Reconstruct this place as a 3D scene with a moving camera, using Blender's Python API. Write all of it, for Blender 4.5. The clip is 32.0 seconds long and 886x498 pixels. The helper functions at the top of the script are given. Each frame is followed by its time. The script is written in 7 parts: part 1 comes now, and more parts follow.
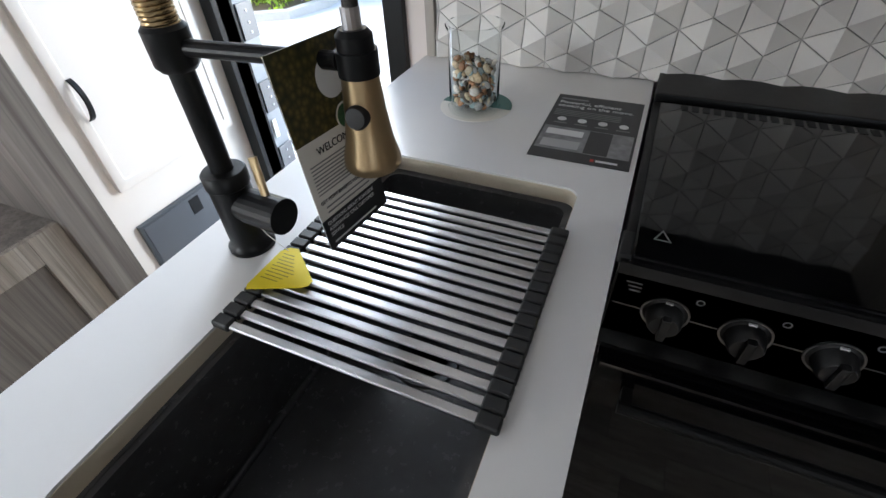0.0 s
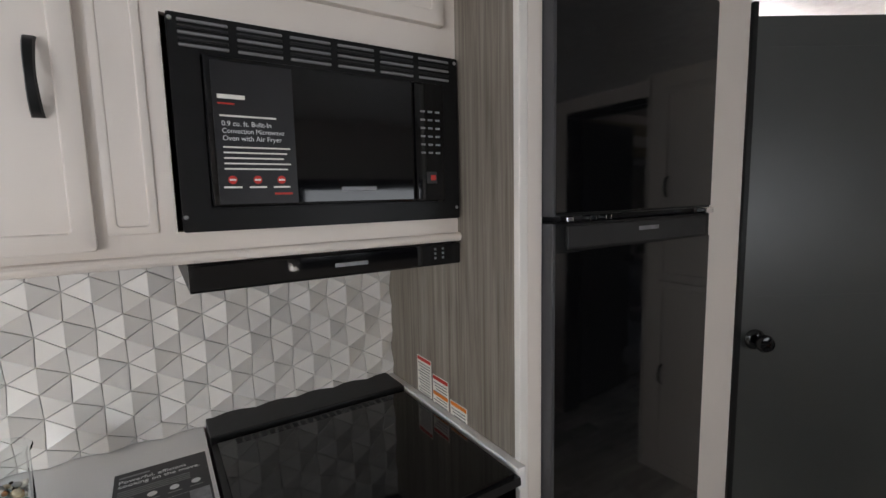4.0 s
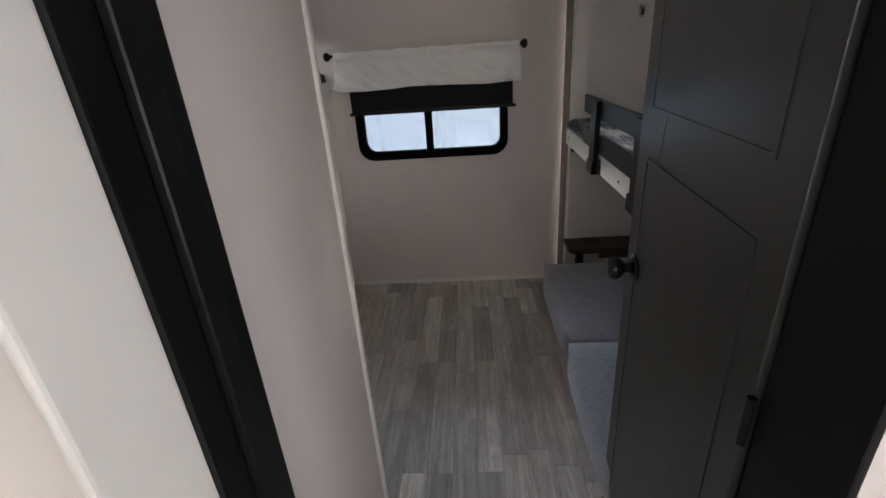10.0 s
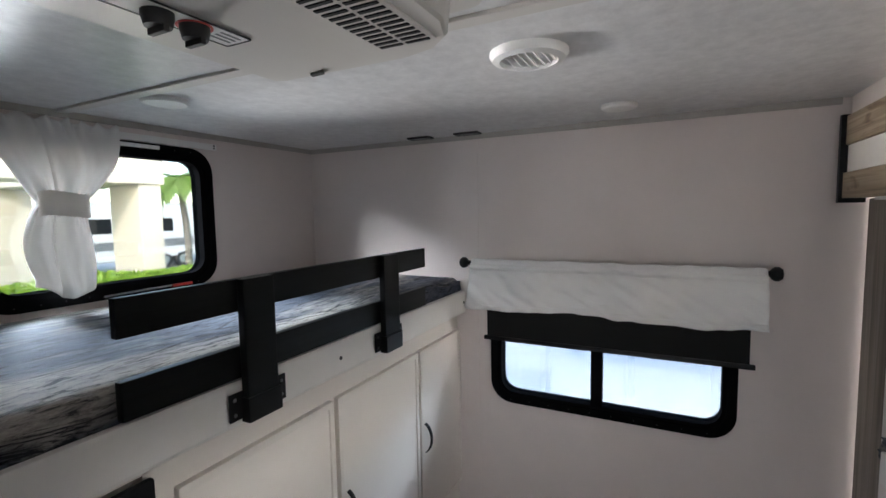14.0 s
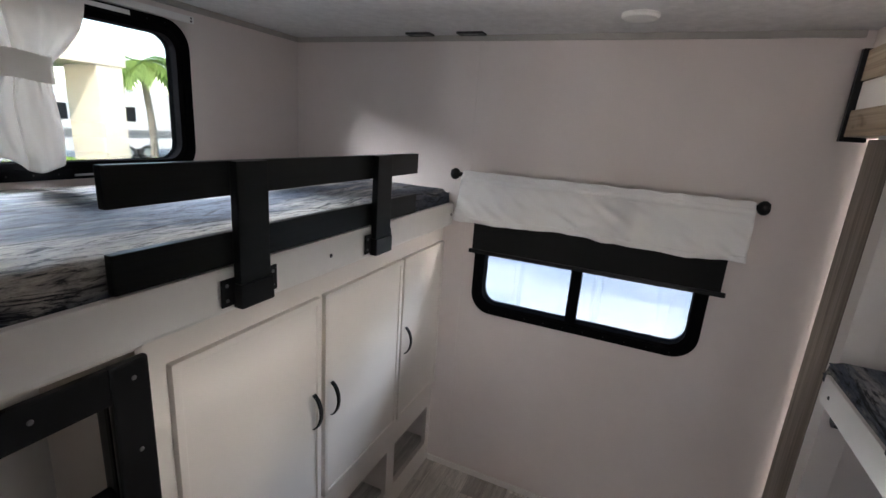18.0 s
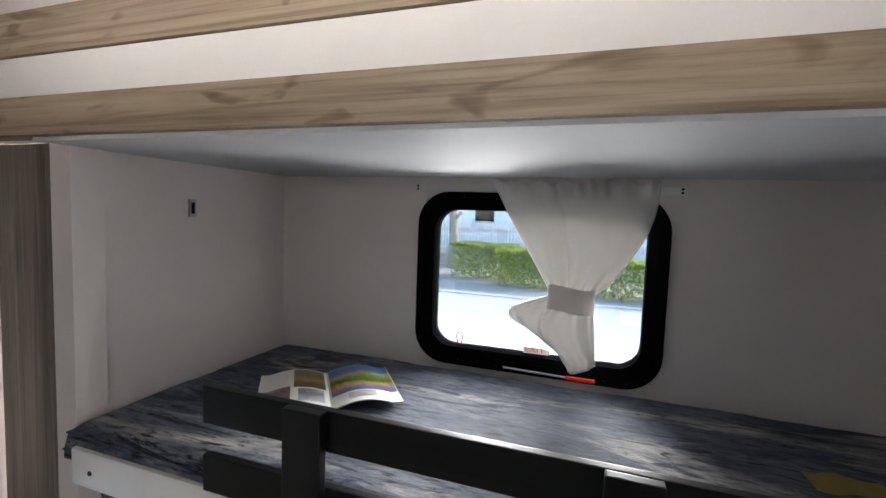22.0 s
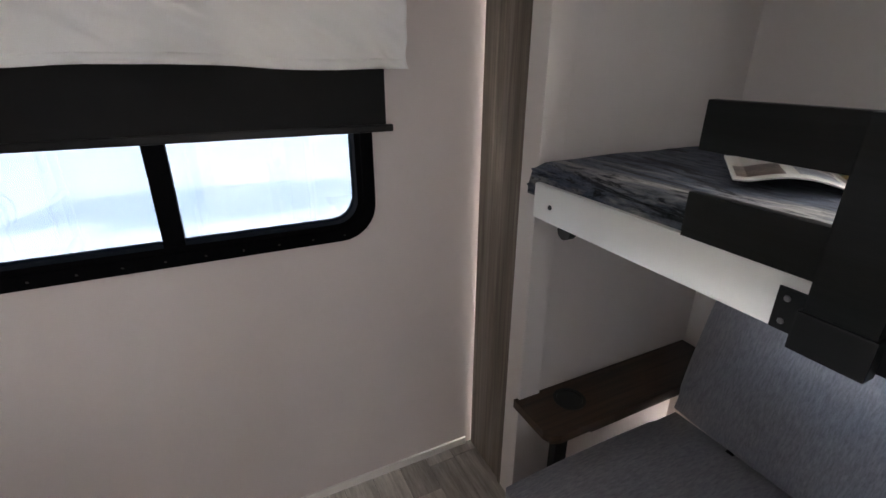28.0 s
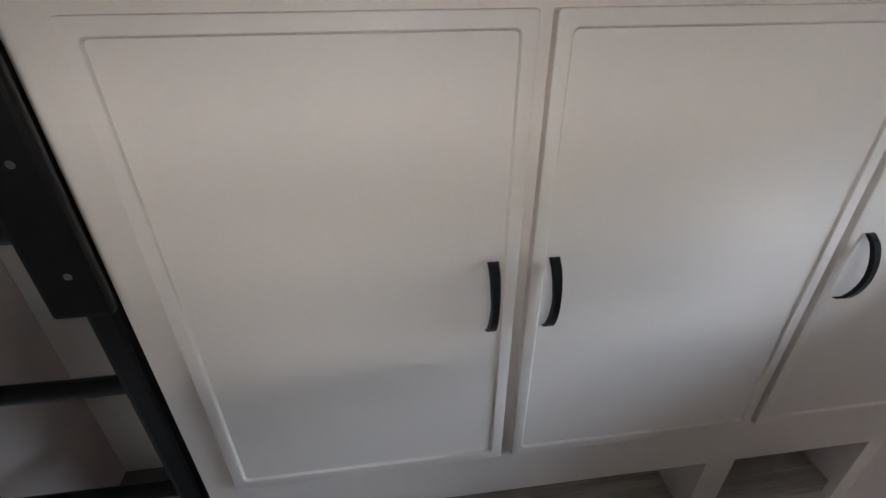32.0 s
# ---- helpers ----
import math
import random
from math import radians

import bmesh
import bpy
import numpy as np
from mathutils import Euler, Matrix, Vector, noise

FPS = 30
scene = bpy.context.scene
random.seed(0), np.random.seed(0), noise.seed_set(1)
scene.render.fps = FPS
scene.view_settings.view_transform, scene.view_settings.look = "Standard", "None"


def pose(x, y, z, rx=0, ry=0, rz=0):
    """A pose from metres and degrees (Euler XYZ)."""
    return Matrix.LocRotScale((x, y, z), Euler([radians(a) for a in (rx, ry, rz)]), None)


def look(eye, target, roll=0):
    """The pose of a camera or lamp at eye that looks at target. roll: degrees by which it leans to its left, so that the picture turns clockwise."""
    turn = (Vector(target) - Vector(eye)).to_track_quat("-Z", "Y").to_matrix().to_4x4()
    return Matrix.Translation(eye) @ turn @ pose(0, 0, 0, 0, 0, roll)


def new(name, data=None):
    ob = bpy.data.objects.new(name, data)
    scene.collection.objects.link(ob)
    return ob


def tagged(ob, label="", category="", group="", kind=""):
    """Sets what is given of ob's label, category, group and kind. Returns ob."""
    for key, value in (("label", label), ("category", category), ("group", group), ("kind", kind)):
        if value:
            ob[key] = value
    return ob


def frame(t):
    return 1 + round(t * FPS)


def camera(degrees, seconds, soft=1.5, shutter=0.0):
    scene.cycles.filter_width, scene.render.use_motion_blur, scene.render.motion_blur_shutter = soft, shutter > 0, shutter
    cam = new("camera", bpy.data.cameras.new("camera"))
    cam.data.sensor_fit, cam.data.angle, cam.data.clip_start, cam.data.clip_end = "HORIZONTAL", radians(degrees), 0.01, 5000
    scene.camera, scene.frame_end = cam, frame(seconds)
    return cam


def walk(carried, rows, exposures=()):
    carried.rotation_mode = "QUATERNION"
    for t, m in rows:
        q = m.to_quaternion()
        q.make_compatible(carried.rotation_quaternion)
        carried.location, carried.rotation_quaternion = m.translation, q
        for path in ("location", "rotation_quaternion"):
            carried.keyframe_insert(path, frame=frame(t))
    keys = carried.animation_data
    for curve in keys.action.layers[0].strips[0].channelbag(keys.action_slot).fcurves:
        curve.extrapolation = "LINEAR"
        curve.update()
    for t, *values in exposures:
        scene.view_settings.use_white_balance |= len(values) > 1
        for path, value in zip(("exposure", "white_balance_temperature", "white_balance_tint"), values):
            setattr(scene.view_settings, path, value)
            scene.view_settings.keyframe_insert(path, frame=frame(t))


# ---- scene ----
cam = camera(88.5, 32.0)
PATH = [
    (0, (0.334, -0.14, 1.315), (-0.302, 1.209, -0.019), -2.8),
    (0.5, (0.318, -0.138, 1.315), (-0.241, 1.352, 0.104), -2.5),
    (1, (0.299, -0.146, 1.323), (-0.114, 1.52, 0.297), -3.7),
    (1.5, (0.209, -0.191, 1.363), (0.113, 1.646, 0.579), -4.7),
    (2, (0.176, -0.222, 1.406), (0.414, 1.677, 0.825), -3.4),
    (2.5, (0.174, -0.249, 1.439), (0.66, 1.648, 1.035), -2.4),
    (4.5, (0.329, -0.335, 1.48), (1.57, 1.221, 1.283), -1.4),
    (5, (0.362, -0.358, 1.478), (1.78, 1.037, 1.274), -1.5),
    (5.5, (0.433, -0.405, 1.465), (2.007, 0.797, 1.187), -1.9),
    (6, (0.523, -0.458, 1.433), (2.205, 0.541, 1.018), -2.3),
    (6.5, (0.646, -0.53, 1.373), (2.401, 0.231, 0.788), -2.7),
    (7, (0.776, -0.566, 1.335), (2.572, -0.052, 0.622), -2.0),
    (7.5, (0.97, -0.537, 1.317), (2.79, -0.283, 0.528), -1.9),
    (8, (1.168, -0.569, 1.323), (2.982, -0.546, 0.483), -2.0),
    (8.5, (1.432, -0.662, 1.32), (3.236, -0.651, 0.457), -2.9),
    (9, (1.679, -0.703, 1.33), (3.467, -0.643, 0.436), -3.9),
    (9.5, (1.958, -0.708, 1.431), (3.756, -0.623, 0.559), -4.6),
    (10, (2.213, -0.73, 1.49), (4.041, -0.596, 0.69), -4.1),
    (10.5, (2.407, -0.74, 1.582), (4.303, -0.538, 0.977), -2.0),
    (11, (2.606, -0.752, 1.657), (4.543, -0.53, 1.211), -0.4),
    (11.5, (2.774, -0.775, 1.681), (4.728, -0.486, 1.364), 0.4),
    (12, (2.903, -0.777, 1.687), (4.87, -0.484, 1.47), 0.9),
    (12.5, (3.02, -0.748, 1.692), (4.992, -0.47, 1.507), 0.5),
    (13, (3.114, -0.761, 1.699), (5.062, -0.349, 1.519), -0.4),
    (13.5, (3.167, -0.764, 1.702), (5.05, -0.12, 1.509), -1.2),
    (14, (3.187, -0.749, 1.716), (4.966, 0.149, 1.553), -1.0),
    (14.5, (3.187, -0.733, 1.712), (4.839, 0.384, 1.565), -0.2),
    (15, (3.183, -0.712, 1.706), (4.689, 0.593, 1.545), 0.7),
    (15.5, (3.177, -0.689, 1.695), (4.551, 0.739, 1.43), 1.5),
    (17.5, (3.184, -0.68, 1.653), (4.786, 0.303, 0.969), 3.7),
    (18, (3.179, -0.687, 1.671), (4.957, 0.077, 1.165), 4.2),
    (18.5, (3.188, -0.695, 1.676), (5.104, -0.222, 1.354), 4.4),
    (19, (3.2, -0.698, 1.663), (5.191, -0.596, 1.508), 4.3),
    (19.5, (3.223, -0.718, 1.663), (5.21, -0.931, 1.57), 3.3),
    (20, (3.31, -0.767, 1.609), (5.232, -1.318, 1.628), 2.7),
    (20.5, (3.475, -0.815, 1.6), (5.214, -1.804, 1.586), 1.5),
    (21, (3.63, -0.806, 1.591), (4.983, -2.275, 1.484), 0.6),
    (21.5, (3.682, -0.729, 1.601), (4.603, -2.501, 1.494), 1.0),
    (22, (3.658, -0.61, 1.607), (4.317, -2.492, 1.457), 2.1),
    (22.5, (3.656, -0.517, 1.603), (4.053, -2.462, 1.36), 3.2),
    (23, (3.697, -0.483, 1.572), (3.853, -2.436, 1.17), 3.4),
    (23.5, (3.733, -0.462, 1.541), (3.741, -2.359, 0.908), 2.9),
    (24, (3.737, -0.448, 1.504), (3.705, -2.252, 0.641), 1.5),
    (24.5, (3.728, -0.442, 1.46), (3.684, -2.132, 0.392), 0.2),
    (26.5, (3.693, -0.45, 1.384), (4.326, -2.045, 0.357), -2.1),
    (27, (3.715, -0.492, 1.359), (4.711, -1.974, 0.46), -1.7),
    (27.5, (3.81, -0.573, 1.324), (5.182, -1.813, 0.562), -0.5),
    (28, (3.908, -0.612, 1.312), (5.572, -1.432, 0.564), 0.3),
    (28.5, (4.009, -0.598, 1.309), (5.868, -0.699, 0.578), 0.4),
    (29, (4.035, -0.617, 1.337), (5.794, -0.041, 0.578), -1.7),
    (29.5, (4.032, -0.599, 1.352), (5.493, 0.496, 0.536), -4.6),
    (30, (4.042, -0.535, 1.303), (5.202, 0.842, 0.434), -4.5),
    (30.5, (4.05, -0.481, 1.272), (4.92, 1.062, 0.342), -3.6),
    (31, (4.061, -0.489, 1.239), (4.567, 1.189, 0.276), -2.0),
    (31.5, (4.041, -0.459, 1.214), (4.335, 1.245, 0.209), -1.1),
    (32, (4.006, -0.394, 1.205), (4.223, 1.316, 0.191), -0.5),
]
walk(cam, [(t, look(eye, target, roll)) for t, eye, target, roll in PATH], exposures=[
    (0.0, 2.5, 6350, 10), (1.0, 2.05, 6500, 9), (2.0, 1.5, 6900, 12), (2.5, 1.7, 6900, 12), (5.0, 2.95, 6500, 12), (7.0, 3.1, 6450, 11), (9.0, 3.05, 6500, 11), (10.0, 3.75, 6800, 14), (11.0, 4.0, 6500, 12),
    (12.0, 3.95, 6200, 10), (13.0, 4.2, 6300, 11), (15.0, 4.15, 6450, 13), (19.0, 4.3, 6650, 15), (21.0, 4.35, 6600, 14), (22.0, 4.6, 6450, 13), (23.0, 4.8, 6250, 12), (24.0, 5.0, 6300, 12), (28.0, 4.5, 6700, 15), (29.0, 4.1, 6800, 16),
    (30.0, 4.2, 6600, 16), (31.0, 4.0, 6550, 15), (32.0, 4.15, 6500, 15)])

# ---- daylight and fill lamps ----
world = bpy.data.worlds.new("sky")
scene.world = world
world.use_nodes = True
wn = world.node_tree
sky = wn.nodes.new("ShaderNodeTexSky")
sky.sky_type = "NISHITA"
sky.sun_disc = False
SUN_HEAD = Vector((0.85, 0.53, -0.52)).normalized()
sky.sun_elevation = math.asin(-SUN_HEAD.z)
sky.sun_rotation = math.atan2(-SUN_HEAD.x, -SUN_HEAD.y)
wn.nodes["Background"].inputs["Strength"].default_value = 0.15
wn.links.new(sky.outputs[0], wn.nodes["Background"].inputs["Color"])
sun = bpy.data.lights.new("sun", "SUN")
sun.energy, sun.angle, sun.color = 0.95, radians(0.5), (1.0, 0.95, 0.87)
sun_ob = new("sun", sun)
sun_ob.matrix_world = look((0, 0, 30), Vector((0, 0, 30)) + SUN_HEAD)


def window_fill_lamp(name, at, target, w, h, watts, col=(0.86, 0.93, 1.0), spread=180.0):
    """An added area lamp in place of daylight through one window or doorway."""
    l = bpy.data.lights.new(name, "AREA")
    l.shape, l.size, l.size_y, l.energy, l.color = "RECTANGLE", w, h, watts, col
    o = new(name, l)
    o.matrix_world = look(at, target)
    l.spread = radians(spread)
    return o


# Added lamps, kept off the sight lines, for sky and sunlit ground outside.
window_fill_lamp("slide_window_fill", (3.1, -8.0, 3.75), (3.85, -2.0, 1.4), 5.4, 3.4, 330, (1.0, 0.96, 0.92))
window_fill_lamp("slide_horizon_fill", (3.85, -8.0, 2.80), (3.95, -2.0, 1.6), 3.4, 1.1, 205, (1.0, 0.94, 0.88))
window_fill_lamp("slide_ground_fill", (3.85, -3.6, 0.25), (3.85, -1.2, 1.5), 6.0, 1.1, 70, (1.0, 0.95, 0.90))
window_fill_lamp("bunk_window_fill", (4.7, 6.0, 4.65), (4.2, 0.96, 1.7), 2.4, 1.4, 76, (0.62, 0.81, 1.0))
window_fill_lamp("bunk_low_sky_fill", (4.7, 6.0, 3.80), (4.2, 0.96, 1.75), 2.4, 0.6, 40, (0.90, 0.95, 1.0))
window_fill_lamp("bunk_lawn_fill", (4.5, 6.4, 0.12), (4.1, 0.96, 0.9), 3.0, 0.9, 17, (0.84, 0.93, 1.0))
window_fill_lamp("bunk_ground_fill", (4.6, 6.2, 0.80), (4.1, -1.2, 1.85), 3.8, 0.6, 48, (1.0, 0.97, 0.93))
window_fill_lamp("rear_window_fill", (6.7, -0.5, 1.85), (5.0, -0.5, 1.0), 3.2, 0.7, 10, (0.66, 0.82, 1.0))
window_fill_lamp("entry_door_fill", (-1.4, 4.6, 4.3), (-0.1, 0.3, 0.9), 4.0, 2.2, 105)
window_fill_lamp("dinette_window_fill", (-1.65, -2.03, 1.22), (-1.65, 0.0, 1.1), 1.2, 0.65, 6.5)
window_fill_lamp("bench_window_fill", (1.72, -1.985, 1.29), (1.9, 0.0, 1.0), 1.0, 0.5, 1.2)
# Added lamp under a closed ceiling; brightens the gap over the bathroom door.
window_fill_lamp("bath_ceiling_fill", (2.45, 0.5, 2.04), (2.45, 0.5, 0.0), 0.4, 0.4, 3.5)
window_fill_lamp("front_window_fill", (-2.63, -0.5, 1.25), (0.0, -0.5, 1.1), 1.4, 0.6, 1.6)


# ---- materials ----
def node_mat(name):
    m = bpy.data.materials.new(name)
    m.use_nodes = True
    nt = m.node_tree
    return m, nt, nt.nodes["Principled BSDF"]


def ramp(nt, fac, stops):
    r = nt.nodes.new("ShaderNodeValToRGB")
    while len(r.color_ramp.elements) < len(stops):
        r.color_ramp.elements.new(0.5)
    for e, (p, c) in zip(r.color_ramp.elements, stops):
        e.position, e.color = p, (*c, 1)
    nt.links.new(fac, r.inputs[0])
    return r.outputs[0]


def coords(nt, scale=(1, 1, 1), turn=(0, 0, 0), shift=False):
    tc = nt.nodes.new("ShaderNodeTexCoord")
    mp = nt.nodes.new("ShaderNodeMapping")
    mp.inputs["Scale"].default_value = scale
    mp.inputs["Rotation"].default_value = [radians(a) for a in turn]
    nt.links.new(tc.outputs["Object"], mp.inputs["Vector"])
    if shift:
        oi = nt.nodes.new("ShaderNodeObjectInfo")
        mul = nt.nodes.new("ShaderNodeMath")
        mul.operation = "MULTIPLY"
        mul.inputs[1].default_value = 37.0
        nt.links.new(oi.outputs["Random"], mul.inputs[0])
        nt.links.new(mul.outputs[0], mp.inputs["Location"])
    return mp.outputs[0]


def noise_tex(nt, vec, scale, detail=3, rough=0.6, distortion=0.0):
    n = nt.nodes.new("ShaderNodeTexNoise")
    n.inputs["Scale"].default_value = scale
    n.inputs["Detail"].default_value = detail
    n.inputs["Roughness"].default_value = rough
    n.inputs["Distortion"].default_value = distortion
    nt.links.new(vec, n.inputs["Vector"])
    return n.outputs["Fac"]


def bump(nt, bsdf, height, strength, dist=0.002):
    b = nt.nodes.new("ShaderNodeBump")
    b.inputs["Strength"].default_value = strength
    b.inputs["Distance"].default_value = dist
    nt.links.new(height, b.inputs["Height"])
    nt.links.new(b.outputs[0], bsdf.inputs["Normal"])


def mixed(nt, fac, a, b, mode="MIX"):
    n = nt.nodes.new("ShaderNodeMix")
    n.data_type, n.blend_type = "RGBA", mode
    for sock, v in ((n.inputs[0], fac), (n.inputs[6], a), (n.inputs[7], b)):
        if isinstance(v, (int, float)):
            sock.default_value = v
        elif isinstance(v, tuple):
            sock.default_value = (*v, 1)
        else:
            nt.links.new(v, sock)
    return n.outputs[2]


def plain(name, col, rough=0.5, metal=0.0, var=0.06, scale=6.0, fine=300.0, bumpy=0.08, spec=0.5, coat=0.0):
    """A paint, plastic or metal with soft large mottling, fine grain and uneven gloss."""
    m, nt, b = node_mat(name)
    v = coords(nt)
    big = noise_tex(nt, v, scale, 4)
    dark = tuple(c * (1 - var) for c in col)
    lite = tuple(min(1, c * (1 + var)) for c in col)
    nt.links.new(ramp(nt, big, [(0.3, dark), (0.7, lite)]), b.inputs["Base Color"])
    small = noise_tex(nt, v, fine, 2)
    r = ramp(nt, noise_tex(nt, v, scale * 3, 3), [(0.3, (max(0, rough - 0.02),) * 3), (0.7, (min(1, rough + 0.02),) * 3)])
    nt.links.new(r, b.inputs["Roughness"])
    b.inputs["Metallic"].default_value = metal
    b.inputs["Specular IOR Level"].default_value = spec
    b.inputs["Coat Weight"].default_value = coat
    if bumpy:
        bump(nt, b, small, bumpy, 0.001)
    return m


def wood(name, stops, axis="z", scale=1.0, rough=0.5, knots=True, shift=True, spec=0.5):
    """A printed or laminate wood with long grain along one axis."""
    m, nt, b = node_mat(name)
    long_, wide = 1.6 * scale, 34.0 * scale
    s = {"x": (long_, wide, wide), "y": (wide, long_, wide), "z": (wide, wide, long_)}[axis]
    v = coords(nt, s, shift=shift)
    g = noise_tex(nt, v, 1.0, 6, 0.65, 0.8)
    col = ramp(nt, g, stops)
    s2 = {"x": (0.8, 9, 9), "y": (9, 0.8, 9), "z": (9, 9, 0.8)}[axis]
    v2 = coords(nt, s2, shift=shift)
    cloud = noise_tex(nt, v2, 1.0, 3)
    shade = ramp(nt, cloud, [(0.3, (0.72, 0.71, 0.70)), (0.7, (1.0, 1.0, 1.0))])
    col = mixed(nt, 1.0, col, shade, "MULTIPLY")
    vl = coords(nt, {"x": (1.3, 120, 120), "y": (120, 1.3, 120), "z": (120, 120, 1.3)}[axis], shift=shift)
    lines = noise_tex(nt, vl, scale, 4, 0.6, 0.5)
    col = mixed(nt, 1.0, col, ramp(nt, lines, [(0.36, (0.70, 0.68, 0.66)), (0.50, (1.0, 1.0, 1.0)), (0.68, (1.08, 1.08, 1.08))]), "MULTIPLY")
    if knots:
        vk = coords(nt, {"x": (2.2, 7, 7), "y": (7, 2.2, 7), "z": (7, 7, 2.2)}[axis], shift=shift)
        k = noise_tex(nt, vk, 1.3, 2, 0.5, 2.2)
        km = ramp(nt, k, [(0.60, (1, 1, 1)), (0.66, (0.66, 0.61, 0.56)), (0.74, (0.36, 0.31, 0.27))])
        col = mixed(nt, 1.0, col, km, "MULTIPLY")
    nt.links.new(col, b.inputs["Base Color"])
    b.inputs["Roughness"].default_value = rough
    b.inputs["Specular IOR Level"].default_value = spec
    bump(nt, b, g, 0.12, 0.001)
    return m


def plank_floor_mat():
    m, nt, b = node_mat("vinyl_plank")
    v = coords(nt, (1.7, 26, 10), shift=True)
    g = noise_tex(nt, v, 1.0, 8, 0.72, 0.7)
    col = ramp(nt, g, [(0.30, (0.36, 0.332, 0.305)), (0.46, (0.50, 0.468, 0.435)), (0.58, (0.62, 0.588, 0.552)), (0.72, (0.78, 0.752, 0.72))])
    saw = noise_tex(nt, coords(nt, (22, 150, 40), shift=True), 1.0, 3, 0.6)
    col = mixed(nt, 1.0, col, ramp(nt, saw, [(0.32, (0.84, 0.83, 0.82)), (0.55, (1.03, 1.03, 1.03))]), "MULTIPLY")
    wash = noise_tex(nt, coords(nt, (3.2, 5.5, 5), shift=True), 1.0, 3, 0.55, 0.6)
    col = mixed(nt, 1.0, col, ramp(nt, wash, [(0.32, (0.86, 0.855, 0.85)), (0.66, (1.14, 1.14, 1.13))]), "MULTIPLY")
    oi = nt.nodes.new("ShaderNodeObjectInfo")
    tint = ramp(nt, oi.outputs["Random"], [(0.0, (0.78, 0.765, 0.75)), (0.35, (1.05, 1.04, 1.02)), (1.0, (1.22, 1.205, 1.18))])
    col = mixed(nt, 1.0, col, tint, "MULTIPLY")
    nt.links.new(col, b.inputs["Base Color"])
    b.inputs["Roughness"].default_value = 0.42
    bump(nt, b, g, 0.1, 0.001)
    return m


def wallpaper_mat(name, col, rough=0.62, spec=0.4):
    """Vinyl wall covering with a fine woven relief and soft unevenness."""
    m, nt, b = node_mat(name)
    v = coords(nt)
    big = noise_tex(nt, v, 2.2, 4)
    nt.links.new(ramp(nt, big, [(0.3, tuple(c * 0.95 for c in col)), (0.7, tuple(min(1, c * 1.04) for c in col))]), b.inputs["Base Color"])
    w1 = noise_tex(nt, coords(nt, (420, 420, 60)), 1.0, 2)
    bump(nt, b, w1, 0.12, 0.001)
    b.inputs["Roughness"].default_value = rough
    b.inputs["Specular IOR Level"].default_value = spec
    return m


def ceiling_mat():
    m, nt, b = node_mat("ceiling_vinyl")
    v = coords(nt)
    n = noise_tex(nt, v, 22, 6, 0.75)
    n2 = noise_tex(nt, v, 3, 3)
    c1 = ramp(nt, n, [(0.35, (0.62, 0.61, 0.605)), (0.65, (0.77, 0.76, 0.755))])
    c2 = ramp(nt, n2, [(0.3, (0.93, 0.93, 0.93)), (0.7, (1, 1, 1))])
    nt.links.new(mixed(nt, 1.0, c1, c2, "MULTIPLY"), b.inputs["Base Color"])
    b.inputs["Roughness"].default_value = 0.38
    bump(nt, b, noise_tex(nt, v, 60, 4), 0.2, 0.002)
    return m


def fabric_mat(name, c1, c2, weave=900.0, rough=0.95, sheen=0.3):
    m, nt, b = node_mat(name)
    a = noise_tex(nt, coords(nt, (weave * 0.36, weave * 0.07, weave * 0.07)), 1.0, 3, 0.7)
    c = noise_tex(nt, coords(nt, (weave * 0.6, weave, weave)), 1.0, 2)
    f = mixed(nt, 0.30, a, c)
    nt.links.new(ramp(nt, f, [(0.36, c1), (0.64, c2)]), b.inputs["Base Color"])
    b.inputs["Roughness"].default_value = rough
    b.inputs["Sheen Weight"].default_value = sheen
    bump(nt, b, f, 0.5, 0.002)
    return m


def mattress_mat(name, pale_from):
    """Grey-blue crushed plush printed like weathered bark, with pale patches and dark broken streaks."""
    m, nt, b = node_mat(name)
    soft = noise_tex(nt, coords(nt, (2.6, 7.0, 7.0)), 1.0, 8, 0.72, 0.8)
    bark = noise_tex(nt, coords(nt, (17.0, 72.0, 72.0)), 1.0, 6, 0.72, 0.7)
    vein = noise_tex(nt, coords(nt, (3.0, 15.0, 15.0)), 1.0, 9, 0.74, 2.4)
    patch = noise_tex(nt, coords(nt, (1.0, 3.6, 3.6), shift=False), 1.0, 6, 0.64, 0.7)
    pile = noise_tex(nt, coords(nt, (220, 520, 520)), 1.0, 3)
    base = ramp(nt, soft, [(0.36, (0.024, 0.032, 0.052)), (0.48, (0.070, 0.083, 0.114)), (0.64, (0.142, 0.152, 0.182))])
    pale = mixed(nt, ramp(nt, patch, [(pale_from, (0, 0, 0)), (pale_from + 0.11, (1, 1, 1))]), base, (0.44, 0.405, 0.36))
    dark = ramp(nt, bark, [(0.36, (0.13, 0.13, 0.15)), (0.43, (0.70, 0.70, 0.71)), (0.50, (1.0, 1.0, 1.0)), (0.66, (1.30, 1.29, 1.27))])
    pale = mixed(nt, ramp(nt, vein, [(0.40, (1, 1, 1)), (0.455, (0, 0, 0))]), pale, (0.020, 0.022, 0.027))
    fine = ramp(nt, pile, [(0.3, (0.86, 0.86, 0.86)), (0.7, (1.12, 1.12, 1.12))])
    nt.links.new(mixed(nt, 1.0, mixed(nt, 1.0, pale, dark, "MULTIPLY"), fine, "MULTIPLY"), b.inputs["Base Color"])
    b.inputs["Roughness"].default_value = 0.72
    b.inputs["Specular IOR Level"].default_value = 0.12
    b.inputs["Sheen Weight"].default_value = 0.06
    bump(nt, b, mixed(nt, 0.35, bark, pile), 0.6, 0.006)
    return m


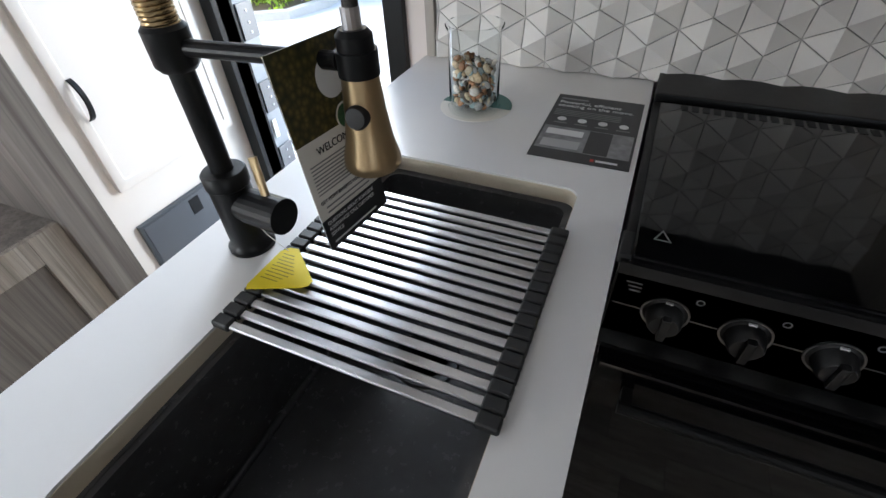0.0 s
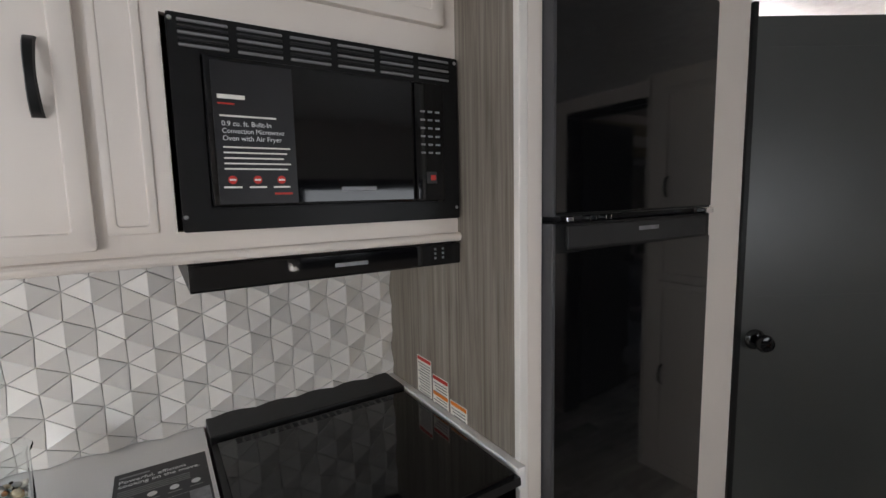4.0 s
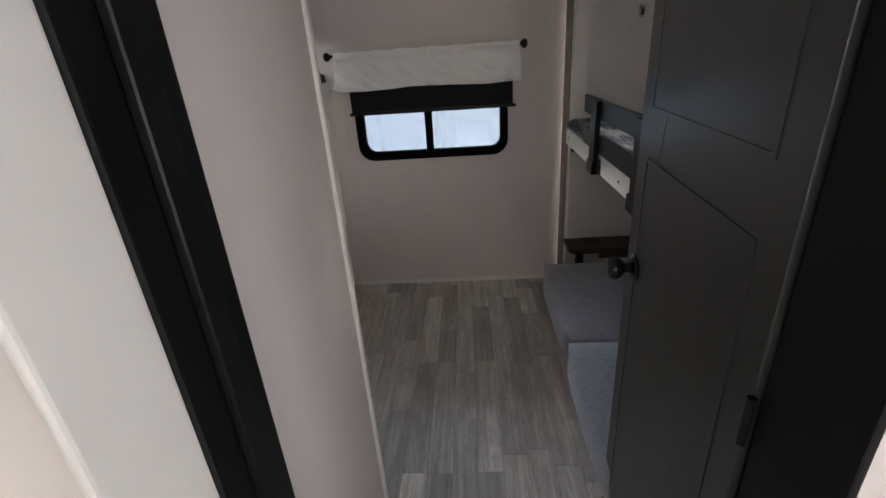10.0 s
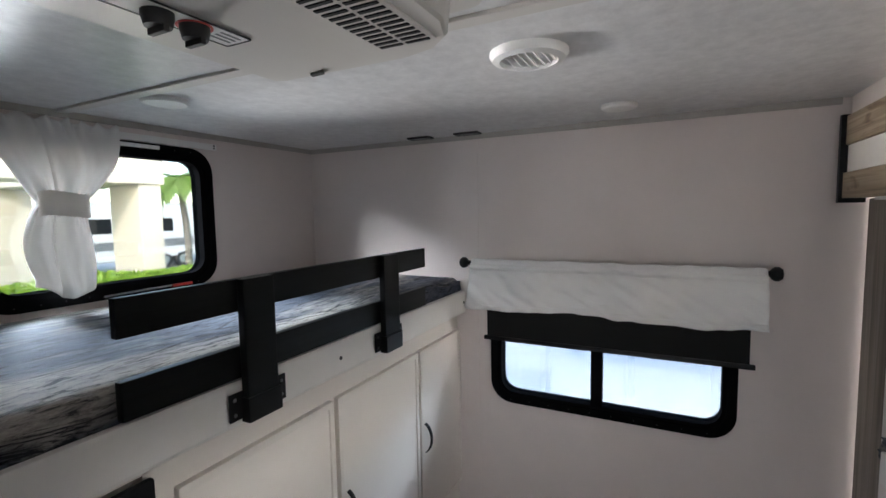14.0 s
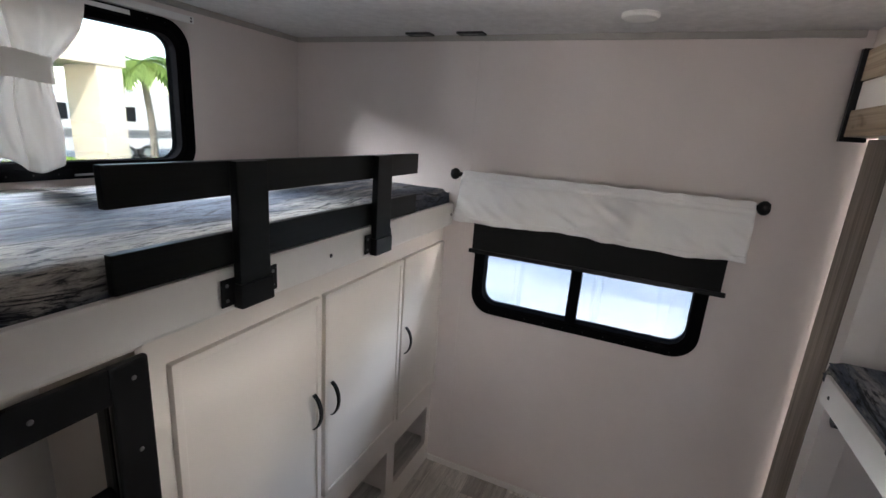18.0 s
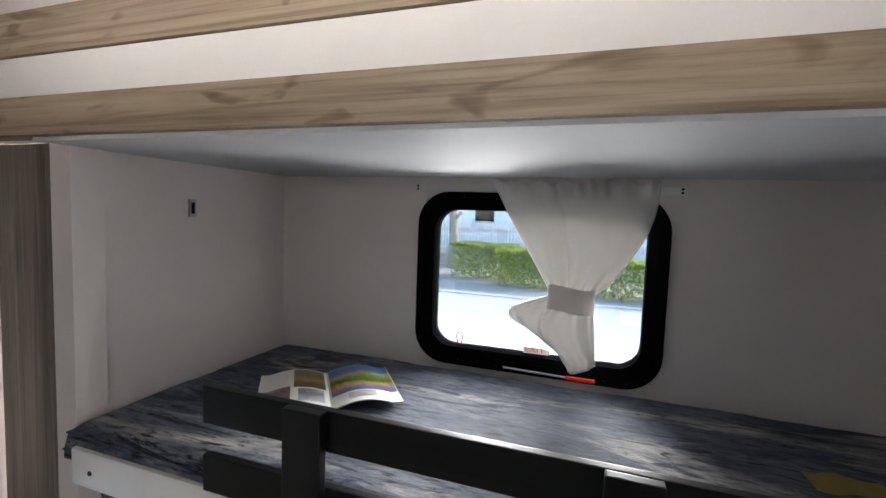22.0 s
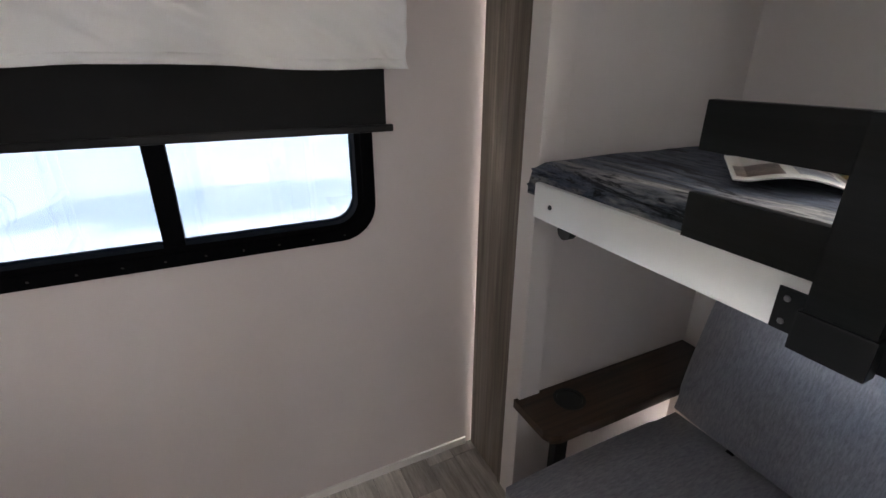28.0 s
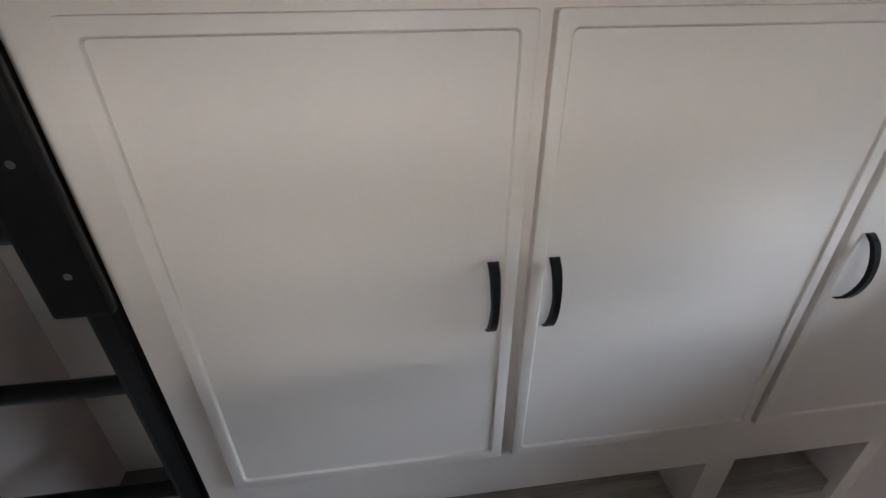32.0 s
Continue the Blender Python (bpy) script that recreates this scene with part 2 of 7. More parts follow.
def glass_mat(name, tint, rough=0.0, ior=1.45):
    """Thin pane: clear or tinted transmission with a mirror coat."""
    m, nt, b = node_mat(name)
    out = nt.nodes["Material Output"]
    tr = nt.nodes.new("ShaderNodeBsdfTransparent")
    tr.inputs[0].default_value = (*tint, 1)
    gl = nt.nodes.new("ShaderNodeBsdfGlossy")
    gl.inputs["Roughness"].default_value = rough
    fr = nt.nodes.new("ShaderNodeFresnel")
    fr.inputs[0].default_value = ior
    mx = nt.nodes.new("ShaderNodeMixShader")
    nt.links.new(fr.outputs[0], mx.inputs[0])
    nt.links.new(tr.outputs[0], mx.inputs[1])
    nt.links.new(gl.outputs[0], mx.inputs[2])
    nt.links.new(mx.outputs[0], out.inputs[0])
    return m


def cloth_mat(name, col, thru=0.35):
    m, nt, b = node_mat(name)
    out = nt.nodes["Material Output"]
    v = noise_tex(nt, coords(nt, (700, 700, 700)), 1.0, 2)
    nt.links.new(ramp(nt, v, [(0.3, tuple(c * 0.93 for c in col)), (0.7, col)]), b.inputs["Base Color"])
    b.inputs["Roughness"].default_value = 0.9
    tl = nt.nodes.new("ShaderNodeBsdfTranslucent")
    tl.inputs[0].default_value = (*col, 1)
    mx = nt.nodes.new("ShaderNodeMixShader")
    mx.inputs[0].default_value = thru
    nt.links.new(b.outputs[0], mx.inputs[1])
    nt.links.new(tl.outputs[0], mx.inputs[2])
    nt.links.new(mx.outputs[0], out.inputs[0])
    bump(nt, b, v, 0.2, 0.001)
    return m


def leaf_mat(name, a, c):
    m, nt, b = node_mat(name)
    geo = nt.nodes.new("ShaderNodeNewGeometry")
    nt.links.new(ramp(nt, geo.outputs["Random Per Island"], [(0.0, a), (1.0, c)]), b.inputs["Base Color"])
    b.inputs["Roughness"].default_value = 0.45
    out = nt.nodes["Material Output"]
    tl = nt.nodes.new("ShaderNodeBsdfTranslucent")
    tl.inputs[0].default_value = (c[0] * 1.6, c[1] * 1.6, c[2] * 0.8, 1)
    mx = nt.nodes.new("ShaderNodeMixShader")
    mx.inputs[0].default_value = 0.3
    nt.links.new(b.outputs[0], mx.inputs[1])
    nt.links.new(tl.outputs[0], mx.inputs[2])
    nt.links.new(mx.outputs[0], out.inputs[0])
    return m


def ground_mat(name, a, c, scale=1.5):
    m, nt, b = node_mat(name)
    v = coords(nt)
    n = noise_tex(nt, v, scale, 6, 0.7)
    f = noise_tex(nt, v, 90, 3)
    col = mixed(nt, 0.35, ramp(nt, n, [(0.3, a), (0.7, c)]), ramp(nt, f, [(0.3, a), (0.7, c)]))
    nt.links.new(col, b.inputs["Base Color"])
    b.inputs["Roughness"].default_value = 0.9
    bump(nt, b, f, 0.4, 0.004)
    return m


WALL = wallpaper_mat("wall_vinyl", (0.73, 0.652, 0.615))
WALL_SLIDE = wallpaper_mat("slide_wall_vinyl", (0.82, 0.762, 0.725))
CEIL = ceiling_mat()
CREAM = plain("cream_cabinet", (0.74, 0.675, 0.615), 0.42, var=0.025, scale=2.0, fine=160, bumpy=0.05)
WHITE_BOARD = plain("white_board", (0.80, 0.765, 0.72), 0.4, var=0.03)
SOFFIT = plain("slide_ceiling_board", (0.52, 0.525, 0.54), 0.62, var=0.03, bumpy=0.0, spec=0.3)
CHAR = plain("charcoal_door", (0.030, 0.0325, 0.031), 0.38, var=0.05, scale=3, fine=220, bumpy=0.0, spec=0.8)
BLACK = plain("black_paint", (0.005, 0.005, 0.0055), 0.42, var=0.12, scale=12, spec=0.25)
BLACK_WOOD = wood("black_stained_wood", [(0.3, (0.0035, 0.004, 0.004)), (0.7, (0.009, 0.0105, 0.0105))], "x", 1.0, 0.36, knots=False, spec=0.28)
BLACK_METAL = plain("black_metal", (0.0055, 0.0055, 0.006), 0.38, var=0.1, scale=20, spec=0.25)
COOKER_BLACK = plain("black_enamel", (0.009, 0.009, 0.0095), 0.24, var=0.12, scale=14, spec=0.5)
GLOSS_BLACK = plain("gloss_black_glass", (0.003, 0.003, 0.0035), 0.05, var=0.1, bumpy=0.0, spec=0.42)
FRAME_BLACK = plain("black_frame_coating", (0.005, 0.005, 0.0055), 0.7, var=0.1, scale=20, spec=0.0)
BLACK_PLASTIC = plain("black_plastic", (0.011, 0.011, 0.0115), 0.5, var=0.1, scale=15)
GREY_WOOD = wood("grey_oak_laminate", [(0.3, (0.155, 0.128, 0.10)), (0.5, (0.27, 0.228, 0.185)), (0.72, (0.37, 0.325, 0.275))], "z", 1.0, 0.5, knots=False)
PANEL_WOOD = wood("pale_oak_laminate", [(0.28, (0.165, 0.138, 0.110)), (0.48, (0.262, 0.227, 0.188)), (0.70, (0.36, 0.318, 0.27))], "z", 1.25, 0.5, knots=False)
BEAM_WOOD = wood("oak_trim", [(0.3, (0.24, 0.175, 0.115)), (0.5, (0.40, 0.305, 0.205)), (0.72, (0.50, 0.40, 0.285))], "x", 1.0, 0.5)
DARK_WOOD = wood("walnut_shelf", [(0.3, (0.035, 0.021, 0.012)), (0.7, (0.085, 0.05, 0.028))], "y", 1.0, 0.45, knots=False)
PLANK = plank_floor_mat()
FLOOR_BASE = plain("floor_joint", (0.20, 0.185, 0.165), 0.6)
SOFA_GREY = fabric_mat("grey_sofa_fabric", (0.22, 0.224, 0.254), (0.37, 0.375, 0.412), 560.0)
MATTRESS = mattress_mat("mattress_plush", 0.47)
MATTRESS_DARK = mattress_mat("mattress_plush_dark", 0.535)
TAN = plain("tan_vinyl", (0.30, 0.135, 0.055), 0.42, var=0.14, scale=10, fine=200, bumpy=0.25)
CREAM_VINYL = plain("cream_vinyl", (0.70, 0.63, 0.53), 0.45, var=0.05, fine=220, bumpy=0.2)
QUARTZ = plain("white_counter", (0.80, 0.79, 0.78), 0.22, var=0.015, scale=8, bumpy=0.02)
SINK = plain("black_composite", (0.070, 0.070, 0.073), 0.26, var=0.15, scale=30, fine=500, bumpy=0.3)
STEEL = plain("brushed_steel", (0.55, 0.55, 0.56), 0.3, 1.0, var=0.03, scale=6, bumpy=0.0)
BRASS = plain("brushed_brass", (0.60, 0.45, 0.26), 0.30, 1.0, var=0.02, scale=25, bumpy=0.0)
COIL = plain("bronze_coil", (0.42, 0.31, 0.17), 0.22, 1.0, var=0.05)
BRAID = plain("braided_sleeve", (0.05, 0.047, 0.042), 0.35, 0.6, var=0.7, scale=420, bumpy=0.6)
CHROME = plain("chrome", (0.75, 0.75, 0.76), 0.1, 1.0, var=0.02, bumpy=0)
TILE = plain("white_tile", (0.70, 0.67, 0.64), 0.3, var=0.03, bumpy=0.0)
# Darker than the glaze: shadow in the tile gaps is put into the colour.
GROUT = plain("tile_joint", (0.42, 0.40, 0.38), 0.8)
CLOTH = cloth_mat("white_cloth", (0.84, 0.82, 0.79), 0.15)
TAUPE = plain("taupe_moulding", (0.40, 0.37, 0.335), 0.5, var=0.08, scale=9)
VALANCE = cloth_mat("thick_white_cloth", (0.95, 0.93, 0.91), 0.10)
BAND = cloth_mat("white_band_cloth", (0.82, 0.77, 0.70), 0.16)
SHADE = plain("black_roller_cloth", (0.006, 0.006, 0.0062), 0.6, spec=0.2, fine=900, bumpy=0.3)
WHITE_PLASTIC = plain("white_plastic", (0.80, 0.785, 0.76), 0.35, var=0.02)
WARM_PLASTIC = plain("ivory_plastic", (0.60, 0.57, 0.53), 0.4, var=0.02)
PAPER = plain("paper", (0.80, 0.775, 0.71), 0.7, var=0.02)
PRINT_DARK = plain("dark_print", (0.012, 0.012, 0.014), 0.35, var=0.1)
PRINT_GREY = plain("grey_print", (0.22, 0.22, 0.23), 0.4, var=0.3, scale=60)
INK_WHITE = plain("white_ink", (0.75, 0.75, 0.75), 0.5, var=0.0, bumpy=0)
INK_GREY = plain("grey_ink", (0.2, 0.2, 0.2), 0.5, var=0.0, bumpy=0)
RED = plain("red_print", (0.55, 0.03, 0.02), 0.5, var=0.05)
ORANGE = plain("orange_print", (0.75, 0.2, 0.02), 0.5, var=0.05)
YELLOW = plain("yellow_tag", (0.80, 0.62, 0.01), 0.55, var=0.03)
PANE = glass_mat("tinted_pane", (0.80, 0.82, 0.83))
PANE_DARK = glass_mat("dark_tinted_pane", (0.385, 0.415, 0.43))
# Near-black tint added to keep the sun out of the unseen bench window.
SUN_STOP_PANE = glass_mat("sun_stop_pane", (0.06, 0.065, 0.07))
PANE_BUNK = glass_mat("grey_tinted_pane", (0.39, 0.405, 0.40))
PANE_SLIDE = glass_mat("pale_tinted_pane", (0.45, 0.465, 0.47))
RING_STEEL = plain("dull_ring_steel", (0.22, 0.22, 0.225), 0.35, 1.0, var=0.03, bumpy=0.0)
CLEAR = glass_mat("clear_glass", (0.97, 0.98, 0.98), ior=1.04)
TAUPE_WOOD = wood("taupe_oak_laminate", [(0.3, (0.085, 0.070, 0.058)), (0.5, (0.14, 0.118, 0.100)), (0.72, (0.20, 0.172, 0.15))], "z", 0.8, 0.5, knots=False)
DOOR_GREY = plain("grey_door_edge", (0.30, 0.31, 0.33), 0.45, 0.3, var=0.05)
HEDGE_LEAF = leaf_mat("hedge_leaf", (0.08, 0.17, 0.02), (0.32, 0.44, 0.06))
STREET_LEAF = leaf_mat("shrub_leaf", (0.04, 0.09, 0.014), (0.24, 0.28, 0.05))
PALM_LEAF = leaf_mat("palm_leaf", (0.11, 0.20, 0.05), (0.28, 0.38, 0.10))
GRASS = ground_mat("lawn", (0.05, 0.12, 0.02), (0.10, 0.19, 0.03), 8)
ASPHALT = ground_mat("pale_lot", (0.50, 0.475, 0.445), (0.62, 0.60, 0.565))
KERB = ground_mat("kerb_concrete", (0.36, 0.35, 0.33), (0.5, 0.49, 0.47))
STUCCO = ground_mat("cream_stucco", (0.58, 0.52, 0.42), (0.64, 0.58, 0.48), 3)
FENCE = plain("weathered_fence_paint", (0.36, 0.345, 0.32), 0.8, var=0.22, scale=14)
BLUE_BIN = plain("blue_plastic", (0.01, 0.16, 0.55), 0.4)
BARK = plain("bark", (0.22, 0.19, 0.16), 0.9, var=0.25, scale=25, bumpy=0.5)


# ---- building tools ----
def part(name, bm, material, parent=None, label="", smooth=None):
    """Links a bmesh as one mesh object, under a thing or a part if one is given."""
    me = bpy.data.meshes.new(name)
    bmesh.ops.recalc_face_normals(bm, faces=bm.faces)
    bm.to_mesh(me)
    bm.free()
    for m in material if isinstance(material, (list, tuple)) else [material]:
        me.materials.append(m)
    if smooth:
        me.shade_smooth()
        me.set_sharp_from_angle(angle=radians(smooth))
    ob = new(name, me)
    if parent:
        root = parent
        ob.parent = root
        base = root
        while base.parent:
            base = base.parent
        ob.matrix_parent_inverse = Matrix.Translation(-base.location) if base.type == "EMPTY" and root == base else Matrix()
    if label:
        ob["label"] = label
    return ob


def thing(name, at, label, category, group="", kind=""):
    """An Empty at the base of a thing, that carries its parts."""
    e = new(name)
    e.location = at
    e.empty_display_size = 0.05
    return tagged(e, label, category, group, kind)


def single(name, bm, material, label, category, group="", kind="", smooth=None):
    return tagged(part(name, bm, material, None, "", smooth), label, category, group, kind)


def bevel_all(bm, geom_edges, r, seg=2):
    if r > 0:
        bmesh.ops.bevel(bm, geom=geom_edges, offset=r, segments=seg, affect="EDGES", profile=0.7, clamp_overlap=True)


def box(x0, x1, y0, y1, z0, z1, r=0.0, seg=2, bm=None, m=None):
    """A box with rounded edges, added to bm if one is given."""
    t = bmesh.new()
    vs = [t.verts.new((x, y, z)) for x in (x0, x1) for y in (y0, y1) for z in (z0, z1)]
    for f in ((0, 1, 3, 2), (4, 6, 7, 5), (0, 4, 5, 1), (2, 3, 7, 6), (0, 2, 6, 4), (1, 5, 7, 3)):
        t.faces.new([vs[i] for i in f])
    bmesh.ops.recalc_face_normals(t, faces=t.faces)
    bevel_all(t, t.edges[:], r, seg)
    if m is not None:
        t.transform(m)
    if bm is None:
        return t
    merge(bm, t)
    return bm


def merge(bm, t):
    me = bpy.data.meshes.new("tmp")
    t.to_mesh(me)
    t.free()
    bm.from_mesh(me)
    bpy.data.meshes.remove(me)
    return bm


def rrect(u0, u1, v0, v1, r, n=6):
    """A rounded rectangle as a list of points."""
    pts = []
    for cu, cv, a0 in ((u1 - r, v1 - r, 0), (u0 + r, v1 - r, 90), (u0 + r, v0 + r, 180), (u1 - r, v0 + r, 270)):
        for i in range(n + 1):
            a = radians(a0 + 90 * i / n)
            pts.append((cu + r * math.cos(a), cv + r * math.sin(a)))
    return pts


PLANES = {"x": lambda u, v, w: (w, u, v), "y": lambda u, v, w: (u, w, v), "z": lambda u, v, w: (u, v, w)}


def prism(pts, axis, w0, w1, r=0.0, bm=None, seg=2):
    """An outline pushed from w0 to w1 along an axis."""
    f = PLANES[axis] if isinstance(axis, str) else axis
    t = bmesh.new()
    a = [t.verts.new(f(u, v, w0)) for u, v in pts]
    b = [t.verts.new(f(u, v, w1)) for u, v in pts]
    t.faces.new(a)
    t.faces.new(b)
    n = len(pts)
    for i in range(n):
        t.faces.new((a[i], a[(i + 1) % n], b[(i + 1) % n], b[i]))
    bmesh.ops.recalc_face_normals(t, faces=t.faces)
    if r:
        rim = [e for e in t.edges if (e.verts[0] in a and e.verts[1] in a) or (e.verts[0] in b and e.verts[1] in b)]
        bevel_all(t, rim, r, seg)
    return t if bm is None else merge(bm, t)


def ring(outer, inner, axis, w0, w1, bm=None):
    """A frame between two outlines with the same number of points."""
    f = PLANES[axis]
    t = bmesh.new()
    loops = [[t.verts.new(f(u, v, w)) for u, v in p] for p, w in ((outer, w0), (outer, w1), (inner, w1), (inner, w0))]
    n = len(outer)
    for k in range(4):
        a, b = loops[k], loops[(k + 1) % 4]
        for i in range(n):
            t.faces.new((a[i], a[(i + 1) % n], b[(i + 1) % n], b[i]))
    bmesh.ops.recalc_face_normals(t, faces=t.faces)
    return t if bm is None else merge(bm, t)


def tube(path, r, sides=12, bm=None, cap=True):
    """A round tube along points; r is one radius or one for each point."""
    t = bmesh.new()
    P = [Vector(p) for p in path]
    R = r if isinstance(r, (list, tuple)) else [r] * len(P)
    side = None
    rings = []
    for i, p in enumerate(P):
        d = (P[min(i + 1, len(P) - 1)] - P[max(i - 1, 0)]).normalized()
        if side is None:
            side = d.orthogonal().normalized()
        side = (side - d * side.dot(d)).normalized()
        up = d.cross(side)
        rings.append([t.verts.new(p + (side * math.cos(a) + up * math.sin(a)) * R[i]) for a in (2 * math.pi * k / sides for k in range(sides))])
    for a, b in zip(rings, rings[1:]):
        for k in range(sides):
            t.faces.new((a[k], a[(k + 1) % sides], b[(k + 1) % sides], b[k]))
    if cap:
        t.faces.new(rings[0])
        t.faces.new(rings[-1])
    bmesh.ops.recalc_face_normals(t, faces=t.faces)
    return t if bm is None else merge(bm, t)


def lathe(profile, at, sides=24, axis=(0, 0, 1), bm=None):
    """A turned shape: profile rows of (radius, height) about an axis at a place."""
    t = bmesh.new()
    q = Vector((0, 0, 1)).rotation_difference(Vector(axis))
    rings = []
    for rr, h in profile:
        rings.append([t.verts.new(Vector(at) + q @ Vector((rr * math.cos(a), rr * math.sin(a), h))) for a in (2 * math.pi * k / sides for k in range(sides))])
    for a, b in zip(rings, rings[1:]):
        for k in range(sides):
            t.faces.new((a[k], a[(k + 1) % sides], b[(k + 1) % sides], b[k]))
    for rg, (rr, h) in ((rings[0], profile[0]), (rings[-1], profile[-1])):
        if rr > 1e-6:
            t.faces.new(rg)
    bmesh.ops.remove_doubles(t, verts=t.verts, dist=1e-6)
    bmesh.ops.recalc_face_normals(t, faces=t.faces)
    return t if bm is None else merge(bm, t)


def sheet(fn, nu, nv, bm=None):
    """A grid of points fn(u, v) with u and v from 0 to 1."""
    t = bmesh.new()
    g = [[t.verts.new(fn(i / nu, j / nv)) for j in range(nv + 1)] for i in range(nu + 1)]
    for i in range(nu):
        for j in range(nv):
            t.faces.new((g[i][j], g[i + 1][j], g[i + 1][j + 1], g[i][j + 1]))
    return t if bm is None else merge(bm, t)


def words(text, size, m, material, parent, name="lettering", label=""):
    """Flat lettering in the built-in font, laid on a surface."""
    cu = bpy.data.curves.new(name, "FONT")
    cu.body, cu.size, cu.extrude, cu.align_x, cu.align_y = text, size, 0.0002, "LEFT", "BOTTOM"
    tmp = bpy.data.objects.new(name, cu)
    scene.collection.objects.link(tmp)
    me = bpy.data.meshes.new_from_object(tmp)
    bpy.data.objects.remove(tmp)
    me.name = name
    me.materials.clear()
    me.materials.append(material)
    me.transform(m)
    ob = new(name, me)
    ob.parent = parent
    base = parent
    while base.parent:
        base = base.parent
    ob.matrix_parent_inverse = Matrix.Translation(-base.location) if base.type == "EMPTY" and parent == base else Matrix()
    if label:
        ob["label"] = label
    return ob


def thicken(ob, d, offset=0.0):
    s = ob.modifiers.new("thickness", "SOLIDIFY")
    s.thickness, s.offset = d, offset
    return ob

# ---- shell of the caravan ----
X_REAR, Y_NORTH, CEIL_Z, GROUND_Z = 5.05, 0.96, 2.05, -0.65
X_FRONT, Y_SOUTH = -2.6, -1.27
SL_X0, SL_X1, SL_Y, SL_TOP = 2.93, 4.78, -2.015, 1.728      # bunk slide-out
DIN_X1, DIN_Y = 2.42, -2.0                    # dinette slide-out
BATH_A, BATH_B = Vector((1.764, 0.350)), Vector((2.311, 0.018))


def structure(name, bm, mat, label="", category="wall"):
    return single(name, bm, mat, label or name.replace("_", " "), category, kind="structure")


def wall_y(y0, y1, x0, x1, z0, z1, holes):
    """A wall along x with rectangular openings (x0, x1, z0, z1), as butted blocks."""
    bm = bmesh.new()
    x = x0
    for hx0, hx1, hz0, hz1 in sorted(holes):
        if hx0 > x:
            box(x, hx0, y0, y1, z0, z1, bm=bm)
        if hz0 > z0:
            box(hx0, hx1, y0, y1, z0, hz0, bm=bm)
        if hz1 < z1:
            box(hx0, hx1, y0, y1, hz1, z1, bm=bm)
        x = hx1
    if x < x1:
        box(x, x1, y0, y1, z0, z1, bm=bm)
    return bm


def wall_x(x0, x1, y0, y1, z0, z1, holes):
    bm = bmesh.new()
    y = y0
    for hy0, hy1, hz0, hz1 in sorted(holes):
        if hy0 > y:
            box(x0, x1, y, hy0, z0, z1, bm=bm)
        if hz0 > z0:
            box(x0, x1, hy0, hy1, z0, hz0, bm=bm)
        if hz1 < z1:
            box(x0, x1, hy0, hy1, hz1, z1, bm=bm)
        y = hy1
    if y < y1:
        box(x0, x1, y, y1, z0, z1, bm=bm)
    return bm


LW = (3.716, 4.432, 1.460, 1.962)       # bunk window in the north wall: x, x, z, z
RW = (-0.948, -0.064, 0.898, 1.42)      # rear window: y, y, z, z
SW = (3.498, 4.215, 1.140, 1.662)       # slide window: x, x, z, z
DOOR = (-0.89, -0.31, 0.02, 1.93)       # entry: x, x, z, z

structure("wall_north", wall_y(Y_NORTH, Y_NORTH + 0.05, X_FRONT, X_REAR, 0, CEIL_Z, [DOOR, LW]), WALL,
          "warm beige vinyl-covered side wall with entry doorway and bunk window")
structure("wall_rear", wall_x(X_REAR, X_REAR + 0.05, Y_SOUTH - 0.06, Y_NORTH + 0.05, 0, CEIL_Z, [RW]), WALL,
          "warm beige vinyl-covered rear wall with a wide window")
structure("wall_front", wall_x(X_FRONT - 0.05, X_FRONT, DIN_Y - 0.05, Y_NORTH + 0.05, 0, CEIL_Z, [(-1.3, 0.3, 0.9, 1.6)]), WALL,
          "plain beige front wall of the living space")
# Unseen block, added so that its shadow falls outside the entry door.
structure("unseen_front_block", box(-6.6, X_FRONT - 0.06, -1.3, Y_NORTH + 0.05, -0.15, CEIL_Z + 0.08, 0.05), WHITE_BOARD, "plain white unseen front block of the caravan, added to shade the lot", "wall")
structure("ceiling", box(X_FRONT - 0.05, X_REAR + 0.05, DIN_Y - 0.05, Y_NORTH + 0.05, CEIL_Z, CEIL_Z + 0.08), CEIL,
          "mottled pale grey vinyl ceiling", "ceiling")
structure("floor", box(X_FRONT, X_REAR + 0.05, DIN_Y, Y_NORTH, -0.1, -0.003), FLOOR_BASE, "grey wood-look vinyl plank floor", "floor")

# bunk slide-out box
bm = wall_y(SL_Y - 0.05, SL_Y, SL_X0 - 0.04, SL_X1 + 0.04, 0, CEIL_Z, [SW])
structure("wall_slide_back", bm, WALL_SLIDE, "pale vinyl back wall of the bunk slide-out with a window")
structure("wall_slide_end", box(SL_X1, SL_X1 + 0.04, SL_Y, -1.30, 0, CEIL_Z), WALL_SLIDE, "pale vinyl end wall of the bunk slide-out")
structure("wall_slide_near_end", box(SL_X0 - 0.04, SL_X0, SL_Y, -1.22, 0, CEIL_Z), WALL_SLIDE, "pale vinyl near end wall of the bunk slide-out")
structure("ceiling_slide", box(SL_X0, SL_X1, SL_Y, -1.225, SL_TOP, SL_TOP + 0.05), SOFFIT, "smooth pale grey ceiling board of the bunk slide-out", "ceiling")

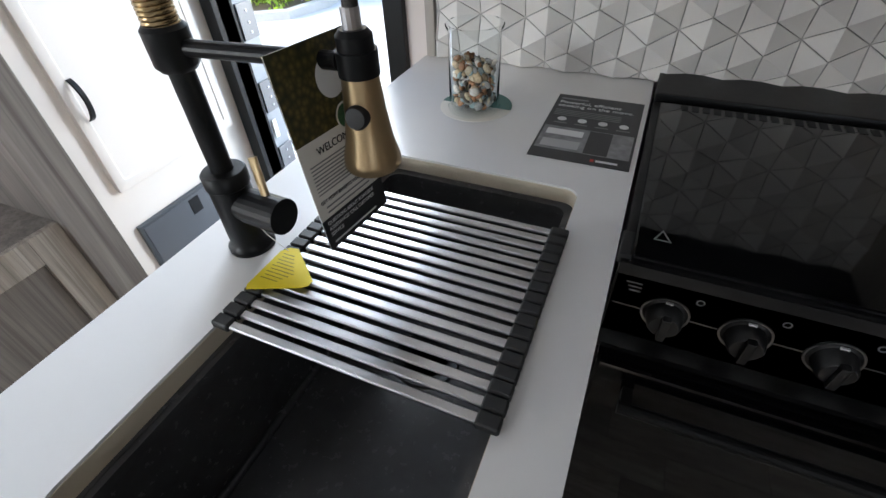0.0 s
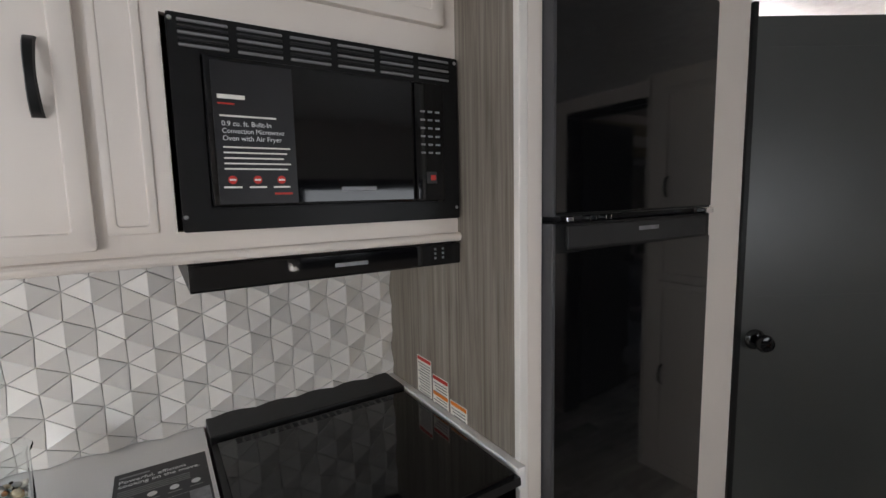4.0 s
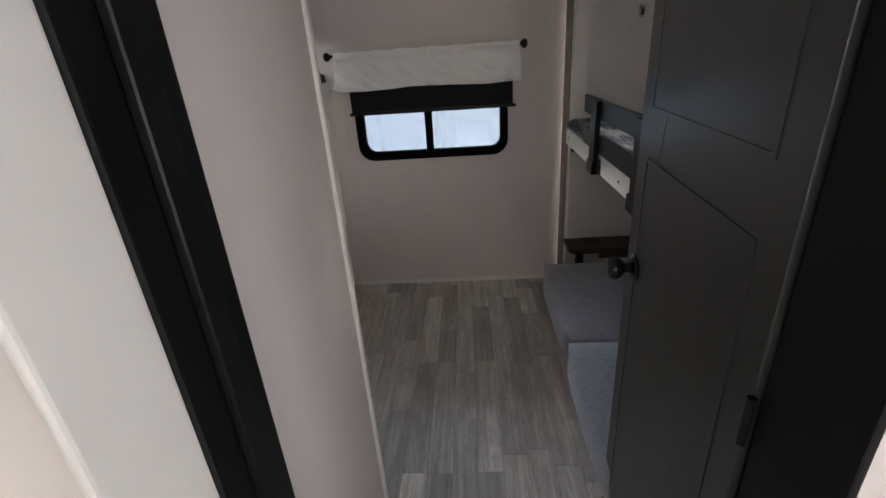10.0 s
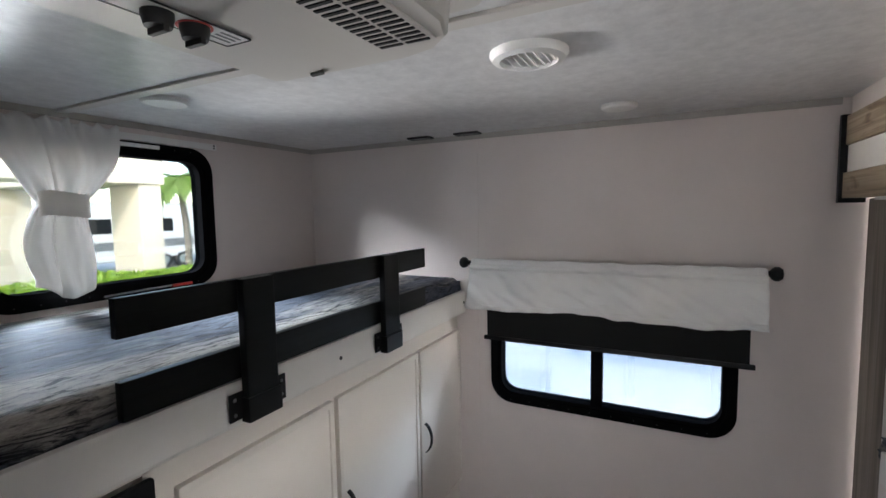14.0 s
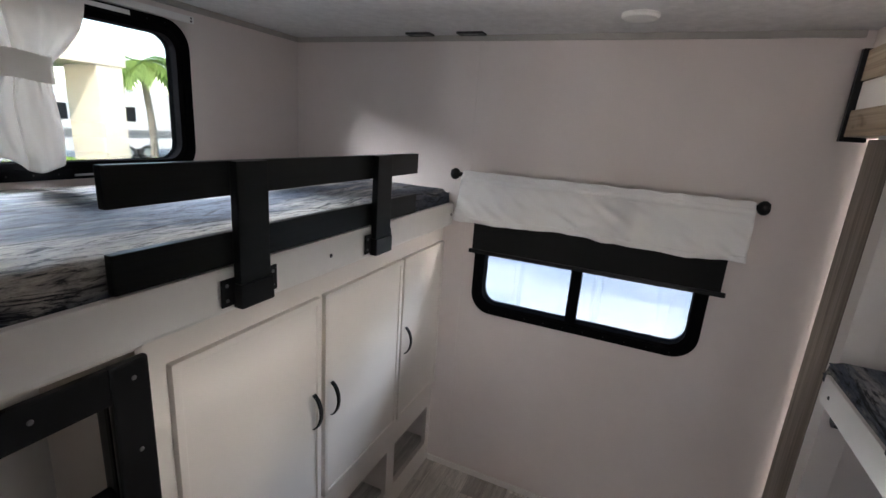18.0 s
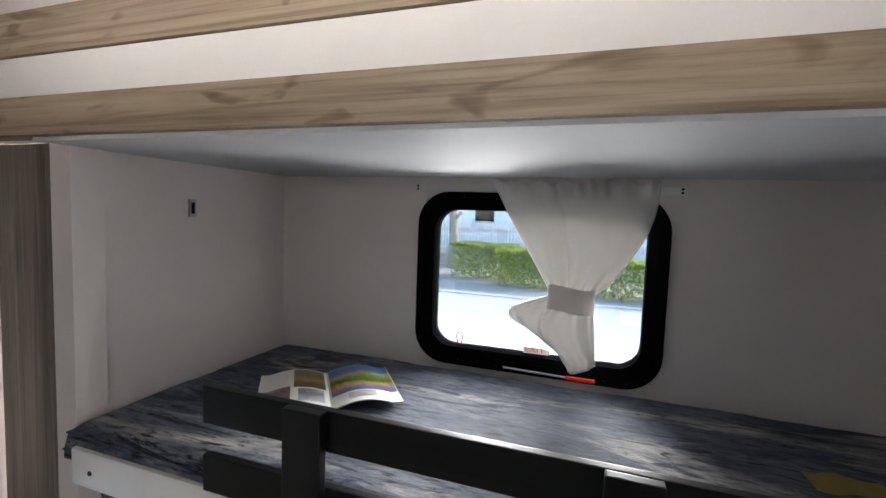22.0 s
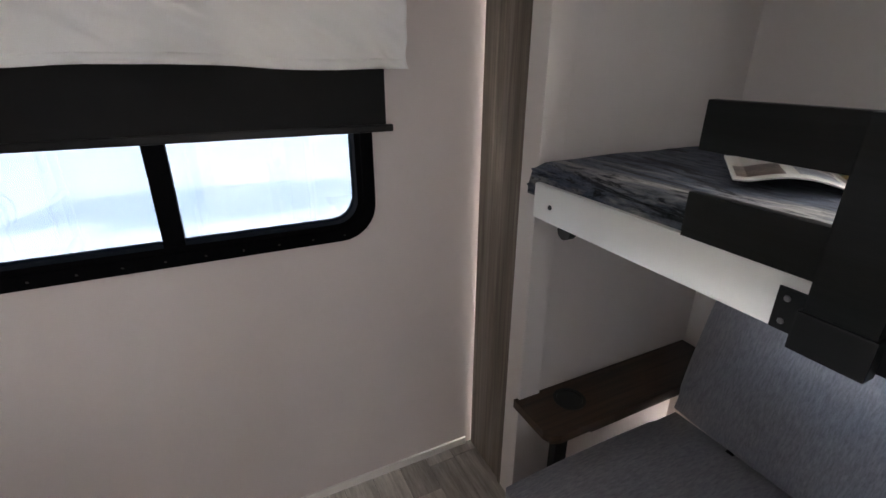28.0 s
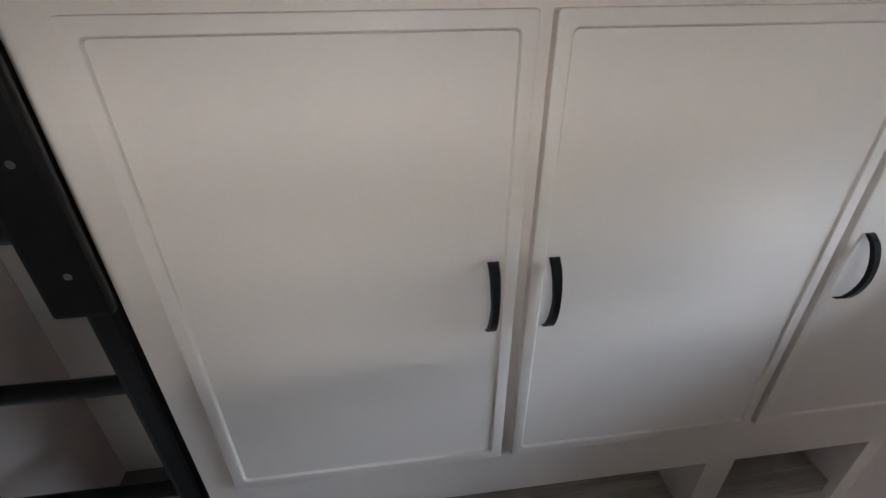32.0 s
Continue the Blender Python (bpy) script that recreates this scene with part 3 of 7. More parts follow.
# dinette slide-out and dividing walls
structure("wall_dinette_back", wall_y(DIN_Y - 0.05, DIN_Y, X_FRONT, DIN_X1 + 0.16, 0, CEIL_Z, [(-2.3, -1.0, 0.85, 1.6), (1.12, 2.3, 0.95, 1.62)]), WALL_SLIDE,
          "pale wall behind the dinette with a bench window and an added opening")
structure("wall_divider_south", box(2.535, 2.60, DIN_Y, -1.086, 0, CEIL_Z), WALL, "beige dividing wall beside the bunkhouse doorway")
structure("wall_slide_filler", box(2.60, SL_X0 - 0.04, -1.34, -1.28, 0, CEIL_Z), WALL, "beige wall between doorway and slide-out")
structure("wall_corridor", box(2.50, 3.196, -0.420, -0.33, 0, CEIL_Z, 0.004), WALL, "smooth beige wall of the short passage beside the pantry")
structure("corridor_corner_trim", box(3.190, 3.208, -0.429, -0.322, 0, CEIL_Z, 0.004), WHITE_BOARD, "pale corner moulding at the end of the passage wall", "trim")
structure("wall_bath_rear", box(3.13, 3.20, -0.33, Y_NORTH, 0, CEIL_Z), WALL, "beige wall between bathroom and bunk room")
structure("wall_over_doorway", box(2.53, 2.60, -1.09, -0.42, 1.97, CEIL_Z), WALL, "beige strip of wall above the bunkhouse doorway")

# ceiling battens and wall-top mouldings
structure("trim_ceiling_batten", box(3.925, 3.96, -1.2, Y_NORTH, CEIL_Z - 0.008, CEIL_Z + 0.001, 0.003), WARM_PLASTIC, "pale ceiling batten over a panel joint", "trim")
structure("trim_rear_top", box(X_REAR - 0.012, X_REAR, -1.215, Y_NORTH, CEIL_Z - 0.022, CEIL_Z, 0.003), TAUPE, "thin grey moulding along the top of the rear wall", "trim")
structure("trim_north_top", box(3.20, X_REAR - 0.012, Y_NORTH - 0.012, Y_NORTH, CEIL_Z - 0.022, CEIL_Z, 0.003), TAUPE, "thin grey moulding along the top of the side wall", "trim")
structure("baseboard_rear", box(X_REAR - 0.008, X_REAR, -1.27, 0.12, 0, 0.03, 0.003), WHITE_BOARD, "narrow pale baseboard", "baseboard")
structure("wall_joint_strip", box(X_REAR - 0.002, X_REAR, 0.015, 0.04, 0.03, CEIL_Z - 0.022), WALL, "faint vertical joint in the rear wall covering", "trim")

# black doorway lining
jamb = thing("door_2", (2.56, -0.75, 0), "black painted lining round the open bunkhouse doorway", "door frame", kind="structure")
for nm, b in (("jamb", box(2.532, 2.655, -0.462, -0.421, 0, 1.97, 0.004)), ("jamb", box(2.532, 2.665, -1.086, -1.076, 0, 1.97, 0.003)),
              ("door_stop", box(2.575, 2.612, -0.474, -0.462, 0, 1.97, 0.005, 3)), ("head", box(2.532, 2.655, -1.076, -0.462, 1.935, 1.97, 0.003))):
    part(nm, b, BLACK, jamb)


# ---- doors, knobs, handles ----
def knob(parent, at, axis, mat=None):
    """A turned round door knob with its rose."""
    k = part("door_knob", lathe([(0.0, 0.0), (0.031, 0.0), (0.032, 0.004), (0.026, 0.010), (0.012, 0.013), (0.011, 0.026), (0.020, 0.031), (0.026, 0.040),
                                 (0.027, 0.050), (0.022, 0.058), (0.010, 0.061), (0.0, 0.061)], at, 24, axis), mat or GLOSS_BLACK, parent, "glossy black round door knob", 40)
    return k


def pull(parent, x, y, z0, z1, out, mat=None):
    """A bowed bar handle with two feet; out is the direction away from the door."""
    o = Vector(out)
    n = 12
    bm = bmesh.new()
    side = Vector((0, 0, 1)).cross(o).normalized()
    prev = None
    for i in range(n + 1):
        f = i / n
        z = z0 + (z1 - z0) * f
        d = 0.026 * math.sin(math.pi * min(1, max(0, f))) ** 0.6 + 0.001
        w = 0.0065 + 0.0015 * abs(2 * f - 1)
        c = Vector((x, y, z)) + o * d
        row = [bm.verts.new(c + side * a * w + o * b * 0.004) for a, b in ((-1, -0.5), (1, -0.5), (0.7, 1), (-0.7, 1))]
        if prev:
            for k in range(4):
                bm.faces.new((prev[k], prev[(k + 1) % 4], row[(k + 1) % 4], row[k]))
        else:
            bm.faces.new(row)
        prev = row
    bm.faces.new(prev)
    h = part("handle", bm, mat or BLACK_METAL, parent, "black bowed pull handle", 50)
    return h


def slab_door(thing_, name, u0, u1, z0, z1, axis, w_face, w_back, mat, label="", step=0.028, lip=0.0035):
    """A cabinet door: rounded slab with a narrow raised rim round a flat field."""
    bm = bmesh.new()
    sgn = 1 if w_back > w_face else -1
    f = PLANES[axis]
    soft = min(0.002, abs(w_back - w_face) * 0.3)
    loops = [(0.0, w_back, 0.004), (0.0, w_face + sgn * soft, 0.004), (soft * 0.3, w_face + sgn * soft * 0.3, 0.004), (soft, w_face, 0.004),
             (step - 0.0012, w_face, 0.008), (step, w_face + sgn * 0.0006, 0.007), (step + lip * 0.5, w_face + sgn * lip, 0.006)]
    rows = [[bm.verts.new(f(u, v, w)) for u, v in rrect(u0 + o, u1 - o, z0 + o, z1 - o, r, 3)] for o, w, r in loops]
    for a, b in zip(rows, rows[1:]):
        for i in range(len(a)):
            bm.faces.new((a[i], a[(i + 1) % len(a)], b[(i + 1) % len(a)], b[i]))
    bm.faces.new(rows[0])
    bm.faces.new(rows[-1])
    return part(name, bm, mat, thing_, label, 22)


# bathroom door, set diagonally, with a gap over its top
along = (BATH_B - BATH_A).normalized()
ang = math.degrees(math.atan2(along.y, along.x))
BW = (BATH_B - BATH_A).length
M = pose(BATH_A.x, BATH_A.y, 0, 0, 0, ang)       # local x along the door, -y towards the room
bath = thing("door_3", (BATH_A.x, BATH_A.y, 0), "closed charcoal grey bathroom door with black edging", "door", kind="structure")
leafb = part("door_leaf", box(0.018, BW - 0.018, 0.0, 0.03, 0.03, 1.965, 0.003, m=M), CHAR, bath)
part("panel_line", box(0.06, BW - 0.06, -0.0008, 0.0, 1.88, 1.882, m=M), CHAR, leafb)
part("panel_line", box(0.06, BW - 0.06, -0.0008, 0.0, 1.15, 1.152, m=M), CHAR, leafb)
part("edging", box(0, 0.016, -0.012, 0.03, 0, 2.0, 0.003, m=M), BLACK, bath)
part("edging", box(BW - 0.016, BW, -0.012, 0.03, 0, 2.0, 0.003, m=M), BLACK, bath)
kp = M @ Vector((0.066, 0, 1.018))
knob(leafb, kp, (M.to_3x3() @ Vector((0, -1, 0))))
part("threshold", box(0.016, BW - 0.016, -0.01, 0.03, 0.0, 0.012, 0.003, m=M), WHITE_BOARD, bath)
structure("bath_post_wall", prism([(2.311, 0.018), (2.432, -0.046), (2.432, 0.06), (2.36, 0.08)], "z", 0, CEIL_Z), CREAM, "cream corner post beside the bathroom door", "post")
structure("wall_bath_inner", box(1.6, 3.13, Y_NORTH - 0.4, Y_NORTH - 0.38, 0, CEIL_Z), WALL, "plain wall inside the bathroom")

# bunkhouse door, standing open against the slide-out
hinge, free = Vector((2.672, -1.068)), Vector((3.246, -1.106))
d2 = (free - hinge).normalized()
DW = (free - hinge).length
MD = pose(hinge.x, hinge.y, 0, 0, 0, math.degrees(math.atan2(d2.y, d2.x)))
bunk_door = thing("door_4", (hinge.x, hinge.y, 0), "charcoal grey bunkhouse door standing open, scuffed", "door", kind="structure")
lf = part("door_leaf", box(0, DW, -0.032, 0.0, 0.035, 1.93, 0.0025, m=MD), CHAR, bunk_door)
ringp = ring(rrect(0.062, DW - 0.062, 1.352, 1.85, 0.004, 2), rrect(0.070, DW - 0.070, 1.360, 1.842, 0.003, 2), "y", -0.001, 0.0022)
ringp.transform(MD)
part("moulding", ringp, CHAR, lf)
ringp = ring(rrect(0.062, DW - 0.062, 0.12, 1.256, 0.004, 2), rrect(0.070, DW - 0.070, 0.128, 1.248, 0.003, 2), "y", -0.001, 0.0022)
ringp.transform(MD)
part("moulding", ringp, CHAR, lf)
for i, (a, b, c, d) in enumerate(((0.16, 0.78, 0.19, 0.66), (0.30, 0.52, 0.305, 0.60), (0.42, 1.35, 0.45, 1.22))):
    part("scratch", tube([MD @ Vector((a, 0.0006, b)), MD @ Vector((c, 0.0006, d))], 0.0006, 5), INK_GREY, lf)
knob(lf, MD @ Vector((DW - 0.068, 0, 1.0)), MD.to_3x3() @ Vector((0, 1, 0)))
knob(lf, MD @ Vector((DW - 0.068, -0.032, 1.0)), MD.to_3x3() @ Vector((0, -1, 0)))
part("latch", box(DW - 0.001, DW + 0.004, -0.024, -0.008, 0.985, 1.015, 0.002, m=MD), CHROME, lf)
for z in (0.25, 1.0, 1.72):
    part("hinge", tube([MD @ Vector((-0.006, 0.004, z)), MD @ Vector((-0.006, 0.004, z + 0.075))], 0.006, 10), BLACK_METAL, bunk_door)


# ---- windows ----
def rv_window(name, axis, u0, u1, z0, z1, w_in, w_out, label, rad=0.07, bar=0.04, mullion=None, mull_w=0.036, low=False, glass=None, lets_sun=True):
    """A black aluminium window with rounded corners: inner clamp ring, panes and dividing bar."""
    s = 1 if w_in > w_out else -1
    c = ((u0 + u1) / 2, w_in, z0) if axis == "y" else (w_in, (u0 + u1) / 2, z0)
    w = thing(name, c, label, "window", kind="structure")
    o = rrect(u0 - 0.02, u1 + 0.02, z0 - 0.02, z1 + 0.02, rad + 0.02, 8)
    i = rrect(u0 + bar, u1 - bar, z0 + bar, z1 - bar, max(0.02, rad - bar * 0.5), 8)
    bm = bmesh.new()
    ring(o, rrect(u0 + 0.012, u1 - 0.012, z0 + 0.012, z1 - 0.012, rad, 8), axis, w_in, w_in + s * 0.012, bm)
    ring(rrect(u0 + 0.010, u1 - 0.010, z0 + 0.010, z1 - 0.010, rad, 8), i, axis, w_in - s * 0.052, w_in + s * 0.006, bm)
    fill = ring(rrect(u0 + 0.0005, u1 - 0.0005, z0 + 0.0005, z1 - 0.0005, 0.002, 8), rrect(u0 + 0.009, u1 - 0.009, z0 + 0.009, z1 - 0.009, rad, 8), axis, w_in - s * 0.048, w_in - s * 0.001)
    part("corner_fill", fill, WALL, w)
    fr = part("window_frame", bm, FRAME_BLACK, w, "black aluminium frame with rounded corners", 35)
    pw = w_in - s * 0.026
    halves = [(u0 + bar - 0.01, u1 - bar + 0.01)]
    if mullion is not None:
        b0, b1 = mullion - mull_w / 2, mullion + mull_w / 2
        f = PLANES[axis]
        bm = bmesh.new()
        a, b = f(b0, z0 + 0.015, w_in - s * 0.03), f(b1, z1 - 0.015, w_in + s * 0.004)
        box(min(a[0], b[0]), max(a[0], b[0]), min(a[1], b[1]), max(a[1], b[1]), a[2], b[2], 0.002, bm=bm)
        part("mullion", bm, FRAME_BLACK, w)
        halves = [(u0 + bar - 0.01, mullion), (mullion, u1 - bar + 0.01)]
    for h0, h1 in halves:
        p = part("pane", prism([(h0, z0 + bar - 0.012), (h1, z0 + bar - 0.012), (h1, z1 - bar + 0.012), (h0, z1 - bar + 0.012)], axis, pw, pw + s * 0.004), glass or PANE, w, "lightly tinted glass pane")
        p.visible_shadow = not lets_sun
    # screws of the clamp ring
    n = 10
    for k in range(n):
        u = u0 + 0.07 + (u1 - u0 - 0.14) * k / (n - 1)
        for z in (z0 - 0.004,) if low else (z0 - 0.004, z1 + 0.004):
            part("screw", lathe([(0, 0), (0.0028, 0), (0.0022, 0.0012), (0, 0.0014)], PLANES[axis](u, z, w_in + s * 0.012), 8, (0, s, 0) if axis == "y" else (s, 0, 0)), BLACK_PLASTIC, fr)
    return w


rv_window("window_1", "x", RW[0], RW[1], RW[2], RW[3], X_REAR, X_REAR + 0.06, "wide black-framed sliding window in the rear wall", 0.075, 0.026, -0.489, mull_w=0.044, low=True, glass=PANE_DARK)
bunk_win = rv_window("window_2", "y", LW[0], LW[1], LW[2], LW[3], Y_NORTH, Y_NORTH + 0.06, "black-framed emergency window beside the upper bunk", 0.075, 0.032, glass=PANE_BUNK)
slide_win = rv_window("window_3", "y", SW[0], SW[1], SW[2], SW[3], SL_Y, SL_Y - 0.06, "black-framed emergency exit window over the slide-out bunk", 0.085, 0.037, glass=PANE_SLIDE, lets_sun=False)
# Unseen, its place assumed; an opening added to light the kitchen.
rv_window("window_4", "y", -2.28, -1.02, 0.87, 1.58, DIN_Y, DIN_Y - 0.06, "wide black-framed window assumed behind the dinette, unseen", 0.07, 0.03)
rv_window("window_6", "y", 1.14, 2.28, 0.97, 1.60, DIN_Y, DIN_Y - 0.06, "black-framed window over the dinette bench", 0.07, 0.03, glass=SUN_STOP_PANE, lets_sun=False)
# Added window, never in view, for more light in the living space.
rv_window("window_5", "x", -1.28, 0.28, 0.92, 1.58, X_FRONT, X_FRONT - 0.06, "black-framed unseen window added to the front wall for light", 0.07, 0.03)

# exit latch, lettering and sticker of the slide window
part("latch_rod", tube([(3.93, SL_Y + 0.016, 1.136), (3.73, SL_Y + 0.016, 1.132)], 0.0035, 8), STEEL, slide_win)
part("latch_lever", box(3.655, 3.74, SL_Y + 0.010, SL_Y + 0.024, 1.126, 1.137, 0.003), RED, slide_win, "red plastic exit lever")
part("latch_hook", tube([(4.09, SL_Y - 0.018, 1.183), (4.10, SL_Y - 0.018, 1.213), (4.085, SL_Y - 0.018, 1.223), (4.075, SL_Y - 0.018, 1.213), (4.08, SL_Y - 0.018, 1.183)], 0.0022, 6), RED, slide_win)
part("exit_sticker", box(3.795, 3.875, SL_Y - 0.0215, SL_Y - 0.0205, 1.181, 1.199), PAPER, slide_win, "small sticker with red lettering")
words("EXIT", 0.02, Matrix.Translation((3.872, SL_Y - 0.020, 1.182)) @ pose(0, 0, 0, 90, 0, 180) @ Matrix.Scale(1.55, 4, (1, 0, 0)), RED, slide_win)
part("latch_rod", tube([(4.02, Y_NORTH - 0.016, 1.452), (4.25, Y_NORTH - 0.016, 1.456)], 0.0035, 8), STEEL, bunk_win)
part("latch_lever", box(4.25, 4.33, Y_NORTH - 0.024, Y_NORTH - 0.01, 1.449, 1.460, 0.003), RED, bunk_win, "red plastic exit lever")
part("label_strip", box(4.10, 4.24, Y_NORTH - 0.014, Y_NORTH - 0.0125, 1.962, 1.976), WHITE_PLASTIC, bunk_win, "white printed label strip")


# ---- curtains and shades ----
def fold(u, k, ph):
    return 0.5 * math.sin(k * u + ph) + 0.3 * math.sin(2.3 * k * u + 1.3 * ph) + 0.2 * math.sin(0.41 * k * u)


def tied_curtain(name, x0, x1, tie, z_top, z_tie, z_bot, y, s, label, lean=0.0, flare=1.0, wing=0.03):
    """A short curtain of two overlapping lobes on a rail, drawn in by a tie band. s: +1 if the room lies towards +y."""
    c = thing(name, ((x0 + x1) / 2, y, z_bot), label, "curtain")
    xl, xr = (x1, x0) if s > 0 else (x0, x1)
    g = 1 if s > 0 else -1
    tz = (z_top - z_tie) / (z_top - z_bot)
    lap = 0.40

    def body(u, v):
        z = z_top + 0.012 + (z_bot - z_top - 0.012) * v
        low = max(0.0, (v - tz) / (1 - tz))
        if v < tz:
            f = v / tz
            a, b = xl + (tie + g * 0.058 - xl) * f ** 1.08, xr + (tie - g * 0.058 - xr) * f ** 2.1
        else:
            a = tie + g * (0.058 + 0.024 * flare * low + wing * math.sin(math.pi * min(1.0, 1.12 * low)))
            b = tie - g * (0.058 + 0.020 * flare * math.sin(2.2 * low))
            a, b = a + lean * low, b + lean * low
        near = max(0.0, 1 - abs(v - tz) / 0.5)
        if u < lap:
            lobe = math.sin(math.pi * u / lap)
        else:
            lobe = math.sin(math.pi * (u - lap) / (1 - lap))
        lobe = max(0.0, lobe) ** 0.75
        over = 0.013 * min(1.0, max(0.0, (u - lap + 0.008) / 0.016)) * min(1.0, 5 * v)
        rise = min(1.0, 4 * v)
        soft = 0.007 * math.sin(14 * u - 5 * v + 0.8) + 0.010 * noise.noise((4 * u + 2 * v, 4 * v - 2 * u, x0)) + 0.004 * noise.noise((13 * u, 8 * v, x0))
        gather = 0.006 * math.sin(34 * u + 2.0 * math.sin(6 * u)) * near ** 2
        ruffle = 0.009 * (1 + math.sin(64 * u + 2.4 * math.sin(11 * u))) * max(0.0, 1 - v / 0.10)
        yy = y + s * (0.022 + ruffle + rise * (0.030 * lobe * (1 - 0.55 * near) + soft + over) + gather)
        zz = z + 0.008 * math.sin(46 * u + 1.3 * math.sin(9 * u)) * max(0.0, 1 - v / 0.05)
        zz += low * (0.050 * max(0.0, 1 - u / lap) * min(1.0, wing * 14) + 0.012 * math.sin(7 * u + 1))
        return (a + (b - a) * u, yy, zz)

    thicken(part("cloth", sheet(body, 110, 56), CLOTH, c, "gathered white cloth", 60), 0.0012)

    def band(u, v):
        a = (u - 0.03) * 1.06 * math.pi * s
        return (tie + 0.066 * math.cos(a), y + s * 0.047 + 0.030 * math.sin(a), z_tie - 0.036 + 0.074 * v + 0.005 * math.sin(a * 2))

    part("tie_band", sheet(band, 28, 3), BAND, c, "wide white tie band", 60)
    return c


def curtain_rail(name, x0, x1, z, y, s, label):
    r = thing(name, ((x0 + x1) / 2, y, z), label, "curtain rail")
    part("rail", box(x0, x1, min(y, y + s * 0.01), max(y, y + s * 0.01), z - 0.012, z + 0.012, 0.002), WHITE_PLASTIC, r)
    for x in (x0 + 0.012, x1 - 0.012):
        for dz in (-0.005, 0.005):
            part("screw", lathe([(0, 0), (0.004, 0), (0.003, 0.0015), (0, 0.002)], (x, y + s * 0.01, z + dz), 8, (0, s, 0)), BLACK_METAL, r)
    return r


curtain_rail("curtain_rail", 3.447, 4.253, 1.695, SL_Y, 1, "white plastic curtain rail screwed above the slide-out window")
tied_curtain("curtain", 3.515, 3.985, 3.735, 1.705, 1.375, 1.17, SL_Y, 1, "white curtain gathered by a tie over the slide-out window", -0.015, 0.25, 0.13)
curtain_rail("curtain_rail", 3.677, 4.48, 1.998, Y_NORTH, -1, "white plastic curtain rail screwed above the bunk window")
tied_curtain("curtain", 3.715, 4.10, 3.917, 2.005, 1.757, 1.48, Y_NORTH, -1, "white curtain gathered by a tie over the bunk window", 0.0)

# rear window: rod with finials, valance and black roller shade
rod = thing("curtain_rod", (4.99, -0.5, 1.49), "black metal curtain rod with ball finials over the rear window", "curtain rod")
part("rod", tube([(4.985, 0.035, 1.495), (4.985, -1.035, 1.495)], 0.008, 12), BLACK_METAL, rod)
for y, s in ((0.03, 1), (-1.03, -1)):
    part("finial", lathe([(0, 0), (0.010, 0.0), (0.010, 0.008), (0.018, 0.012), (0.024, 0.022), (0.024, 0.032), (0.017, 0.042), (0, 0.046)], (4.985, y, 1.495), 20, (0, s, 0)), BLACK_METAL, rod, "black ball finial", 40)
    part("bracket", box(4.985, 5.05, y - s * 0.03 - 0.006, y - s * 0.03 + 0.006, 1.485, 1.503, 0.002), BLACK_METAL, rod)


def valance(u, v):
    y = 0.015 - 1.045 * u
    f = 0.35 * fold(u, 30, 0.4 + 0.9 * v) + 2.3 * noise.noise((5.5 * u + 1.2 * v, 1.2 * v, 3.3)) + 1.2 * noise.noise((17 * u - 4 * v, 3 * v, 8.1))
    z = 1.512 - 0.205 * v - 0.005 * math.sin(9 * u) * v - 0.004 * noise.noise((6 * u, 0, 5)) * v
    if v < 0.07:
        z += 0.004 * math.sin(52 * u + 2 * math.sin(7 * u)) * (1 - v / 0.07)
    pocket = 0.011 * math.sin(math.pi * (v - 0.08) / 0.14) if 0.08 < v < 0.22 else 0.0
    crimp = 0.004 * math.sin(75 * u + 3 * math.sin(8 * u)) * max(0.0, 1 - abs(v - 0.15) / 0.15)
    x = 4.985 - 0.0105 - 0.004 * v - (0.005 + 0.026 * v) * (1 + f) * 0.8 - pocket - crimp
    return (min(x, 4.978), y - 0.022 * v * (u - 0.5), z)


val = thing("valance", (4.97, -0.5, 1.3), "short white gathered cloth valance hanging on the rod", "curtain")
thicken(part("cloth", sheet(valance, 150, 48), VALANCE, val, "", 60), 0.0012)
for nm, v0, v1 in (("hem", 0.90, 1.0), ("pocket_seam", 0.222, 0.240), ("pocket_seam", 0.068, 0.084)):
    thicken(part(nm, sheet(lambda u, v: (Vector(valance(u, v0 + (v1 - v0) * v)) + Vector((-0.0022, 0, 0))), 110, 3), VALANCE, val, "", 60), 0.0012)
thicken(part("rod_pocket", sheet(lambda u, v: (4.985 + 0.011, 0.015 - 1.03 * u, 1.512 - 0.04 * v), 40, 2), VALANCE, val), 0.0012)

shade = thing("roller_shade", (5.0, -0.5, 1.16), "black roller blind half lowered over the rear window", "roller blind")
part("blind_cloth", box(5.006, 5.008, -0.995, -0.040, 1.175, 1.46), SHADE, shade)
part("hem_bar", box(4.999, 5.014, -1.012, -0.026, 1.16, 1.178, 0.005), BLACK_METAL, shade, "black hem bar")
part("roller", tube([(5.015, -1.0, 1.465), (5.015, -0.03, 1.465)], 0.02, 16), SHADE, shade)
for y in (-1.006, -0.026):
    part("end_cap", box(4.993, 5.05, y - 0.004, y + 0.004, 1.44, 1.49, 0.002), BLACK_PLASTIC, shade)


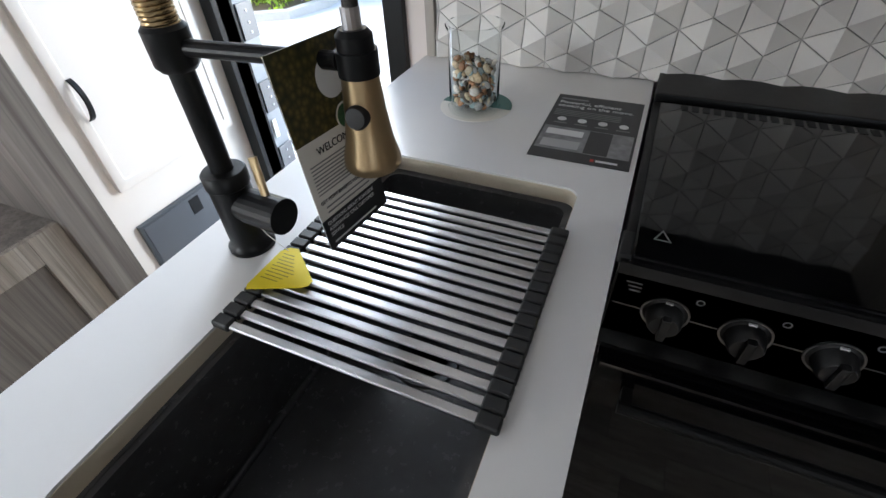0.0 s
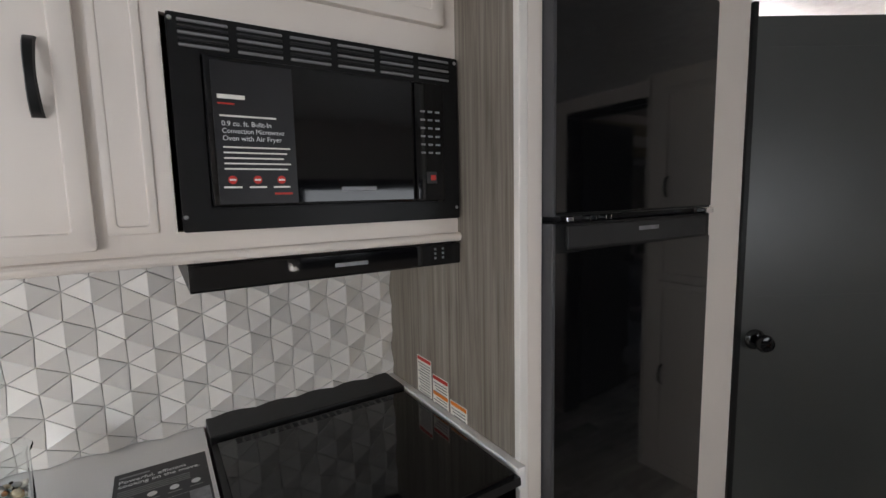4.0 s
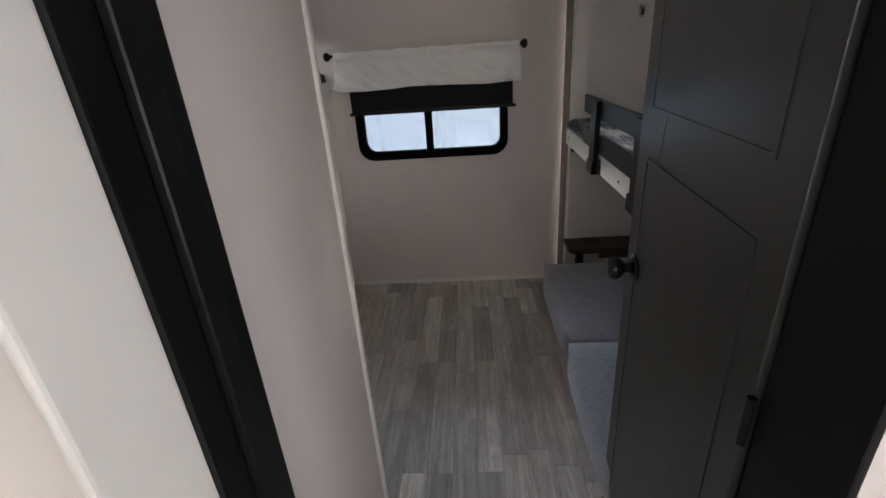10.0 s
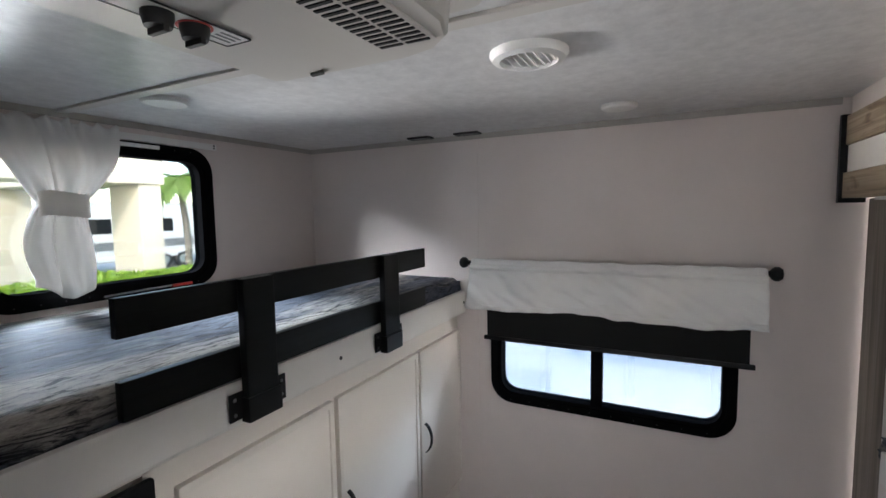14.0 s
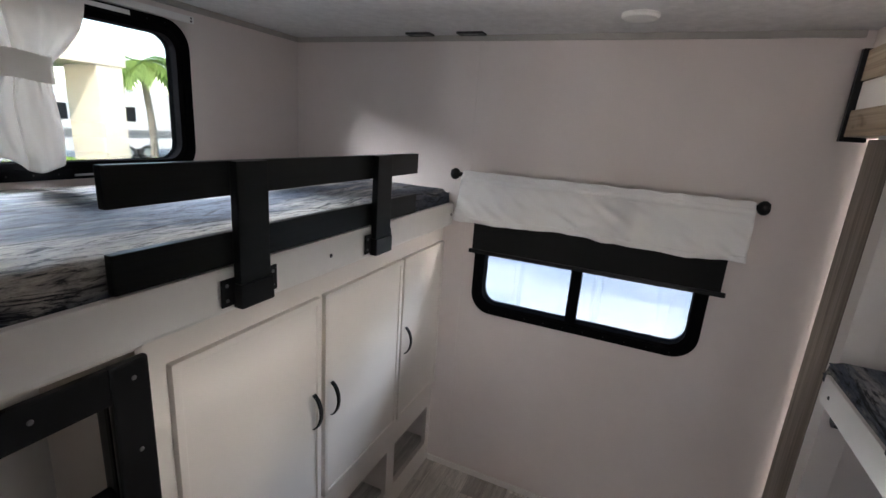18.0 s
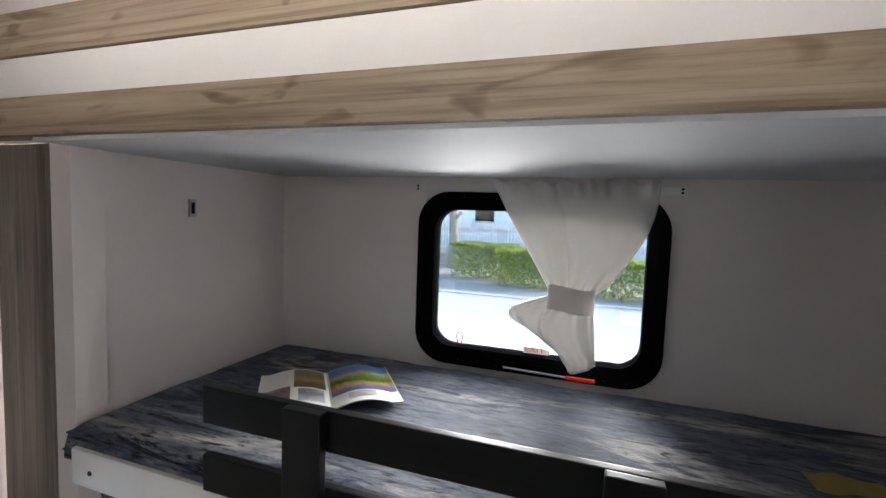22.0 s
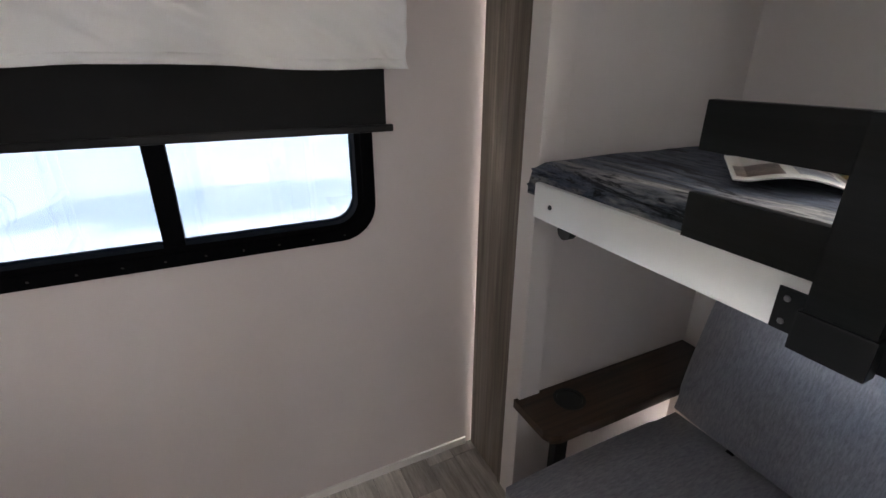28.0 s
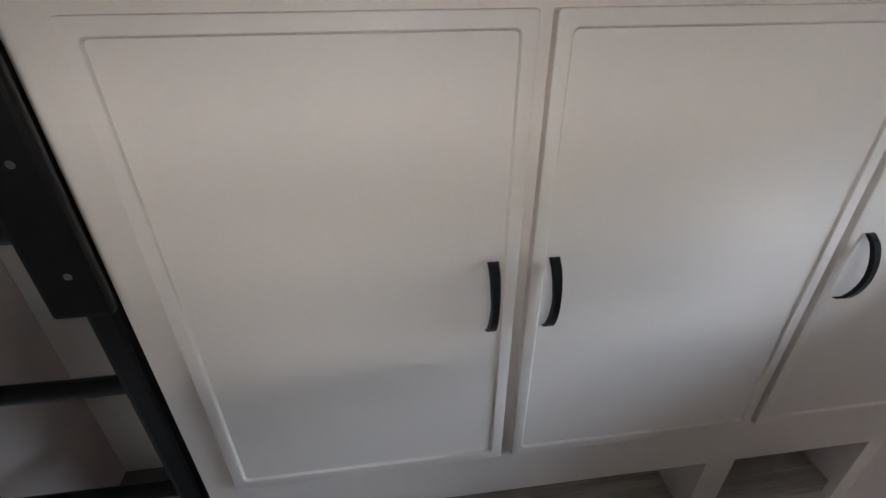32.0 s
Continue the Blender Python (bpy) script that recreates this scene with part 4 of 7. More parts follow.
# ---- bunk room: lower cabinets under the raised bunk ----
FACE_Y, DOOR_Y = 0.124, 0.107
base = thing("cabinet_run", (4.36, 0.3, 0), "cream base cabinet frame with open toe cubbies under the bunk", "cabinet")
bm = bmesh.new()
box(3.655, X_REAR, FACE_Y, FACE_Y + 0.02, 1.17, 1.268, bm=bm)
box(3.655, 3.742, FACE_Y, FACE_Y + 0.02, 0.0, 1.17, bm=bm)
for x0, x1 in ((4.160, 4.200), (4.648, 4.690)):
    box(x0, x1, FACE_Y, FACE_Y + 0.02, 0.47, 1.17, bm=bm)
box(3.742, X_REAR, FACE_Y, FACE_Y + 0.02, 0.33, 0.47, bm=bm)
box(4.625, 4.690, FACE_Y, FACE_Y + 0.02, 0.115, 0.33, bm=bm)
box(5.01, X_REAR, FACE_Y, FACE_Y + 0.02, 0.115, 0.33, bm=bm)
box(3.742, X_REAR, FACE_Y, FACE_Y + 0.02, 0.0, 0.115, bm=bm)
part("face_frame", bm, CREAM, base)
part("cubby_floor", box(3.742, X_REAR, FACE_Y + 0.02, 0.80, 0.105, 0.115), PLANK, base, "grey plank cubby floor")
part("cubby_back", box(3.742, X_REAR, 0.62, 0.63, 0.115, 0.33), CREAM, base)
part("cubby_top", box(3.742, X_REAR, FACE_Y + 0.02, 0.63, 0.33, 0.34), CREAM, base)
part("divider", box(4.64, 4.675, FACE_Y + 0.02, 0.63, 0.115, 0.33), CREAM, base)
part("side_panel", box(3.668, 3.684, FACE_Y + 0.02, Y_NORTH, 0, 1.268), CREAM, base)
part("top_rail_line", box(3.22, X_REAR, FACE_Y - 0.001, FACE_Y, 1.243, 1.246), WHITE_BOARD, base)
for nm, x0, x1, hx in (("door", 3.712, 4.172, 4.137), ("door", 4.191, 4.658, 4.222), ("door", 4.672, 5.042, 4.702)):
    dd = slab_door(base, nm, x0, x1, 0.463, 1.181, "y", DOOR_Y, FACE_Y, CREAM, "cream cabinet door with a narrow raised rim", 0.018, 0.0042)
    pull(dd, hx, DOOR_Y, 0.766, 0.882, (0, -1, 0))

# open bay with the stowed ladder
bay = thing("ladder_bay", (3.45, 0.3, 0), "open recess with pale back panel beside the cabinets", "cabinet")
part("back_panel", box(3.20, 3.668, 0.52, 0.54, 0, 1.268), WHITE_BOARD, bay)
part("head_rail", box(3.20, 3.668, FACE_Y, FACE_Y + 0.02, 1.235, 1.268), CREAM, bay)
part("bay_divider", box(3.47, 3.50, 0.40, 0.52, 0, 1.2), CREAM, bay)
lad = thing("bunk_ladder", (3.45, 0.1, 0), "black metal bunk ladder stowed upright in the recess", "ladder")
part("top_plate", box(3.245, 3.661, 0.098, 0.112, 1.163, 1.233, 0.004), BLACK_METAL, lad)
part("side_plate", box(3.592, 3.661, 0.094, 0.110, 0.855, 1.235, 0.006), BLACK_METAL, lad)
part("stile", box(3.60, 3.640, 0.130, 0.165, 0.0, 1.16, 0.008), BLACK_METAL, lad)
part("stile", box(3.262, 3.302, 0.130, 0.165, 0.0, 1.16, 0.008), BLACK_METAL, lad)
for z in (0.18, 0.43, 0.69, 0.95):
    part("rung", tube([(3.30, 0.148, z), (3.605, 0.148, z)], 0.015, 12), BLACK_METAL, lad, "", 40)
for z in (0.915, 1.05, 1.20):
    part("bolt", lathe([(0, 0), (0.005, 0), (0.004, 0.002), (0, 0.0025)], (3.632, 0.0945, z), 10, (0, -1, 0)), RING_STEEL, lad)
for x in (3.33, 3.48):
    part("bolt", lathe([(0, 0), (0.005, 0), (0.004, 0.002), (0, 0.0025)], (x, 0.098, 1.20), 10, (0, -1, 0)), RING_STEEL, lad)


# ---- bunks ----
def mattress(name, x0, x1, y0, y1, z0, z1, label, plush):
    def top(u, v):
        x, y = x0 + (x1 - x0) * u, y0 + (y1 - y0) * v
        e = min(u * (x1 - x0), (1 - u) * (x1 - x0), v * (y1 - y0), (1 - v) * (y1 - y0))
        z = z1 - 0.022 * max(0, 1 - e / 0.035) ** 2 + 0.004 * noise.noise((x * 5, y * 7, 1.7)) + 0.002 * noise.noise((x * 17, y * 21, 4.1))
        return (x, y, z)
    bm = sheet(top, 90, 40)
    edges = [e for e in bm.edges if e.is_boundary]
    r = bmesh.ops.extrude_edge_only(bm, edges=edges)
    vs = [v for v in r["geom"] if isinstance(v, bmesh.types.BMVert)]
    cx, cy = (x0 + x1) / 2, (y0 + y1) / 2
    for v in vs:
        v.co.z = z0 + 0.02
        v.co.x += 0.006 * (1 if v.co.x > cx else -1)
        v.co.y += 0.006 * (1 if v.co.y > cy else -1)
    edges = [e for e in bm.edges if e.is_boundary]
    r = bmesh.ops.extrude_edge_only(bm, edges=edges)
    for v in r["geom"]:
        if isinstance(v, bmesh.types.BMVert):
            v.co.z = z0
    bmesh.ops.contextual_create(bm, geom=[e for e in bm.edges if e.is_boundary])
    e_ = thing(name, (cx, cy, z0), label, "mattress", "bunk mattresses")
    part("cover", bm, plush, e_, "crushed plush cover", 50)
    for zz, off in ((z0 + 0.021, 0.007), (z1 - 0.023, 0.0015)):
        rim = [(x0 - off, y0 - off, zz), (x1 + off, y0 - off, zz), (x1 + off, y1 + off, zz), (x0 - off, y1 + off, zz), (x0 - off, y0 - off, zz)]
        part("piping", tube(rim, 0.0022, 6), plush, e_, "stitched edge seam")
    return e_


def bunk_rail(name, x0, x1, posts, y, s, z_low, z_high, board_z, label):
    """A black guard rail: two boards, two posts and their plates. s: direction of the room along y."""
    g = thing(name, ((x0 + x1) / 2, y, board_z), label, "guard rail", "guard rails of the bunks")

    def slab(nm, a0, a1, y0, y1, z0, z1, mat, r=0.003):
        part(nm, box(a0, a1, min(y0, y1), max(y0, y1), z0, z1, r), mat, g)

    for z0, z1 in (z_low, z_high):
        slab("board", x0, x1, y - s * 0.018, y, z0, z1, BLACK_WOOD)
    for p0, p1 in posts:
        slab("post", p0, p1, y, y + s * 0.02, board_z + 0.006, z_high[1], BLACK_WOOD)
        c = (p0 + p1) / 2
        pl = part("plate", box(c - 0.077, c + 0.077, min(y, y + s * 0.004), max(y, y + s * 0.004), board_z + 0.002, board_z + 0.062, 0.001), BLACK_METAL, g, "black steel mounting plate")
        bm = box(p0 - 0.004, p1 + 0.004, min(y, y + s * 0.026), max(y, y + s * 0.026), board_z - 0.006, board_z + 0.048, 0.003)
        part("socket", bm, BLACK_METAL, g)
        for dx in (-0.064, 0.064):
            for dz in (0.015, 0.048):
                part("screw", lathe([(0, 0), (0.0045, 0), (0.0035, 0.002), (0, 0.0025)], (c + dx, y + s * 0.004, board_z + dz), 10, (0, s, 0)), RING_STEEL, pl)
    return g


# raised bunk over the cabinets
lb = thing("upper_bunk_base", (4.15, 0.5, 1.26), "white board base of the raised bunk", "bunk bed")
part("front_board", box(3.213, 5.046, 0.078, 0.098, 1.262, 1.362, 0.008), WHITE_BOARD, lb)
part("deck", box(3.20, X_REAR, 0.098, Y_NORTH, 1.285, 1.325), WHITE_BOARD, lb)
for x in (4.174, 5.022):
    part("screw_cap", lathe([(0, 0), (0.006, 0), (0.005, 0.002), (0, 0.002)], (x, 0.078, 1.310), 12, (0, -1, 0)), BLACK_PLASTIC, lb)
mattress("mattress", 3.214, 5.035, 0.102, 0.95, 1.326, 1.425, "thin grey streaked plush mattress on the raised bunk", MATTRESS)
bunk_rail("guard_rail", 3.604, 4.663, ((3.840, 3.924), (4.364, 4.449)), 0.072, -1, (1.368, 1.438), (1.512, 1.582), 1.278, "black stained wooden guard rail on the raised bunk")

# slide-out bunk
sb = thing("slide_bunk_base", (3.85, -1.6, 0.98), "white board base of the bunk in the slide-out", "bunk bed")
part("front_board", box(SL_X0 + 0.004, 4.735, -1.274, -1.254, 0.983, 1.066, 0.006), WHITE_BOARD, sb)
part("deck", box(SL_X0 + 0.004, 4.735, SL_Y, -1.274, 0.99, 1.03), WHITE_BOARD, sb)
for x in (3.815, 4.675):
    part("screw_cap", lathe([(0, 0), (0.006, 0), (0.005, 0.002), (0, 0.002)], (x, -1.254, 1.02), 12, (0, 1, 0)), BLACK_PLASTIC, sb)
part("caster", lathe([(0, 0), (0.02, 0), (0.02, 0.02), (0, 0.02)], (4.63, -1.28, 0.978), 14, (0, 1, 0)), BLACK_PLASTIC, sb)
mattress("mattress", SL_X0 + 0.01, 4.765, SL_Y + 0.008, -1.268, 1.031, 1.112, "thin dark grey streaked plush mattress on the slide-out bunk", MATTRESS_DARK)
bunk_rail("guard_rail", 3.345, 4.352, ((3.562, 3.637), (4.079, 4.155)), -1.250, 1, (1.064, 1.136), (1.198, 1.270), 0.985, "black stained wooden guard rail on the slide-out bunk")

# header over the slide-out
bt = thing("slide_header", (3.9, -1.21, 1.735), "layered oak and white header board across the slide-out opening", "trim", kind="structure")
HX0 = 2.62
part("oak_board", box(HX0, 4.965, -1.25, -1.208, 1.895, 1.980, 0.002), BEAM_WOOD, bt, "oak upper board")
part("white_board", box(HX0, 4.965, -1.25, -1.214, 1.814, 1.893, 0.002), WHITE_BOARD, bt, "white middle board")
part("oak_board", box(HX0, 4.965, -1.262, -1.205, 1.736, 1.812, 0.002), BEAM_WOOD, bt, "oak lower board")
part("end_bracket", box(4.966, 4.985, -1.262, -1.196, 1.722, 1.985, 0.002), BLACK_METAL, bt, "black end bracket")
part("backing", box(2.60, X_REAR, -1.30, -1.262, 1.736, CEIL_Z), WHITE_BOARD, bt)
part("top_filler", box(2.60, X_REAR, -1.262, -1.24, 1.980, CEIL_Z), WALL, bt)
po = thing("slide_post", (4.93, -1.29, 0), "grey oak laminate post at the end of the slide-out", "trim", kind="structure")
part("post_face", box(4.852, 5.046, -1.325, -1.292, 0, 1.735, 0.003), GREY_WOOD, po)
part("post_return", box(4.836, 4.852, -1.335, -1.286, 0, 1.735, 0.002), GREY_WOOD, po)
part("edge_moulding", box(4.768, 4.836, -1.36, -1.287, 0, 1.735, 0.002), WALL_SLIDE, po)

hk = thing("wall_hook", (4.77, -1.61, 1.60), "small grey metal strike plate on the slide-out wall", "hook")
part("plate", box(4.774, 4.78, -1.620, -1.598, 1.575, 1.625, 0.001), STEEL, hk)
part("slot", box(4.772, 4.775, -1.614, -1.604, 1.584, 1.616), BLACK, hk)

# sofa bed under the slide-out bunk
sofa = thing("sofa_bed", (3.85, -1.5, 0), "grey woven two-seat sofa bed under the slide-out bunk", "sofa")


def cushion(name, x0, x1, y0, y1, z0, z1, tilt=0.0, at=(0, 0, 0), mat=None, r=0.035):
    bm = box(x0, x1, y0, y1, z0, z1)
    bmesh.ops.subdivide_edges(bm, edges=bm.edges[:], cuts=5, use_grid_fill=True)
    c = Vector(((x0 + x1) / 2, (y0 + y1) / 2, (z0 + z1) / 2))
    h = Vector(((x1 - x0) / 2, (y1 - y0) / 2, (z1 - z0) / 2))
    for v in bm.verts:
        d = v.co - c
        n = [abs(d[i]) / h[i] for i in range(3)]
        # softly domed faces, rounded edges
        for i in range(3):
            o = [n[j] for j in range(3) if j != i]
            if n[i] > 0.99:
                d[i] *= 1 + 0.012 / h[i] * (1 - o[0] ** 2) * (1 - o[1] ** 2)
        near = sum(1 for q in n if q > 0.99)
        if near >= 2:
            for i in range(3):
                if n[i] > 0.99:
                    d[i] -= math.copysign(min(r * 0.35, h[i] * 0.4), d[i])
        v.co = c + d
    if tilt:
        bm.transform(Matrix.Translation(at) @ Matrix.Rotation(radians(tilt), 4, "X") @ Matrix.Translation(-Vector(at)))
    return part(name, bm, mat or SOFA_GREY, sofa, "grey woven cushion", 180)


cushion("seat_cushion", 3.845, 4.60, -1.76, -1.115, 0.17, 0.34)
cushion("seat_cushion", 3.09, 3.838, -1.76, -1.10, 0.17, 0.34)
cushion("back_cushion", 3.845, 4.60, -1.90, -1.72, 0.335, 0.80, 14, (0, -1.74, 0.34))
cushion("back_cushion", 3.09, 3.838, -1.90, -1.71, 0.335, 0.80, 14, (0, -1.74, 0.34))
part("base", box(3.09, 4.60, -1.78, -1.17, 0.03, 0.18, 0.01), SOFA_GREY, sofa)
part("plinth", box(3.12, 4.58, -1.75, -1.20, 0.0, 0.03), BLACK_PLASTIC, sofa)
part("centre_lining", box(3.834, 3.850, -1.80, -1.16, 0.12, 0.30), SOFA_GREY, sofa)
for x in (3.3, 4.4):
    part("hinge_bar", box(x, x + 0.02, -1.85, -1.70, 0.30, 0.33), BLACK_METAL, sofa)

sh1 = thing("arm_shelf", (4.68, -1.6, 0.39), "dark walnut shelf with a cup holder beside the sofa", "shelf", "shelves beside the sofa")
outline = [(4.605, -2.0), (4.778, -2.0), (4.778, -1.275), (4.640, -1.275), (4.615, -1.285), (4.605, -1.31)]
part("shelf_board", prism(outline, "z", 0.375, 0.405, 0.003), DARK_WOOD, sh1)
part("apron", box(4.635, 4.651, -1.98, -1.45, 0.33, 0.375), DARK_WOOD, sh1)
part("cup_holder", lathe([(0.045, 0.0), (0.047, 0.004), (0.038, 0.004), (0.036, -0.004), (0.034, 0.001), (0.0, 0.001)], (4.705, -1.42, 0.406), 24), BLACK_PLASTIC, sh1, "round black cup holder")
part("bracket", box(4.63, 4.66, -1.36, -1.32, 0.02, 0.375, 0.003), BLACK_METAL, sh1)
sh2 = thing("arm_shelf", (3.01, -1.6, 0.39), "dark walnut shelf on the near side of the sofa", "shelf", "shelves beside the sofa")
part("shelf_board", prism([(SL_X0 + 0.002, -2.0), (3.083, -2.0), (3.083, -1.31), (3.073, -1.285), (3.05, -1.275), (SL_X0 + 0.002, -1.275)], "z", 0.375, 0.405, 0.003), DARK_WOOD, sh2)
part("apron", box(3.05, 3.066, -1.98, -1.45, 0.33, 0.375), DARK_WOOD, sh2)
part("bracket", box(3.03, 3.06, -1.36, -1.32, 0.02, 0.375, 0.003), BLACK_METAL, sh2)

# open magazine on the slide-out bunk
MAT_TOP = 1.114
mag = thing("magazine", (4.33, -1.62, MAT_TOP), "open glossy travel magazine lying on the grey mattress", "magazine")
MM = pose(4.338, -1.651, MAT_TOP, 0, 0, 217)


def mag_page(s, lift):
    def fn(u, v):
        a = u
        return MM @ Vector((s * 0.180 * a, 0.132 * (2 * v - 1), 0.004 + lift * math.sin(math.pi * min(1, a * 1.15)) * 0.8 + 0.006 * a * abs(s)))
    return fn


for s, l in ((1, 0.022), (-1, 0.020)):
    thicken(part("page", sheet(mag_page(s, l), 14, 8), PAPER, mag, "curved glossy page"), 0.003)
def photo_mat(name, stops, scale=60.0, wobble=0.16, speck=0.55):
    """A printed colour photograph: soft bands of colour across the page, broken up by fine detail."""
    m, nt, b = node_mat(name)
    mp = nt.nodes.new("ShaderNodeMapping")
    tc = nt.nodes.new("ShaderNodeTexCoord")
    inv = MM.inverted()
    mp.inputs["Location"].default_value = inv.to_translation()
    mp.inputs["Rotation"].default_value = inv.to_euler()
    nt.links.new(tc.outputs["Object"], mp.inputs["Vector"])
    sep = nt.nodes.new("ShaderNodeSeparateXYZ")
    nt.links.new(mp.outputs[0], sep.inputs[0])
    big = noise_tex(nt, mp.outputs[0], 14.0, 3)
    small = noise_tex(nt, mp.outputs[0], scale, 5, 0.7)

    def mad(x, k, c):
        n = nt.nodes.new("ShaderNodeMath")
        n.operation = "MULTIPLY_ADD"
        nt.links.new(x, n.inputs[0])
        n.inputs[1].default_value = k
        if isinstance(c, float):
            n.inputs[2].default_value = c
        else:
            nt.links.new(c, n.inputs[2])
        return n.outputs[0]

    v = mad(sep.outputs["Y"], 1 / 0.264, 0.5 - wobble)
    v = mad(big, wobble, v)
    v = mad(small, wobble, v)
    col = ramp(nt, v, stops)
    det = ramp(nt, noise_tex(nt, mp.outputs[0], scale * 2.5, 4, 0.8), [(0.35, (speck, speck, speck)), (0.62, (1.15, 1.15, 1.15))])
    nt.links.new(mixed(nt, 1.0, col, det, "MULTIPLY"), b.inputs["Base Color"])
    b.inputs["Roughness"].default_value = 0.28
    return m


VALLEY = photo_mat("valley_photo", [(0.14, (0.30, 0.16, 0.06)), (0.24, (0.12, 0.10, 0.22)), (0.36, (0.16, 0.14, 0.34)), (0.46, (0.55, 0.32, 0.05)), (0.55, (0.05, 0.12, 0.02)), (0.64, (0.16, 0.34, 0.03)), (0.74, (0.50, 0.36, 0.14)), (0.82, (0.04, 0.16, 0.46)), (0.94, (0.03, 0.18, 0.60))])
GARDEN = photo_mat("garden_photo", [(0.4, (0.03, 0.02, 0.015)), (0.55, (0.14, 0.06, 0.02)), (0.68, (0.42, 0.28, 0.03)), (0.82, (0.08, 0.14, 0.02)), (0.92, (0.30, 0.17, 0.03))], 90.0, 0.3, 0.25)
ROOM = photo_mat("room_photo", [(0.1, (0.16, 0.10, 0.07)), (0.25, (0.30, 0.22, 0.16)), (0.4, (0.14, 0.10, 0.08)), (0.6, (0.45, 0.38, 0.3))], 70.0, 0.3, 0.4)
PLAN = photo_mat("plan_photo", [(0.1, (0.55, 0.56, 0.58)), (0.3, (0.14, 0.15, 0.17)), (0.5, (0.5, 0.5, 0.5))], 160.0, 0.5, 0.4)
for s, u0, u1, v0, v1, mat in ((1, 0.03, 0.985, 0.26, 0.985, VALLEY), (-1, 0.04, 0.50, 0.46, 0.97, GARDEN), (-1, 0.08, 0.44, 0.12, 0.42, PLAN), (-1, 0.55, 0.96, 0.10, 0.50, ROOM)):
    f = mag_page(s, 0.022 if s > 0 else 0.020)
    part("picture", sheet(lambda u, v: Vector(f(u0 + (u1 - u0) * u, v0 + (v1 - v0) * v)) + Vector((0, 0, 0.0024)), 12, 6), mat, mag)
f = mag_page(1, 0.022)
for k in range(4):
    part("text_bar", sheet(lambda u, v: Vector(f(0.25 + 0.4 * u, 0.20 - 0.035 * k + 0.012 * v)) + Vector((0, 0, 0.0024)), 6, 1), INK_GREY, mag)
# small yellow tag on the mattress
tg = single("fabric_label", sheet(lambda u, v: (3.12 + 0.13 * u, -1.70 + 0.075 * v + 0.01 * math.sin(9 * u), 1.1165 + 0.002 * math.sin(11 * u + 4 * v)), 12, 6),
            plain("ochre_stitching", (0.30, 0.22, 0.05), 0.7), "ochre printed plastic label on the grey mattress", "label")
thicken(tg, 0.001)


# ---- ceiling fittings of the bunk room ----
def vent(name, x, y, r, label):
    v = thing(name, (x, y, CEIL_Z), label, "ceiling vent")
    part("rim", lathe([(r * 0.70, 0.0), (r, 0.0), (r * 1.0, -0.006), (r * 0.92, -0.016), (r * 0.74, -0.020), (r * 0.70, -0.012)], (x, y, CEIL_Z), 36), WHITE_PLASTIC, v, "", 40)
    part("backing", lathe([(0.0, 0.0), (r * 0.71, 0.0), (r * 0.71, -0.002), (0, -0.002)], (x, y, CEIL_Z), 30), BLACK_PLASTIC, v)
    for k in range(-3, 4):
        w = math.sqrt(max(0, (r * 0.70) ** 2 - (k * r * 0.19) ** 2))
        part("slat", box(-w, w, -r * 0.10, r * 0.10, -0.001, 0.001, m=Matrix.Translation((x + 0, y + k * r * 0.19, CEIL_Z - 0.012)) @ Matrix.Rotation(radians(28), 4, "X")), WHITE_PLASTIC, v)
    return v


vent("ceiling_vent", 4.162, -0.469, 0.083, "round white louvred ceiling vent")


def puck(x, y, r=0.062):
    p = thing("ceiling_light", (x, y, CEIL_Z), "switched-off round flat ceiling light", "ceiling light", "flat round ceiling lights")
    part("housing", lathe([(0, 0), (r, 0), (r * 1.0, -0.008), (r * 0.9, -0.014), (r * 0.86, -0.013)], (x, y, CEIL_Z), 32), WHITE_PLASTIC, p, "", 40)
    part("diffuser", lathe([(r * 0.86, -0.0125), (r * 0.5, -0.0155), (0, -0.016)], (x, y, CEIL_Z), 32), WHITE_PLASTIC, p, "", 40)


puck(4.785, -0.588, 0.055)
puck(4.022, 0.556)
puck(1.35, -0.55)
puck(-0.3, -0.55)
for y in (0.27, 0.04):
    sv = thing("slot_vent", (4.99, y, CEIL_Z), "small black slot fitting at the ceiling edge", "vent", "slot fittings at the ceiling edge")
    part("body", box(4.972, 5.024, y - 0.055, y + 0.055, CEIL_Z - 0.008, CEIL_Z, 0.002), BLACK_PLASTIC, sv)
    part("slot", box(4.985, 5.0, y - 0.03, y + 0.03, CEIL_Z - 0.009, CEIL_Z - 0.008), INK_GREY, sv)

ac = thing("air_conditioner", (3.6, -0.25, CEIL_Z), "ivory ceiling air conditioner with black slotted grilles and knobs", "air conditioner")
ZB = 1.972
ac_plan = [(3.10, -0.05), (3.10, -0.40), (3.12, -0.455), (3.17, -0.475), (3.76, -0.475), (3.815, -0.455), (3.85, -0.415), (3.868, -0.35), (3.868, -0.075), (3.858, -0.05)]
shell = prism(ac_plan, "z", ZB, CEIL_Z, 0.0)
for v in shell.verts:
    if v.co.z < CEIL_Z - 0.01:
        v.co.x = 3.48 + (v.co.x - 3.48) * 0.985
        v.co.y = -0.2475 + (v.co.y + 0.2475) * 0.97
bevel_all(shell, [e for e in shell.edges if all(v.co.z < ZB + 0.001 for v in e.verts)], 0.012, 3)
part("cover", shell, WARM_PLASTIC, ac, "ivory plastic cover", 40)
part("flange", prism(rrect(3.085, 3.885, -0.488, -0.03, 0.04, 5), "z", CEIL_Z - 0.012, CEIL_Z, 0.004), WARM_PLASTIC, ac)
